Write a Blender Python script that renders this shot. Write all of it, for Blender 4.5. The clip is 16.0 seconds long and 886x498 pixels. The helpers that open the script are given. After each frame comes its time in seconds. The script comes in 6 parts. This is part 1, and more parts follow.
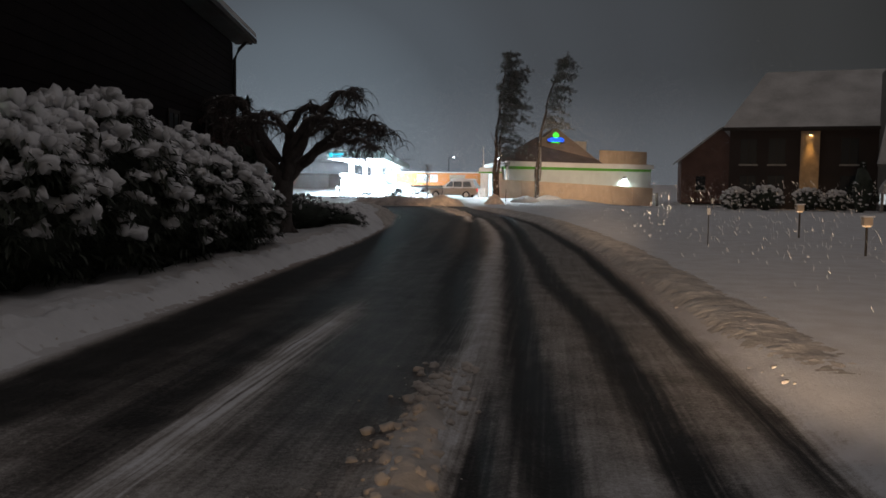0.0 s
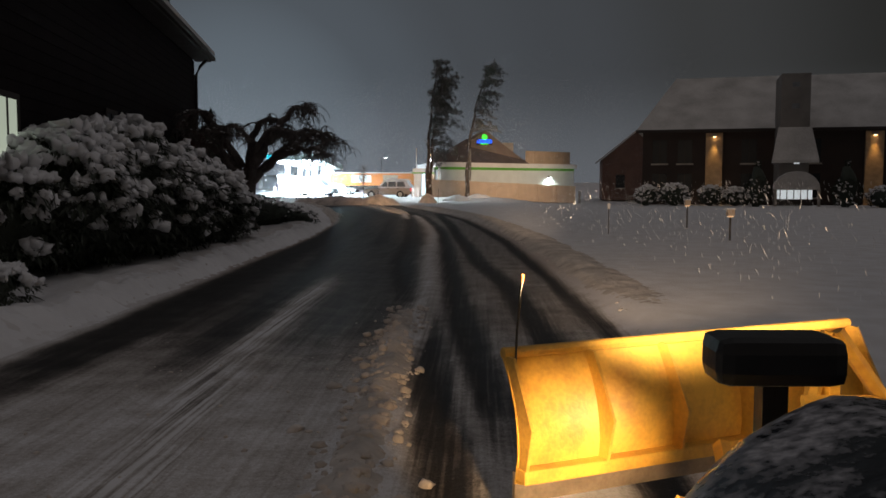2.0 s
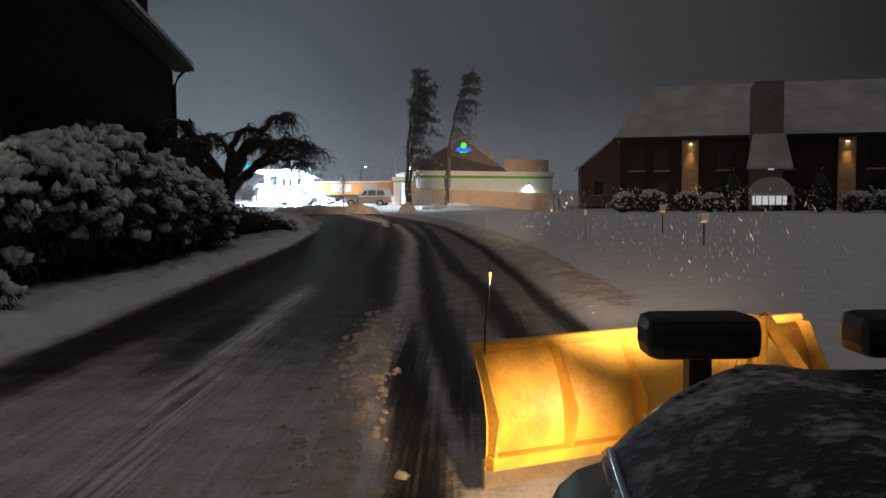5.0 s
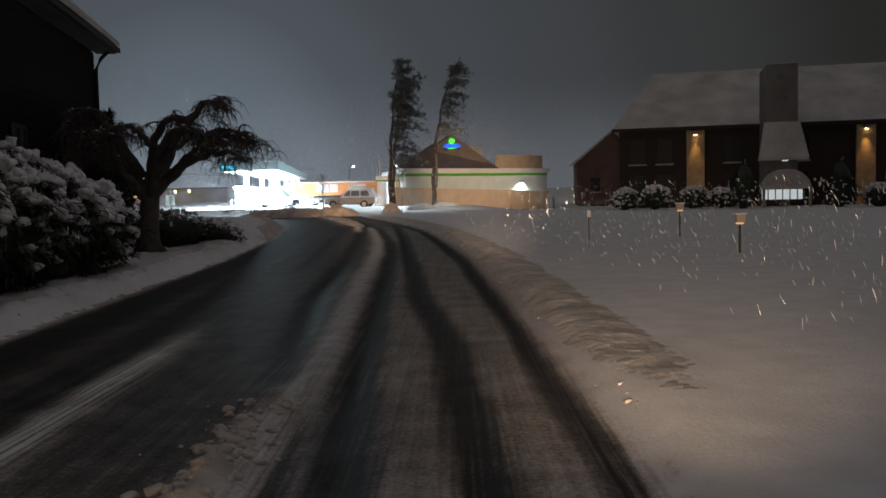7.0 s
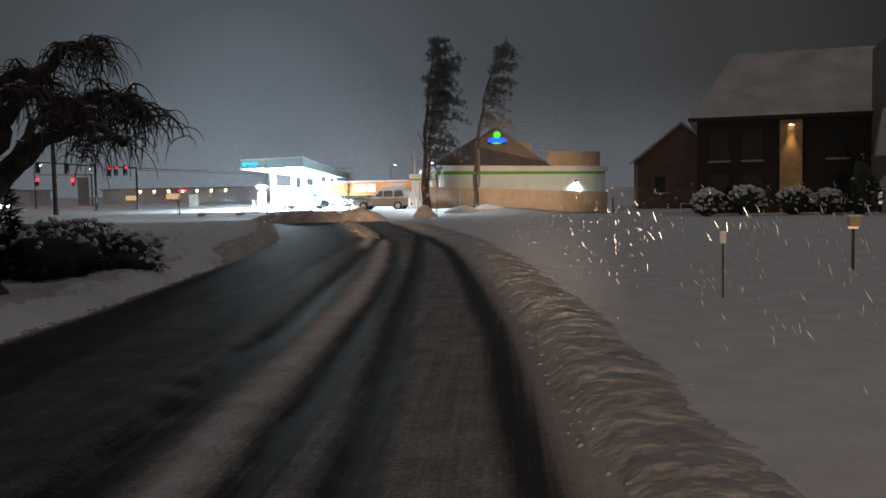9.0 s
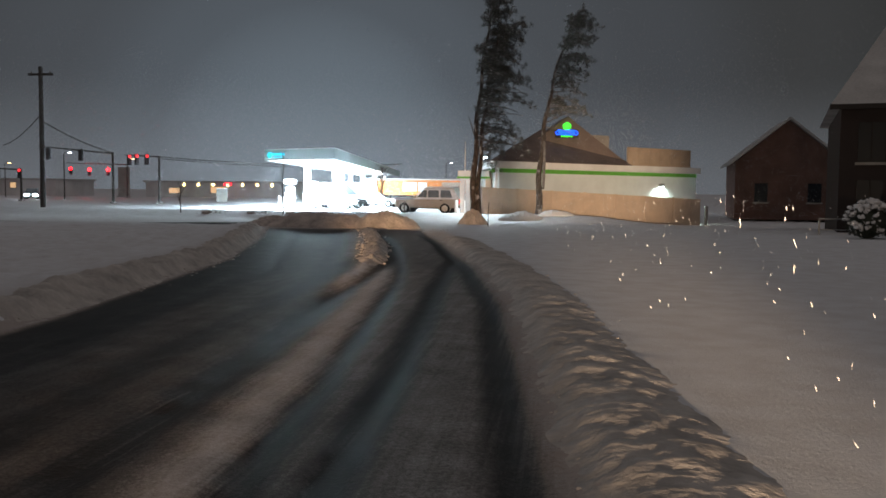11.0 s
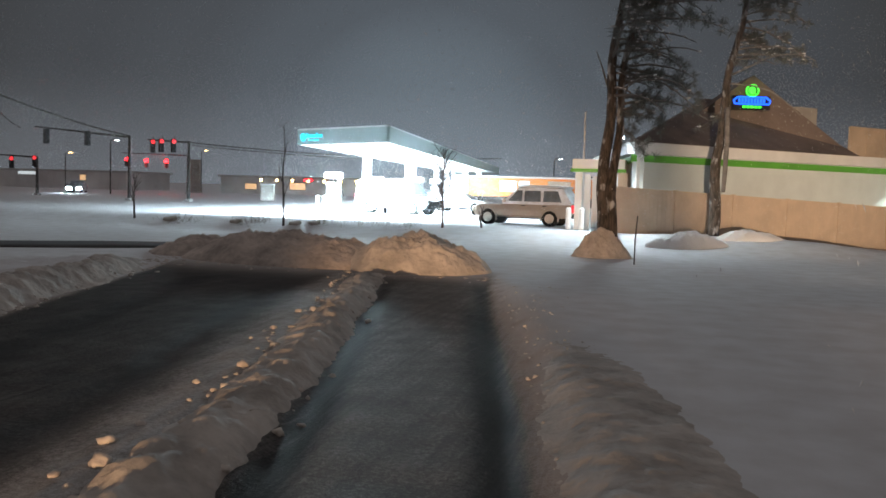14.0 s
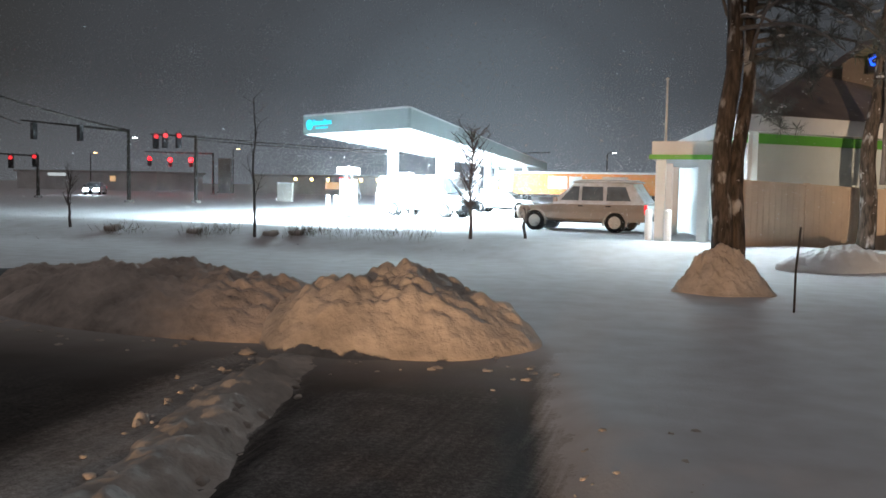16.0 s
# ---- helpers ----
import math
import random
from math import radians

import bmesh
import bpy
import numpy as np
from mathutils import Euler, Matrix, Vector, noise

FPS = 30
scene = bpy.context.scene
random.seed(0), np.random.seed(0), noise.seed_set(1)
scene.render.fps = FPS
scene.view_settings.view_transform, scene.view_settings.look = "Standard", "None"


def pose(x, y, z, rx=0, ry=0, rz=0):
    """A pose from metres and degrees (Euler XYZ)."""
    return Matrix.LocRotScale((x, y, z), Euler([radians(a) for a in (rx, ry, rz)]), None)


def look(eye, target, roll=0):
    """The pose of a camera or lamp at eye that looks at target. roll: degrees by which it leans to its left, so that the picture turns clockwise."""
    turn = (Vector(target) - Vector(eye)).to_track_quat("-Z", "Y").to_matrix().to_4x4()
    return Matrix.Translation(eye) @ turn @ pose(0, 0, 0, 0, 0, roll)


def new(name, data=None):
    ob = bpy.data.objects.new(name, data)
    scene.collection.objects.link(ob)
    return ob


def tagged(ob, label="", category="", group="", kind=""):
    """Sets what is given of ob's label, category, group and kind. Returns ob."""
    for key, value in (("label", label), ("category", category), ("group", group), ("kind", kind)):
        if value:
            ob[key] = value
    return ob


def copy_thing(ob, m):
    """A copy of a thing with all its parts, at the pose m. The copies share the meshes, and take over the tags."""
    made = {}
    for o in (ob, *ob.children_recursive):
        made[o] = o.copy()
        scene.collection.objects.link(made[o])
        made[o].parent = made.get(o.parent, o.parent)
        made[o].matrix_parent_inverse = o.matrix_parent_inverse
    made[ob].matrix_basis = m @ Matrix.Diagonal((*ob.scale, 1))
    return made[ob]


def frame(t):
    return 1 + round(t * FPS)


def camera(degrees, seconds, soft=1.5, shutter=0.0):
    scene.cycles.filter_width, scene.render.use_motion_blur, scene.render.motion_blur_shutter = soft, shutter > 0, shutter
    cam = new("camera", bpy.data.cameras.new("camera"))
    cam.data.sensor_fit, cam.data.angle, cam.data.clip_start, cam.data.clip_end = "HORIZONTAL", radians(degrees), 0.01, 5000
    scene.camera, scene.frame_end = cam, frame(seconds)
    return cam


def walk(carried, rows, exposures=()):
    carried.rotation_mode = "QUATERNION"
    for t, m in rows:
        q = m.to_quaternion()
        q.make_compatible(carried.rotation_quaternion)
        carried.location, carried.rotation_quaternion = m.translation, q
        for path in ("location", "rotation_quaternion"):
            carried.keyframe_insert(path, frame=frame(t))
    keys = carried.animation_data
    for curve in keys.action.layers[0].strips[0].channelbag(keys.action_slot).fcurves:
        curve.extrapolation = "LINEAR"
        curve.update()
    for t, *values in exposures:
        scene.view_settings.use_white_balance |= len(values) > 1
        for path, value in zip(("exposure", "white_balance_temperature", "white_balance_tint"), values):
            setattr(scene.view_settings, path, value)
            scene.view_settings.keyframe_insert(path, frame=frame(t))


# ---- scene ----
# the camera rides beside a plough truck: back a little, stop, then forward to the snow pile
LENS = 54.0
cam = camera(LENS, 16.0, soft=1.6)
PATH = [
    (0, 1.911, 3.570, 1.684, 85.62, -0.54, 6.66),
    (0.5, 1.956, 2.396, 1.688, 85.63, -0.40, 5.52),
    (1, 1.985, 1.102, 1.664, 85.82, -0.12, 4.27),
    (1.5, 1.971, 0.264, 1.770, 85.61, -0.00, 3.08),
    (2, 1.992, -0.590, 1.749, 85.60, -0.01, 2.14),
    (2.5, 2.001, -1.232, 1.737, 85.78, 0.17, 1.49),
    (3, 2.004, -1.572, 1.735, 85.82, 0.37, 1.11),
    (3.5, 2.006, -1.720, 1.734, 85.87, 0.40, 0.98),
    (4.5, 2.030, -1.330, 1.730, 86.05, 0.41, 0.86),
    (5.5, 2.112, -0.108, 1.722, 86.21, 0.41, 0.77),
    (6, 2.245, 1.022, 1.731, 86.17, 0.55, 0.58),
    (6.5, 2.403, 2.622, 1.698, 86.16, 0.78, 0.48),
    (7, 2.604, 4.414, 1.703, 86.09, 1.33, 0.45),
    (7.5, 2.770, 6.510, 1.725, 86.09, 1.52, 0.51),
    (8, 2.907, 8.937, 1.773, 86.10, 1.39, 0.76),
    (8.5, 3.030, 11.427, 1.786, 86.03, 1.30, 1.98),
    (9, 2.959, 14.202, 1.756, 86.12, 1.15, 3.66),
    (9.5, 2.903, 16.869, 1.751, 86.42, 0.89, 5.23),
    (12, 1.929, 34.311, 1.695, 86.08, -1.26, 9.64),
    (12.5, 1.478, 38.112, 1.701, 86.25, -1.28, 11.44),
    (13, 0.931, 41.617, 1.718, 86.32, -1.36, 13.14),
    (13.5, 0.379, 45.034, 1.733, 86.05, -1.27, 14.05),
    (14, -0.206, 48.247, 1.722, 86.10, -1.55, 14.76),
    (14.5, -0.758, 51.097, 1.710, 85.99, -1.24, 15.81),
    (15, -1.231, 53.572, 1.697, 85.84, -0.90, 16.54),
    (15.5, -1.639, 55.579, 1.672, 85.74, -1.06, 17.23),
    (16, -2.056, 57.177, 1.667, 85.94, -1.00, 17.84),
]
walk(cam, [(r[0], pose(*r[1:])) for r in PATH], [(0, 0.15), (3, 0.13), (5.5, 0.06), (9.5, 0.10), (12, 0.34), (14.5, 0.34), (16, 0.15)])

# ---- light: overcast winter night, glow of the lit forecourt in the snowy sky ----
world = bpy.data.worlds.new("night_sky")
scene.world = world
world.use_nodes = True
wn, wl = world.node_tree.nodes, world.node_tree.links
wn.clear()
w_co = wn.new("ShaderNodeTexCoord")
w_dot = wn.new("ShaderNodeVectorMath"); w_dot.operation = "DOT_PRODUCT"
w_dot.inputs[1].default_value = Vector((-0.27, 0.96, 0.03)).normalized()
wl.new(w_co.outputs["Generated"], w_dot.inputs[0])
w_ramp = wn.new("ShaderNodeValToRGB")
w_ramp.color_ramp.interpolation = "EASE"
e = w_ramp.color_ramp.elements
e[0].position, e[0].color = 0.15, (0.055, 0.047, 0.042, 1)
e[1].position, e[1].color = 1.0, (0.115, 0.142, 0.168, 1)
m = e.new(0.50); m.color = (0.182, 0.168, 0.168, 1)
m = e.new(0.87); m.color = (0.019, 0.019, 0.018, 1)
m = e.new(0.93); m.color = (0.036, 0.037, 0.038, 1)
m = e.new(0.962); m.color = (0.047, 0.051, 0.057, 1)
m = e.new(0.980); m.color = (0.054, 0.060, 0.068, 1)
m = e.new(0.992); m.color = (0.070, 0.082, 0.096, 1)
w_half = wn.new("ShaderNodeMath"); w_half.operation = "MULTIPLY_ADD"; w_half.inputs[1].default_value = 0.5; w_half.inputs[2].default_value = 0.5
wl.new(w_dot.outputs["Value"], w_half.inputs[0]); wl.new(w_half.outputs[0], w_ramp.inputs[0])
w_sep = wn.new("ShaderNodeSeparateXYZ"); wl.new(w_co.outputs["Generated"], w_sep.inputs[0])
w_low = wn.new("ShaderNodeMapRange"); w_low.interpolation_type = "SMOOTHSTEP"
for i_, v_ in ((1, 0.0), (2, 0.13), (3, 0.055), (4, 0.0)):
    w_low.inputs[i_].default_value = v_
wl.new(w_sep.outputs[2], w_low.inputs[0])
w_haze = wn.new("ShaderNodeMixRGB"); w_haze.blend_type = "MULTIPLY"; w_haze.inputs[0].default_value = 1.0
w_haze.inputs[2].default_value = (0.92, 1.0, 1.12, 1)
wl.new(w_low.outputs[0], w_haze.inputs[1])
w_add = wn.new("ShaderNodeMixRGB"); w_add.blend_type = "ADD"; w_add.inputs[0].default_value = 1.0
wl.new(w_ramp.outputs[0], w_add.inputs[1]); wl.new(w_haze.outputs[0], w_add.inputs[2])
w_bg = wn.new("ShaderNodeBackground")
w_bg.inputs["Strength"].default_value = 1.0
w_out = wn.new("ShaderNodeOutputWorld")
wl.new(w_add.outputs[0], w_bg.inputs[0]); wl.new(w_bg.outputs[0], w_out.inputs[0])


def lamp(name, kind, m, power, colour, size=0.3, angle=60.0, blend=0.6, size_y=0.0):
    d = bpy.data.lights.new(name, kind)
    d.energy, d.color = power, colour
    if kind == "AREA":
        d.size = size
        if size_y:
            d.shape, d.size_y = "RECTANGLE", size_y
    else:
        d.shadow_soft_size = size
    if kind == "SPOT":
        d.spot_size, d.spot_blend = radians(angle), blend
    ob = new(name, d)
    ob.matrix_basis = m
    return ob


# ---- materials ----
def mat(name, base, rough=0.6, metal=0.0, var=0.25, scale=3.0, bump=0.25, bscale=40.0, dist=0.02, tint=None, coat=0.0):
    """A surface with broad stains and fine grain. tint: a second colour that the stains lean to."""
    mt = bpy.data.materials.new(name)
    mt.use_nodes = True
    n, l = mt.node_tree.nodes, mt.node_tree.links
    b = n["Principled BSDF"]
    co = n.new("ShaderNodeTexCoord")
    n1 = n.new("ShaderNodeTexNoise"); n1.inputs["Scale"].default_value = scale; n1.inputs["Detail"].default_value = 5
    n2 = n.new("ShaderNodeTexNoise"); n2.inputs["Scale"].default_value = bscale; n2.inputs["Detail"].default_value = 4
    l.new(co.outputs["Object"], n1.inputs["Vector"]); l.new(co.outputs["Object"], n2.inputs["Vector"])
    mixf = n.new("ShaderNodeMath"); mixf.operation = "MULTIPLY_ADD"
    l.new(n2.outputs["Fac"], mixf.inputs[0]); mixf.inputs[1].default_value = 0.35
    l.new(n1.outputs["Fac"], mixf.inputs[2])
    ramp = n.new("ShaderNodeValToRGB")
    e = ramp.color_ramp.elements
    t = tint or [c * (1 - var) for c in base]
    e[0].position, e[0].color = 0.45, (*t, 1)
    e[1].position, e[1].color = 0.85, (*[min(1, c * (1 + var * 0.5)) for c in base], 1)
    l.new(mixf.outputs[0], ramp.inputs[0])
    l.new(ramp.outputs[0], b.inputs["Base Color"])
    rr = n.new("ShaderNodeMapRange"); rr.inputs[3].default_value = max(0.02, rough - 0.12); rr.inputs[4].default_value = min(1, rough + 0.15)
    l.new(n1.outputs["Fac"], rr.inputs[0]); l.new(rr.outputs[0], b.inputs["Roughness"])
    b.inputs["Metallic"].default_value = metal
    b.inputs["Coat Weight"].default_value = coat
    if bump:
        bp = n.new("ShaderNodeBump"); bp.inputs["Strength"].default_value = bump; bp.inputs["Distance"].default_value = dist
        l.new(mixf.outputs[0], bp.inputs["Height"]); l.new(bp.outputs[0], b.inputs["Normal"])
    return mt


def glow(name, colour, strength):
    mt = bpy.data.materials.new(name)
    mt.use_nodes = True
    b = mt.node_tree.nodes["Principled BSDF"]
    b.inputs["Base Color"].default_value = (*[c * 0.5 for c in colour], 1)
    b.inputs["Emission Color"].default_value = (*colour, 1)
    b.inputs["Emission Strength"].default_value = strength
    b.inputs["Roughness"].default_value = 0.4
    return mt


def glass(name, tint=(0.02, 0.025, 0.03)):
    mt = bpy.data.materials.new(name)
    mt.use_nodes = True
    b = mt.node_tree.nodes["Principled BSDF"]
    b.inputs["Base Color"].default_value = (*tint, 1)
    b.inputs["Roughness"].default_value = 0.35
    b.inputs["Specular IOR Level"].default_value = 0.12
    return mt


M_SNOW = mat("snow", (0.78, 0.79, 0.82), 0.7, var=0.08, scale=1.2, bump=0.5, bscale=14, dist=0.05)
M_SNOW_DIRTY = mat("dirty_snow", (0.60, 0.545, 0.50), 0.75, var=0.35, scale=1.6, bump=1.0, bscale=9, dist=0.10)
M_SNOW_CHURN = mat("churned_snow", (0.54, 0.50, 0.465), 0.8, var=0.35, scale=2.2, bump=0.8, bscale=11, dist=0.08)
# browner and slightly darker than M_SNOW_DIRTY
M_SNOW_BROWN = mat("browner_snow", (0.58, 0.505, 0.46), 0.8, var=0.4, scale=1.8, bump=1.0, bscale=9, dist=0.10)
M_BARK = mat("bark", (0.115, 0.10, 0.095), 0.9, var=0.4, scale=5, bump=0.9, bscale=26, dist=0.03)
# pine bark and needles: snow dusting, plus haze put into the pale colour
M_BARK_HAZED = mat("hazed_snowy_pine_bark", (0.20, 0.185, 0.175), 0.8, var=0.45, scale=4, bump=0.9, bscale=22, dist=0.04)
M_NEEDLE = mat("hazed_snowy_pine_needles", (0.16, 0.175, 0.165), 0.7, var=0.4, scale=3, bump=0)
M_LEAF = mat("rhododendron_leaf", (0.035, 0.045, 0.03), 0.55, var=0.45, scale=6, bump=0)
M_SHRUB = mat("evergreen_shrub", (0.03, 0.04, 0.03), 0.75, var=0.4, scale=5, bump=0)
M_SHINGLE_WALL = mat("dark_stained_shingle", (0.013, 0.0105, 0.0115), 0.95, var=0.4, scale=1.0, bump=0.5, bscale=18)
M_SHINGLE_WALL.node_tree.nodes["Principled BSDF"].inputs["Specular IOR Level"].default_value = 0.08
M_TRIM_DARK = mat("dark_trim", (0.025, 0.02, 0.018), 0.7, var=0.3, scale=2)
M_KERB = mat("wet_street_asphalt", (0.085, 0.085, 0.088), 0.6, var=0.5, scale=1.3, tint=(0.03, 0.03, 0.031))
M_CHURCH = mat("brown_brick_wall", (0.040, 0.029, 0.026), 0.85, var=0.35, scale=0.7, bump=0.5, bscale=16)
M_PILASTER = mat("buff_brick_pilaster", (0.42, 0.31, 0.2), 0.85, var=0.3, scale=2.5, bump=0.5, bscale=18)
# reddish brick of the gabled house, lightened to carry some haze in its colour
M_BRICK_RED = mat("hazed_reddish_brick", (0.15, 0.085, 0.068), 0.85, var=0.35, scale=0.7, bump=0.5, bscale=16)
M_TOWER = mat("grey_stucco", (0.17, 0.165, 0.16), 0.85, var=0.25, scale=1.0, bump=0.3)
M_STONE = mat("pale_stucco", (0.35, 0.33, 0.30), 0.85, var=0.25, scale=1.0, bump=0.3)
M_ROOF_SNOW = mat("snowy_shingle_roof", (0.5, 0.5, 0.5), 0.8, var=0.3, scale=0.5, bump=0.4, bscale=9)
M_WHITE = mat("white_siding", (0.68, 0.75, 0.765), 0.5, var=0.12, scale=0.8, bump=0.1)
M_TRIM_WHITE = mat("white_trim", (0.78, 0.78, 0.78), 0.45, var=0.1, scale=1.0, bump=0.1)
M_GREEN = mat("green_band", (0.12, 0.42, 0.05), 0.45, var=0.2, scale=1.0, bump=0.1)
M_FENCE = mat("tan_fence_board", (0.58, 0.46, 0.35), 0.7, var=0.15, scale=1.4, bump=0.3, bscale=24)
M_ROOF_BROWN = mat("snow_dusted_brown_shingle", (0.145, 0.115, 0.105), 0.85, var=0.3, scale=1.0, bump=0.6, bscale=10)
M_SCREEN = mat("beige_roof_screen", (0.45, 0.36, 0.27), 0.7, var=0.2, scale=1.0)
M_FASCIA = mat("canopy_fascia_panel", (0.40, 0.47, 0.47), 0.4, var=0.12, scale=0.5, bump=0.05)
M_SOFFIT = mat("canopy_soffit_white", (0.85, 0.87, 0.88), 0.4, var=0.06, scale=1.0, bump=0.05)
M_STEEL = mat("galvanised_steel", (0.3, 0.31, 0.32), 0.45, metal=0.7, var=0.25, scale=2)
M_POLE_DARK = mat("dark_weathered_pole", (0.06, 0.052, 0.046), 0.8, var=0.35, scale=2.5)
M_BLACK = mat("black_plastic", (0.012, 0.012, 0.013), 0.45, var=0.3, scale=8, bump=0.15)
M_RUBBER = mat("tyre_rubber", (0.012, 0.012, 0.012), 0.85, var=0.3, scale=8)
M_TRUCK = mat("dark_blue_truck_paint", (0.010, 0.012, 0.018), 0.42, var=0.3, scale=3, bump=0.05, bscale=60, coat=0.12)
M_PLOUGH = mat("yellow_plough_paint", (0.70, 0.43, 0.07), 0.45, var=0.35, scale=4, bump=0.25, tint=(0.46, 0.25, 0.05))
M_EDGE = mat("worn_steel_edge", (0.3, 0.25, 0.2), 0.5, metal=0.6, var=0.4, scale=6)
M_CHROME = mat("chrome", (0.6, 0.62, 0.65), 0.15, metal=1.0, var=0.1, bump=0)
M_SUV = mat("pewter_car_paint", (0.42, 0.36, 0.31), 0.35, metal=0.25, var=0.1, scale=2, bump=0.03, coat=0.5)
M_CARWHITE = mat("white_car_paint", (0.72, 0.73, 0.75), 0.35, var=0.08, scale=2, bump=0.03, coat=0.4)
M_CARGREY = mat("grey_car_paint", (0.18, 0.19, 0.21), 0.35, var=0.1, scale=2, bump=0.03, coat=0.4)
M_RIM = mat("alloy_wheel", (0.62, 0.58, 0.52), 0.4, metal=0.1, var=0.15)
M_GLASS = glass("dark_window_glass")
# cabin paint: frost, plus the canopy's bluish light put into its colour
M_FROST_LIT = mat("frosted_lit_paint", (0.66, 0.68, 0.72), 0.6, var=0.3, scale=2.5, tint=(0.46, 0.44, 0.42))
M_FROSTGLASS = mat("frosted_car_glass", (0.12, 0.14, 0.16), 0.4, var=0.4, scale=3)
M_ORANGE = mat("orange_trailer_side", (0.75, 0.2, 0.05), 0.5, var=0.25, scale=0.6, tint=(0.7, 0.3, 0.08))
M_ORANGE_PAINT = mat("orange_marker_paint", (0.6, 0.16, 0.02), 0.5, var=0.1)
M_CONCRETE = mat("concrete", (0.35, 0.34, 0.33), 0.8, var=0.25, scale=2)
M_GRASS = mat("dry_grass", (0.12, 0.09, 0.05), 0.9, var=0.4, scale=6, bump=0)
# far walls coloured pale to put the snowy haze into them
M_HAZE_PALE = mat("haze_paled_facade", (0.7, 0.7, 0.7), 0.9, var=0.3, scale=0.2)
G_RED = glow("red_signal_lens", (1.0, 0.008, 0.014), 9)
G_RED_DIM = glow("red_tail_lens", (1.0, 0.04, 0.05), 1.2)
G_LED = glow("white_canopy_lamp", (0.86, 0.94, 1.0), 40)
G_COOL = glow("cool_white_lamp", (0.8, 0.92, 1.0), 14)
G_HEAD = glow("oncoming_headlamp", (0.7, 0.9, 1.0), 60)
G_WARM = glow("warm_lamp", (1.0, 0.62, 0.25), 10)
G_WARM_DIM = glow("warm_window", (1.0, 0.62, 0.32), 0.6)
G_PALE = glow("pale_lit_window", (0.80, 0.90, 0.72), 0.36)
G_COOLWIN = glow("cool_lit_window", (0.85, 0.92, 0.95), 0.5)
G_BLUE = glow("blue_sign_tube", (0.01, 0.10, 1.0), 2.2)
G_GREEN = glow("green_sign_tube", (0.06, 1.0, 0.05), 1.6)
G_CYAN = glow("cyan_sign_panel", (0.03, 0.6, 0.75), 1.0)
G_AMBER = glow("amber_lamp", (1.0, 0.45, 0.08), 4)


# ---- mesh helpers ----
def part(name, bm, material, parent=None, label="", smooth=False):
    """Links a bmesh as one mesh object, under a thing or part."""
    bmesh.ops.recalc_face_normals(bm, faces=bm.faces)
    me = bpy.data.meshes.new(name)
    bm.to_mesh(me); bm.free()
    for mt in (material if isinstance(material, (list, tuple)) else [material]):
        me.materials.append(mt)
    if smooth:
        me.polygons.foreach_set("use_smooth", [True] * len(me.polygons))
    ob = new(name, me)
    if parent:
        ob.parent = parent
    if label:
        ob["label"] = label
    return ob


def thing(name, x, y, z, rz=0.0, label="", category="", group="", kind=""):
    ob = new(name)
    ob.empty_display_size = 0.2
    ob.matrix_basis = pose(x, y, z, 0, 0, rz)
    return tagged(ob, label, category, group, kind)


def box(bm, x0, x1, y0, y1, z0, z1, bevel=0.0, m=None, mi=0):
    vs = bmesh.ops.create_cube(bm, size=1.0)["verts"]
    for v in vs:
        v.co = Vector((x0 + (v.co.x + 0.5) * (x1 - x0), y0 + (v.co.y + 0.5) * (y1 - y0), z0 + (v.co.z + 0.5) * (z1 - z0)))
    if bevel:
        es = list({e for v in vs for e in v.link_edges})
        out = bmesh.ops.bevel(bm, geom=es, offset=bevel, segments=2, affect="EDGES", profile=0.6)
        vs = list({v for f in out["faces"] for v in f.verts} | {v for v in vs if v.is_valid})
    if m is not None:
        bmesh.ops.transform(bm, matrix=m, verts=vs)
    return bm


def one_box(*a, **k):
    return box(bmesh.new(), *a, **k)


def tube(bm, pts, radii, seg=8, cap=True):
    """A tapered tube through pts."""
    pts = [Vector(p) for p in pts]
    if not isinstance(radii, (list, tuple)):
        radii = [radii] * len(pts)
    rings = []
    ref = Vector((0.3, 0.2, 1)).normalized()
    for i, p in enumerate(pts):
        d = (pts[min(i + 1, len(pts) - 1)] - pts[max(i - 1, 0)]).normalized()
        if abs(d.dot(ref)) > 0.95:
            ref = Vector((1, 0.1, 0)).normalized()
        a = d.cross(ref).normalized(); b = d.cross(a)
        rings.append([bm.verts.new(p + (a * math.cos(t) + b * math.sin(t)) * radii[i]) for t in [2 * math.pi * k / seg for k in range(seg)]])
    for r0, r1 in zip(rings, rings[1:]):
        for k in range(seg):
            bm.faces.new((r0[k], r0[(k + 1) % seg], r1[(k + 1) % seg], r1[k]))
    if cap and seg > 2:
        bm.faces.new(rings[0]); bm.faces.new(rings[-1])
    return bm


def prism(bm, outline, a, b, axis="y"):
    """An outline of (u, z) drawn out from a to b along one axis."""
    def at(u, z, s):
        return Vector((u, s, z)) if axis == "y" else Vector((s, u, z))
    r0 = [bm.verts.new(at(u, z, a)) for u, z in outline]
    r1 = [bm.verts.new(at(u, z, b)) for u, z in outline]
    k = len(outline)
    for i in range(k):
        bm.faces.new((r0[i], r0[(i + 1) % k], r1[(i + 1) % k], r1[i]))
    bm.faces.new(r0); bm.faces.new(r1)
    return bm


def quad(bm, *ps):
    return bm.faces.new([bm.verts.new(Vector(p)) for p in ps])


def disc(bm, c, r, axis, thick, seg=16):
    """A short round drum about c along axis."""
    c, d = Vector(c), Vector(axis).normalized()
    return tube(bm, [c - d * thick / 2, c + d * thick / 2], r, seg)


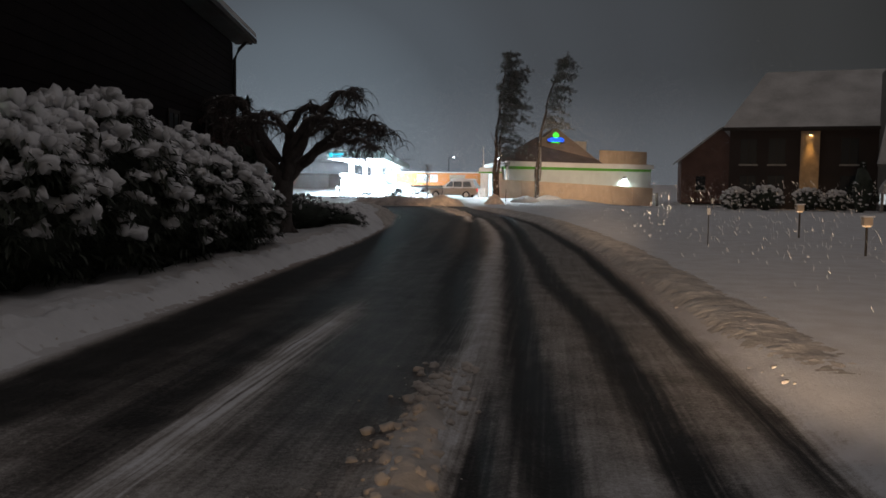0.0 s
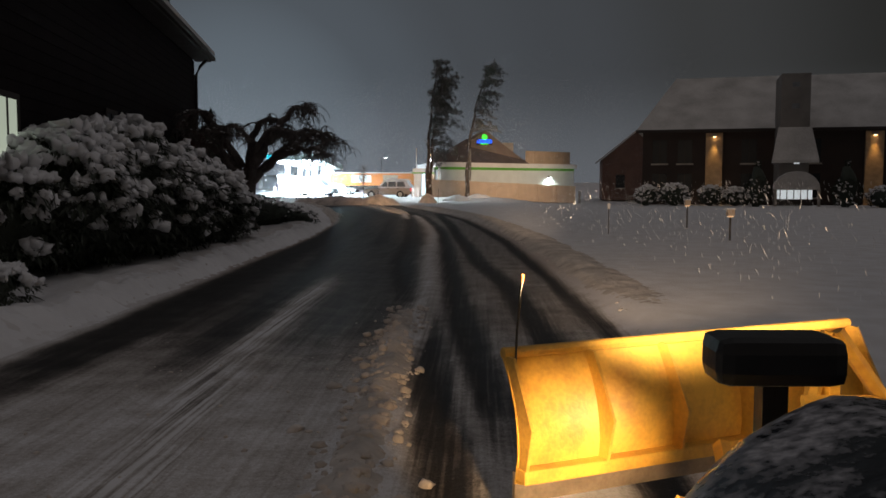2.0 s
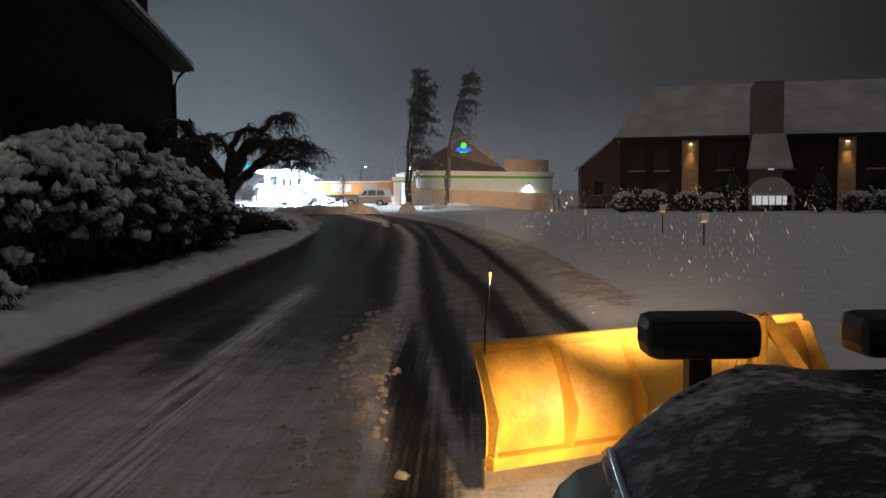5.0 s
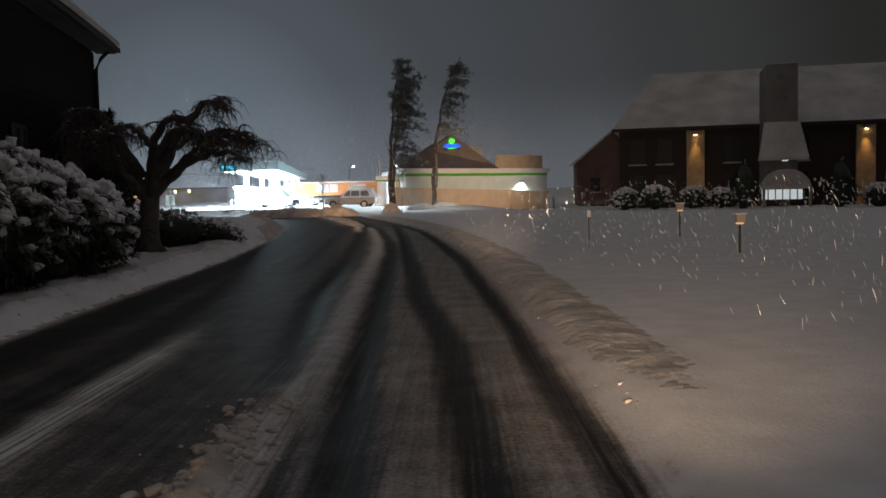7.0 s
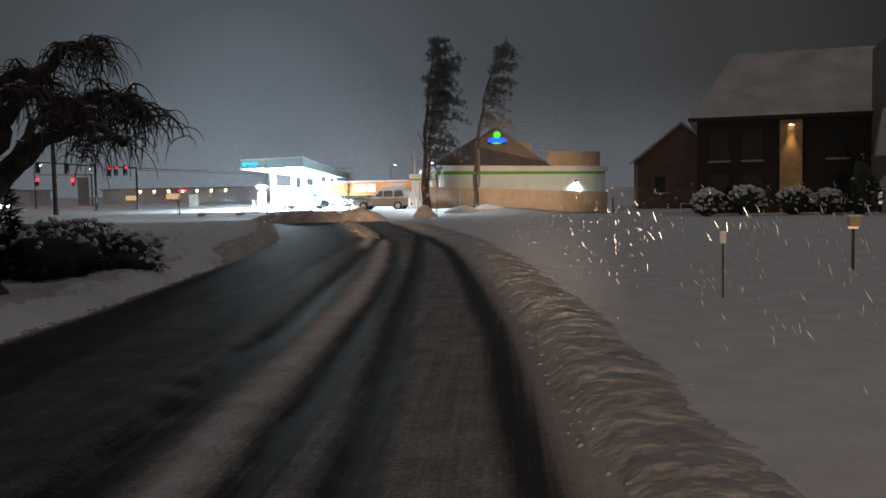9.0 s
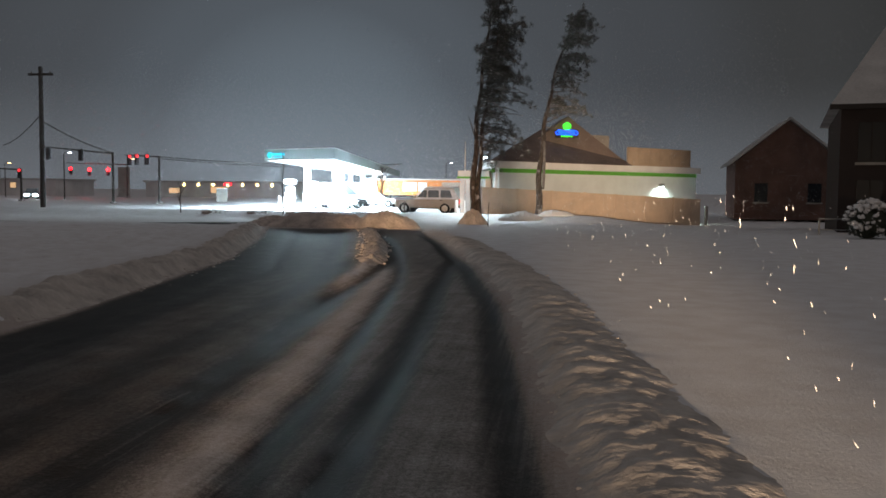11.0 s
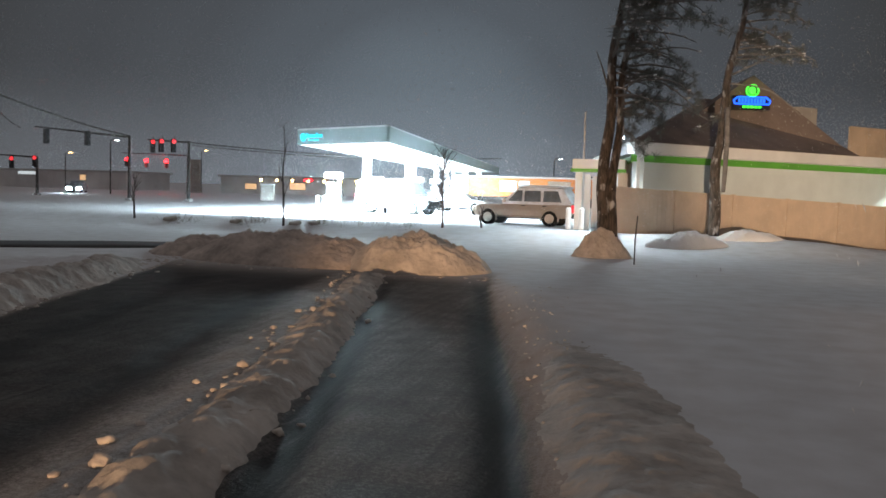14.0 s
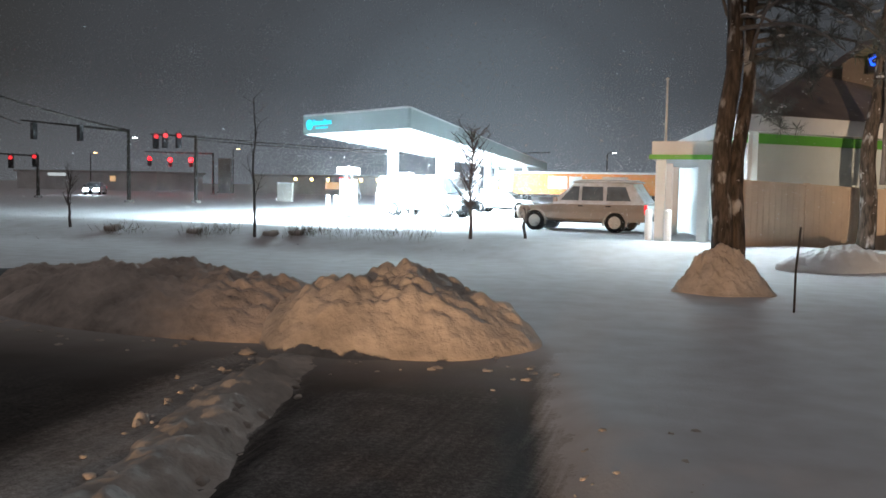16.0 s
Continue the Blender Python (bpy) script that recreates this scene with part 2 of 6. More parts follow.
_ico = bmesh.new()
bmesh.ops.create_icosphere(_ico, subdivisions=2, radius=1.0)
ICO_V = [v.co.copy() for v in _ico.verts]
ICO_F = [[v.index for v in f.verts] for f in _ico.faces]
_ico.free()
_ico = bmesh.new()
bmesh.ops.create_icosphere(_ico, subdivisions=1, radius=1.0)
ICO1_V = [v.co.copy() for v in _ico.verts]
ICO1_F = [[v.index for v in f.verts] for f in _ico.faces]
_ico.free()


class Heap:
    """Gathers many small pieces into one mesh."""
    def __init__(self):
        self.v, self.f = [], []

    def blob(self, c, sx, sy, sz, rough=0.25, fine=True, rz=0.0):
        k = len(self.v)
        vs, fs = (ICO_V, ICO_F) if fine else (ICO1_V, ICO1_F)
        o = Vector(c) * 3.1
        ca, sa = math.cos(rz), math.sin(rz)
        for p in vs:
            s = 1 + rough * (noise.noise(p * 1.7 + o) * 1.6 + noise.noise(p * 4.3 + o) * 0.7)
            x, y = p.x * sx * s, p.y * sy * s
            self.v.append((c[0] + x * ca - y * sa, c[1] + x * sa + y * ca, c[2] + p.z * sz * s))
        self.f += [[a + k for a in f] for f in fs]

    def leaf(self, c, d, up, length, width):
        """A folded, pointed leaf of four faces' outline."""
        c, d = Vector(c), Vector(d).normalized()
        s = d.cross(Vector(up)).normalized() * width / 2
        n = s.cross(d).normalized() * width * 0.25
        k = len(self.v)
        for p in (c, c + d * length * 0.45 + s + n, c + d * length, c + d * length * 0.45 - s + n, c + d * length * 0.5):
            self.v.append(tuple(p))
        self.f += [[k, k + 1, k + 4], [k + 1, k + 2, k + 4], [k + 4, k + 2, k + 3], [k, k + 4, k + 3]]

    def make(self, name, material, parent=None, label="", smooth=True):
        me = bpy.data.meshes.new(name)
        me.from_pydata(self.v, [], self.f)
        me.materials.append(material)
        me.polygons.foreach_set("use_smooth", [smooth] * len(me.polygons))
        me.update()
        ob = new(name, me)
        if parent:
            ob.parent = parent
        if label:
            ob["label"] = label
        return ob


# ---- ground: one sheet with the ploughed drive, its banks, the cross street and the forecourt ----
ROAD_Y = [-60, -5, 10, 27, 37, 47, 55, 65, 72]
ROAD_L = [-2.6, -2.6, -2.75, -3.3, -4.1, -5.6, -7.7, -10.8, -12.5]
RIGHT_Y = [-60, 10, 18.8, 25.4, 32, 40, 46, 51.4, 54.9, 60.5, 65, 72]
ROAD_R = [4.0, 3.85, 3.5, 3.18, 2.6, 1.78, 0.75, -0.42, -1.12, -2.5, -3.5, -4.2]


def road_l(y):
    return float(np.interp(y, ROAD_Y, ROAD_L))


def road_r(y):
    return float(np.interp(y, RIGHT_Y, ROAD_R))


def step(a, b, v):
    t = min(1.0, max(0.0, (v - a) / (b - a)))
    return t * t * (3 - 2 * t)


# wheel tracks, streaks and ridges of the drive: (y, x) along it, half-width, snow cover, height
TRACKS = [
    ([(2, 2.0), (4.5, 1.81), (8.3, 1.52), (14, 0.86), (18.4, 0.36), (25, 0.1), (34, -0.5), (42, -1.22), (45.4, -1.4), (49, -1.75), (54.6, -2.95), (64, -5.6)], 0.19, 0.0, -0.05),
    ([(5, 2.25), (10, 1.85), (14, 1.62), (21.9, 1.28), (31.4, 0.70), (42.7, -0.55), (46, -1.06), (49, -1.6), (54, -2.75), (63, -5.2)], 0.17, 0.0, -0.05),
    ([(2, 3.2), (14.3, 2.52), (18.5, 2.08), (28.4, 1.39), (36, 0.9), (43.8, 0.22), (48.7, -0.2), (52.8, -0.95), (60.3, -2.6), (65, -3.7)], 0.17, 0.0, -0.045),
    ([(8, 3.65), (15, 3.43), (18.8, 3.22), (25.4, 2.88), (32, 2.3), (40, 1.48), (46, 0.45), (51.4, -0.72), (54.9, -1.43), (60.5, -2.85)], 0.17, 0.0, -0.04),
    ([(8, -0.8), (16.7, -1.26), (26, -2.15), (35, -2.8), (44.5, -3.62), (48.8, -4.79), (55.3, -6.55), (64, -9.0)], 0.22, 0.04, -0.02),
    ([(24, -0.7), (33, -1.35), (42.8, -2.09), (46.4, -2.84), (52.3, -4.09), (62, -6.7)], 0.2, 0.04, -0.02),
    ([(8, 1.25), (14, 1.2), (21, 0.85), (28, 0.6), (34, 0.15), (42.7, -0.80), (45.9, -1.25)], 0.22, 0.74, 0.015),
    ([(0, 0.15), (4.1, -0.06), (6.9, -0.32), (11, -0.5), (15, -0.63)], 0.22, 0.80, 0.012),
    ([(0, -1.9), (5, -1.8), (8, -1.9)], 0.5, 0.70, 0.0),
    ([(6, -2.1), (13, -2.2), (27, -2.75), (37, -3.5), (44, -4.5)], 0.36, 0.02, 0.0),
    ([(2, 1.30), (4.5, 1.26), (6.9, 1.19), (9.5, 1.12), (11, 1.1)], 0.17, 0.82, 0.05),
    ([(48, -2.5), (55.5, -4.1), (65.2, -6.6)], 0.45, 0.60, 0.03),
    ([(41.5, -1.35), (45, -1.7), (49.3, -2.3), (55.5, -3.55), (65.2, -6.0)], 0.2, 0.95, 0.05),
]
TRACK_AT = {}


def tracks_at(y):
    """Each track's (x, weight) where the drive is at y."""
    if y not in TRACK_AT:
        row = []
        for pts, s, c, h in TRACKS:
            ys, xs_ = [p[0] for p in pts], [p[1] for p in pts]
            wgt = min(1.0, max(0.0, (y - ys[0] + 1.5) / 3)) * min(1.0, max(0.0, (ys[-1] + 1.5 - y) / 3))
            row.append((float(np.interp(y, ys, xs_)) + 0.05 * noise.noise(Vector((0.0, y * 0.3, s * 40 + ys[0]))), wgt))
        TRACK_AT[y] = row
    return TRACK_AT[y]


def snow_cover(x, y):
    u = (x - road_l(y)) / (road_r(y) - road_l(y))
    c = 0.74 - 0.55 * step(5.5, 10.5, y) - 0.02 * step(36, 48, y) - 0.06 * step(36, 48, y) * (1 - step(0.45, 0.6, u)) + 0.03 * step(49, 56, y)
    c += 0.22 * step(0.55, 0.64, u) * (1 - 0.5 * step(40, 48, y))
    tread = 0.12
    for k_, ((tx_, wgt), (pts, s, t, h)) in enumerate(zip(tracks_at(y), TRACKS)):
        g = math.exp(-((x - tx_) / s) ** 4 * 0.5) * wgt if t < 0.1 else math.exp(-((x - tx_) / s) ** 2) * wgt
        c += (t - c) * g
        tread = max(tread, g * (1.0 if k_ == 7 else (0.5 if k_ < 4 else 0.0)))
    e_ = min(u, 1 - u)
    d_ = max(0.0, road_l(y) - x, x - road_r(y))
    dirt = step(8, 20, y) * (1 - step(59, 64, y)) * (1 - step(0.0, 0.08, e_)) * math.exp(-(d_ / (0.75 if u < 0.5 else 0.5)) ** 2)
    return c + (0.9 - c) * (1 - step(0.0, 0.045, e_)), tread, dirt


def ground_z(x, y):
    l, r = road_l(y), road_r(y)
    z = 0.0
    w = 1 - step(62, 66, y)
    wob = noise.noise(Vector((x * 0.9, y * 0.7, 3.0)))
    lump = noise.noise(Vector((x * 2.6, y * 2.2, 7.0))) + 0.6 * noise.noise(Vector((x * 6.1, y * 5.3, 1.0)))
    if x < l:
        d = l - x
        z += w * (0.20 * step(0.0, 0.35, d) + (0.10 - 0.02 * step(30, 42, y)) * step(0.2, 0.7, d) * (1 - step(0.8, 1.9, d)) * (1 + wob) + 0.07 * lump * step(0.05, 0.3, d))
        z += 0.03 * step(1.5, 6, d) * step(28, 40, y) * (1 - step(60, 66, y))
    elif x > r:
        d = x - r
        g = step(6.5, 10, y)
        z += w * g * (0.10 * step(0.0, 0.3, d) + 0.03 * step(0.1, 0.45, d) * (1 - step(0.55, 1.3, d)) * (1 + 0.05 * wob) + 0.012 * lump * step(0.02, 0.2, d) * (1 - step(0.8, 1.6, d)))
        z += 0.003 * wob * step(0.5, 3, d)
    else:
        u = (x - l) / (r - l)
        for (tx_, wgt), (pts, s, t, h) in zip(tracks_at(y), TRACKS):
            if wgt and abs(x - tx_) < 2.5 * s:
                g = math.exp(-((x - tx_) / s) ** 2) * wgt
                z += w * g * (h + (0.04 * lump if h > 0.045 else 0.0))
        z += 0.012 * lump * w
    # street and the rise to the forecourt
    z += 0.38 * step(75.0, 78.5, y + 0.12 * x) * (1 - 0.68 * step(79.5, 84, y + 0.12 * x)) * (1 - step(3, 9, x))
    z += 0.03 * wob * step(66, 70, y) * (1 - step(100, 140, y))
    z += -0.5 * step(4, 12, x) * step(70, 88, y) * (1 - step(95, 120, y))
    return z


def lines(a, b, fine, reach_lo, reach_hi):
    vals = list(np.arange(a, b + 1e-6, fine))
    s, v = fine, a
    lo = []
    while v > reach_lo:
        s *= 1.22; v -= s; lo.append(v)
    s, v = fine, b
    hi = []
    while v < reach_hi:
        s *= 1.16; v += s; hi.append(v)
    return lo[::-1] + vals + hi


gx = lines(-12.0, 7.0, 0.085, -1500, 1500)
gy = lines(-2.0, 70.0, 0.17, -900, 2600)
gv = [(x, y, ground_z(x, y)) for y in gy for x in gx]
nx = len(gx)
gf = [(j * nx + i, j * nx + i + 1, (j + 1) * nx + i + 1, (j + 1) * nx + i) for j in range(len(gy) - 1) for i in range(nx - 1)]
g_me = bpy.data.meshes.new("ground")
g_me.from_pydata(gv, [], gf)
g_me.polygons.foreach_set("use_smooth", [True] * len(g_me.polygons))
uvl = g_me.uv_layers.new(name="road")
ext = {}
uv_of = []
for x, y, z in gv:
    if y not in ext:
        ext[y] = (road_l(y), road_r(y))
    a, b = ext[y]
    uv_of.append(((x - a) / (b - a), y / 100.0))
cov_of = [snow_cover(x, y) if -14 < x < 6 and -3 < y < 68 else (0.5, 0.0, 0.0) for x, y, z in gv]
for k_, name_ in enumerate(("cover", "tread", "dirt")):
    cov = g_me.attributes.new(name_, "FLOAT", "POINT")
    cov.data.foreach_set("value", [q[k_] for q in cov_of])
idx = np.empty(len(g_me.loops), dtype=np.int32)
g_me.loops.foreach_get("vertex_index", idx)
uvl.data.foreach_set("uv", np.array(uv_of, dtype=np.float32)[idx].ravel())


def ground_material():
    mt = bpy.data.materials.new("snow_and_wet_asphalt")
    mt.use_nodes = True
    n, l = mt.node_tree.nodes, mt.node_tree.links
    b = n["Principled BSDF"]

    def val(op, a, c, third=None):
        q = n.new("ShaderNodeMath"); q.operation = op
        for i, s in enumerate((a, c, third)):
            if s is None:
                continue
            if isinstance(s, (int, float)):
                q.inputs[i].default_value = s
            else:
                l.new(s, q.inputs[i])
        return q.outputs[0]

    def ns(vec, scale, detail=4, sx=None):
        q = n.new("ShaderNodeTexNoise"); q.inputs["Scale"].default_value = scale; q.inputs["Detail"].default_value = detail
        if sx:
            mp = n.new("ShaderNodeMapping"); mp.inputs["Scale"].default_value = sx
            l.new(vec, mp.inputs[0]); vec = mp.outputs[0]
        l.new(vec, q.inputs["Vector"])
        return q.outputs["Fac"]

    co = n.new("ShaderNodeTexCoord").outputs["Object"]
    uv = n.new("ShaderNodeUVMap"); uv.uv_map = "road"
    sep = n.new("ShaderNodeSeparateXYZ"); l.new(uv.outputs[0], sep.inputs[0])
    broad = ns(co, 0.35); mid = ns(co, 2.2, 6); fine = ns(co, 24, 4)
    streak = ns(co, 5.0, 5, (1.6, 0.07, 1.0))
    tread = ns(co, 18.0, 2, (1.5, 0.02, 1.0))
    at = n.new("ShaderNodeAttribute"); at.attribute_name = "cover"
    c = at.outputs["Fac"]
    at2 = n.new("ShaderNodeAttribute"); at2.attribute_name = "tread"
    at3 = n.new("ShaderNodeAttribute"); at3.attribute_name = "dirt"
    nearv = n.new("ShaderNodeMapRange"); nearv.inputs[1].default_value = 0.07; nearv.inputs[2].default_value = 0.15; nearv.inputs[3].default_value = 1.0; nearv.inputs[4].default_value = 0.5
    l.new(sep.outputs[1], nearv.inputs[0])
    c = val("ADD", c, val("MULTIPLY", val("SUBTRACT", fine, 0.5), 0.42))
    grit = ns(co, 85, 3)
    c = val("ADD", c, val("MULTIPLY", val("SUBTRACT", grit, 0.5), 0.55))
    # streaks along the drive and patches of slush
    c = val("ADD", c, val("MULTIPLY", val("MULTIPLY", val("SUBTRACT", streak, 0.5), 0.45), nearv.outputs[0]))
    c = val("ADD", c, val("MULTIPLY", val("MULTIPLY", val("SUBTRACT", tread, 0.5), 2.3), val("MULTIPLY", at2.outputs["Fac"], nearv.outputs[0])))
    c = val("ADD", c, val("MULTIPLY", val("SUBTRACT", mid, 0.5), val("MULTIPLY_ADD", nearv.outputs[0], 0.32, 0.10)))
    c = val("ADD", c, val("MULTIPLY", val("SUBTRACT", broad, 0.5), 0.12))
    edge = val("ADD", sep.outputs[0], val("MULTIPLY", val("SUBTRACT", mid, 0.5), 0.07))
    edge = val("ADD", edge, val("MULTIPLY", val("SUBTRACT", fine, 0.5), 0.025))
    inside = val("MULTIPLY", val("GREATER_THAN", edge, 0.0), val("LESS_THAN", edge, 1.0))
    far = n.new("ShaderNodeMapRange"); far.inputs[1].default_value = 0.625; far.inputs[2].default_value = 0.665
    l.new(sep.outputs[1], far.inputs[0])
    c = val("MAXIMUM", c, val("SUBTRACT", 1.0, inside))
    c = val("MAXIMUM", c, far.outputs[0])
    cl = n.new("ShaderNodeClamp"); l.new(c, cl.inputs[0]); c = cl.outputs[0]
    mixc = n.new("ShaderNodeValToRGB")
    me_ = mixc.color_ramp.elements
    me_[0].position, me_[0].color = 0.04, (0.022, 0.021, 0.021, 1)
    me_[1].position, me_[1].color = 0.95, (0.76, 0.77, 0.80, 1)
    k = mixc.color_ramp.elements.new(0.30); k.color = (0.13, 0.12, 0.115, 1)
    k = mixc.color_ramp.elements.new(0.60); k.color = (0.42, 0.40, 0.385, 1)
    l.new(c, mixc.inputs[0])
    dirt = n.new("ShaderNodeMixRGB"); dirt.blend_type = "MULTIPLY"; dirt.inputs[0].default_value = 0.35
    l.new(mixc.outputs[0], dirt.inputs[1])
    dr = n.new("ShaderNodeValToRGB"); dr.color_ramp.elements[0].position = 0.3; dr.color_ramp.elements[0].color = (0.62, 0.57, 0.52, 1)
    dr.color_ramp.elements[1].position = 0.65
    l.new(mid, dr.inputs[0]); l.new(dr.outputs[0], dirt.inputs[2])
    soil = n.new("ShaderNodeMixRGB"); soil.blend_type = "MULTIPLY"; soil.inputs[2].default_value = (0.52, 0.43, 0.37, 1)
    l.new(val("MULTIPLY", at3.outputs["Fac"], val("MULTIPLY_ADD", mid, 1.3, 0.15)), soil.inputs[0]); l.new(dirt.outputs[0], soil.inputs[1])
    l.new(soil.outputs[0], b.inputs["Base Color"])
    rg = n.new("ShaderNodeMapRange"); rg.inputs[3].default_value = 0.62; rg.inputs[4].default_value = 0.88
    l.new(c, rg.inputs[0]); l.new(rg.outputs[0], b.inputs["Roughness"])
    b.inputs["Specular IOR Level"].default_value = 0.26
    hgt = val("ADD", val("MULTIPLY_ADD", grit, 0.2, val("MULTIPLY", fine, 0.35)), val("ADD", val("MULTIPLY", mid, 0.4), val("MULTIPLY", c, 0.5)))
    bp = n.new("ShaderNodeBump"); bp.inputs["Strength"].default_value = 0.35; bp.inputs["Distance"].default_value = 0.06
    l.new(hgt, bp.inputs["Height"]); l.new(bp.outputs[0], b.inputs["Normal"])
    return mt


g_me.materials.append(ground_material())
ground = tagged(new("ground", g_me), "snow-covered ground with a rutted, half-ploughed asphalt drive", "ground", kind="structure")


def snow_pile(cx, cy, rx, ry, h, label, dirty, rz=0.0, seedv=0.0, name="snow_mound", peaked=False):
    """A heap that the plough has pushed up: lumpy, with broken blocks on its face."""
    bm = bmesh.new()
    nr, na = 56, 170
    rings = []
    for i in range(nr + 1):
        t = i / nr
        row = []
        for k in range(na):
            a = 2 * math.pi * k / na
            e = 1 + 0.16 * noise.noise(Vector((math.cos(a) * 1.6, math.sin(a) * 1.6, seedv)))
            x, y = rx * t * e * math.cos(a), ry * t * e * math.sin(a)
            z = h * (1 - t ** (1.7 if peaked else 2.4)) ** (1.15 if peaked else 0.9) if t < 1 else 0.0
            p_ = Vector((x, y, seedv)) * (1.9 if rx < 1 else 1.0)
            blk = noise.noise(p_ * 2.1 + Vector((0, 0, 5))), noise.noise(p_ * 4.6)
            nz = noise.noise(p_ * 0.9) * 0.14 + blk[0] * 0.08 + blk[1] * 0.05 + noise.noise(p_ * 9.0) * 0.035 + noise.noise(p_ * 15.0) * 0.012
            va_, vb_ = noise.voronoi(p_ * 2.4)[0], noise.voronoi(p_ * 6.0)[0]
            nz += 0.075 * (min(1.0, (va_[1] - va_[0]) * 1.7) - 0.4) + 0.055 * (min(1.0, (vb_[1] - vb_[0]) * 1.7) - 0.4)
            z += nz * (1 - t ** 5) * min(1.0, h * 1.7)
            row.append(bm.verts.new((x, y, z - (0.12 if i == nr else 0))))
            if i == 0:
                break
        rings.append(row)
    for k in range(na):
        bm.faces.new((rings[0][0], rings[1][k], rings[1][(k + 1) % na]))
    for i in range(1, nr):
        for k in range(na):
            bm.faces.new((rings[i][k], rings[i + 1][k], rings[i + 1][(k + 1) % na], rings[i][(k + 1) % na]))
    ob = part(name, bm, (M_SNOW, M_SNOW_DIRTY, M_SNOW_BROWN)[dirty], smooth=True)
    ob.matrix_basis = pose(cx, cy, ground_z(cx, cy), 0, 0, rz)
    return tagged(ob, label, "snow pile", "ploughed snow piles")


snow_pile(-8.3, 66.4, 3.0, 1.35, 0.64, "long low bank of brown ploughed snow across the drive's end", 2, -4, 1.0)
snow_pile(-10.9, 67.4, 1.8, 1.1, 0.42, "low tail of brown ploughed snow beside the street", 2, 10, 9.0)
snow_pile(-5.5, 66.0, 1.55, 1.3, 0.74, "rounded heap of dirty ploughed snow with broken blocks", 1, 8, 4.0)
snow_pile(-2.0, 72.3, 0.85, 0.65, 0.74, "steep lumpy snow heap against the pine's foot", 1, 0, 12.0, peaked=True)
snow_pile(0.3, 76.6, 1.3, 0.6, 0.42, "low lumpy heap of snow before the fence", 0, 10, 15.0)
snow_pile(2.3, 78.2, 1.2, 0.5, 0.30, "low lumpy heap of snow before the fence", 0, 25, 18.0)

def windrow(line, half, h, y0, y1, label, mt, seedv, broken=1.0):
    """A long bank of churned snow: rounded blocks, large and small, heaped along a line of (y, x)."""
    ys_, xs_ = [p[0] for p in line], [p[1] for p in line]
    nv, ns_ = 24, int((y1 - y0) / 0.065)
    vs, fs = [], []
    for i in range(ns_ + 1):
        y = y0 + (y1 - y0) * i / ns_
        ends = step(0, 2.0, y - y0) * step(0, 2.0, y1 - y)
        c = float(np.interp(y, ys_, xs_)) + 0.12 * noise.noise(Vector((seedv, y * 0.45, 2.0)))
        hw = half * (0.75 + 0.25 * ends) * (1 + 0.3 * noise.noise(Vector((seedv, y * 0.8, 9.0))))
        tall = ends * (0.5 + 0.5 * step(14, 30, y)) * (1 + 0.5 * noise.noise(Vector((seedv, y * 0.6, 4.0))))
        for k in range(nv + 1):
            u = 2 * k / nv - 1
            x = c + hw * u + 0.05 * noise.noise(Vector((u * 3, y * 3, seedv)))
            f = max(0.0, 1 - u * u)
            p = Vector((x, y, seedv))
            d1 = noise.voronoi(p * 2.6)[0]; d2 = noise.voronoi(p * 6.5)[0]
            blk = min(1.0, (d1[1] - d1[0]) * 1.6) * 0.42 + min(1.0, (d2[1] - d2[0]) * 1.6) * 0.22
            z = ground_z(x, y) + h * tall * f ** 0.7 * (0.35 + broken * blk) + 0.02 * noise.noise(p * 11) * f
            vs.append((x, y, z - (0.10 if k in (0, nv) else 0.03 * (1 - f))))
    m_ = nv + 1
    for i in range(ns_):
        for k in range(nv):
            fs.append((i * m_ + k, i * m_ + k + 1, (i + 1) * m_ + k + 1, (i + 1) * m_ + k))
    me = bpy.data.meshes.new("snow_windrow")
    me.from_pydata(vs, [], fs)
    me.materials.append(mt)
    me.polygons.foreach_set("use_smooth", [True] * len(me.polygons))
    return tagged(new("snow_windrow", me), label, "snow bank", kind="stuff")


windrow([(y, road_r(y) + 0.55) for y in range(9, 66)], 0.66, 0.075, 11.0, 57.5, "lumpy bank of churned snow thrown up along the drive", M_SNOW_CHURN, 2.0, 0.7)
windrow([(y, road_l(y) - 0.35) for y in range(34, 66)], 0.5, 0.075, 36.0, 64.5, "lumpy snow bank along the drive towards the street", M_SNOW_CHURN, 6.0, 1.5)
windrow([(y, road_l(y) - 0.28) for y in range(2, 38)], 0.42, 0.06, 4.0, 36.5, "low lumpy edge of the snow bank beside the drive", M_SNOW, 21.0, 0.8)
windrow([(1.2, 1.32), (4.5, 1.26), (6.9, 1.19), (9.5, 1.12), (11, 1.1)], 0.24, 0.055, 1.2, 11.0, "low ridge of churned snow between the wheel tracks", M_SNOW_CHURN, 15.0, 1.6)
windrow([(46, -1.75), (49.3, -2.3), (55.5, -3.6), (65.2, -6.1)], 0.38, 0.10, 46.0, 65.2, "ridge of broken snow alongside the cleared lane", M_SNOW_CHURN, 11.0, 1.7)

# broken lumps of snow that the blade has left
random.seed(11)
lumps, clean, white = Heap(), Heap(), Heap()


def lump_at(heap, x, y, s, sink=0.1):
    heap.blob((x, y, ground_z(x, y) + s * sink), s * random.uniform(0.8, 1.3), s * random.uniform(0.8, 1.3), s * random.uniform(0.6, 0.9), 0.35, s > 0.012, random.uniform(0, 3))


def track_x(k, y):
    return tracks_at(y)[k][0]


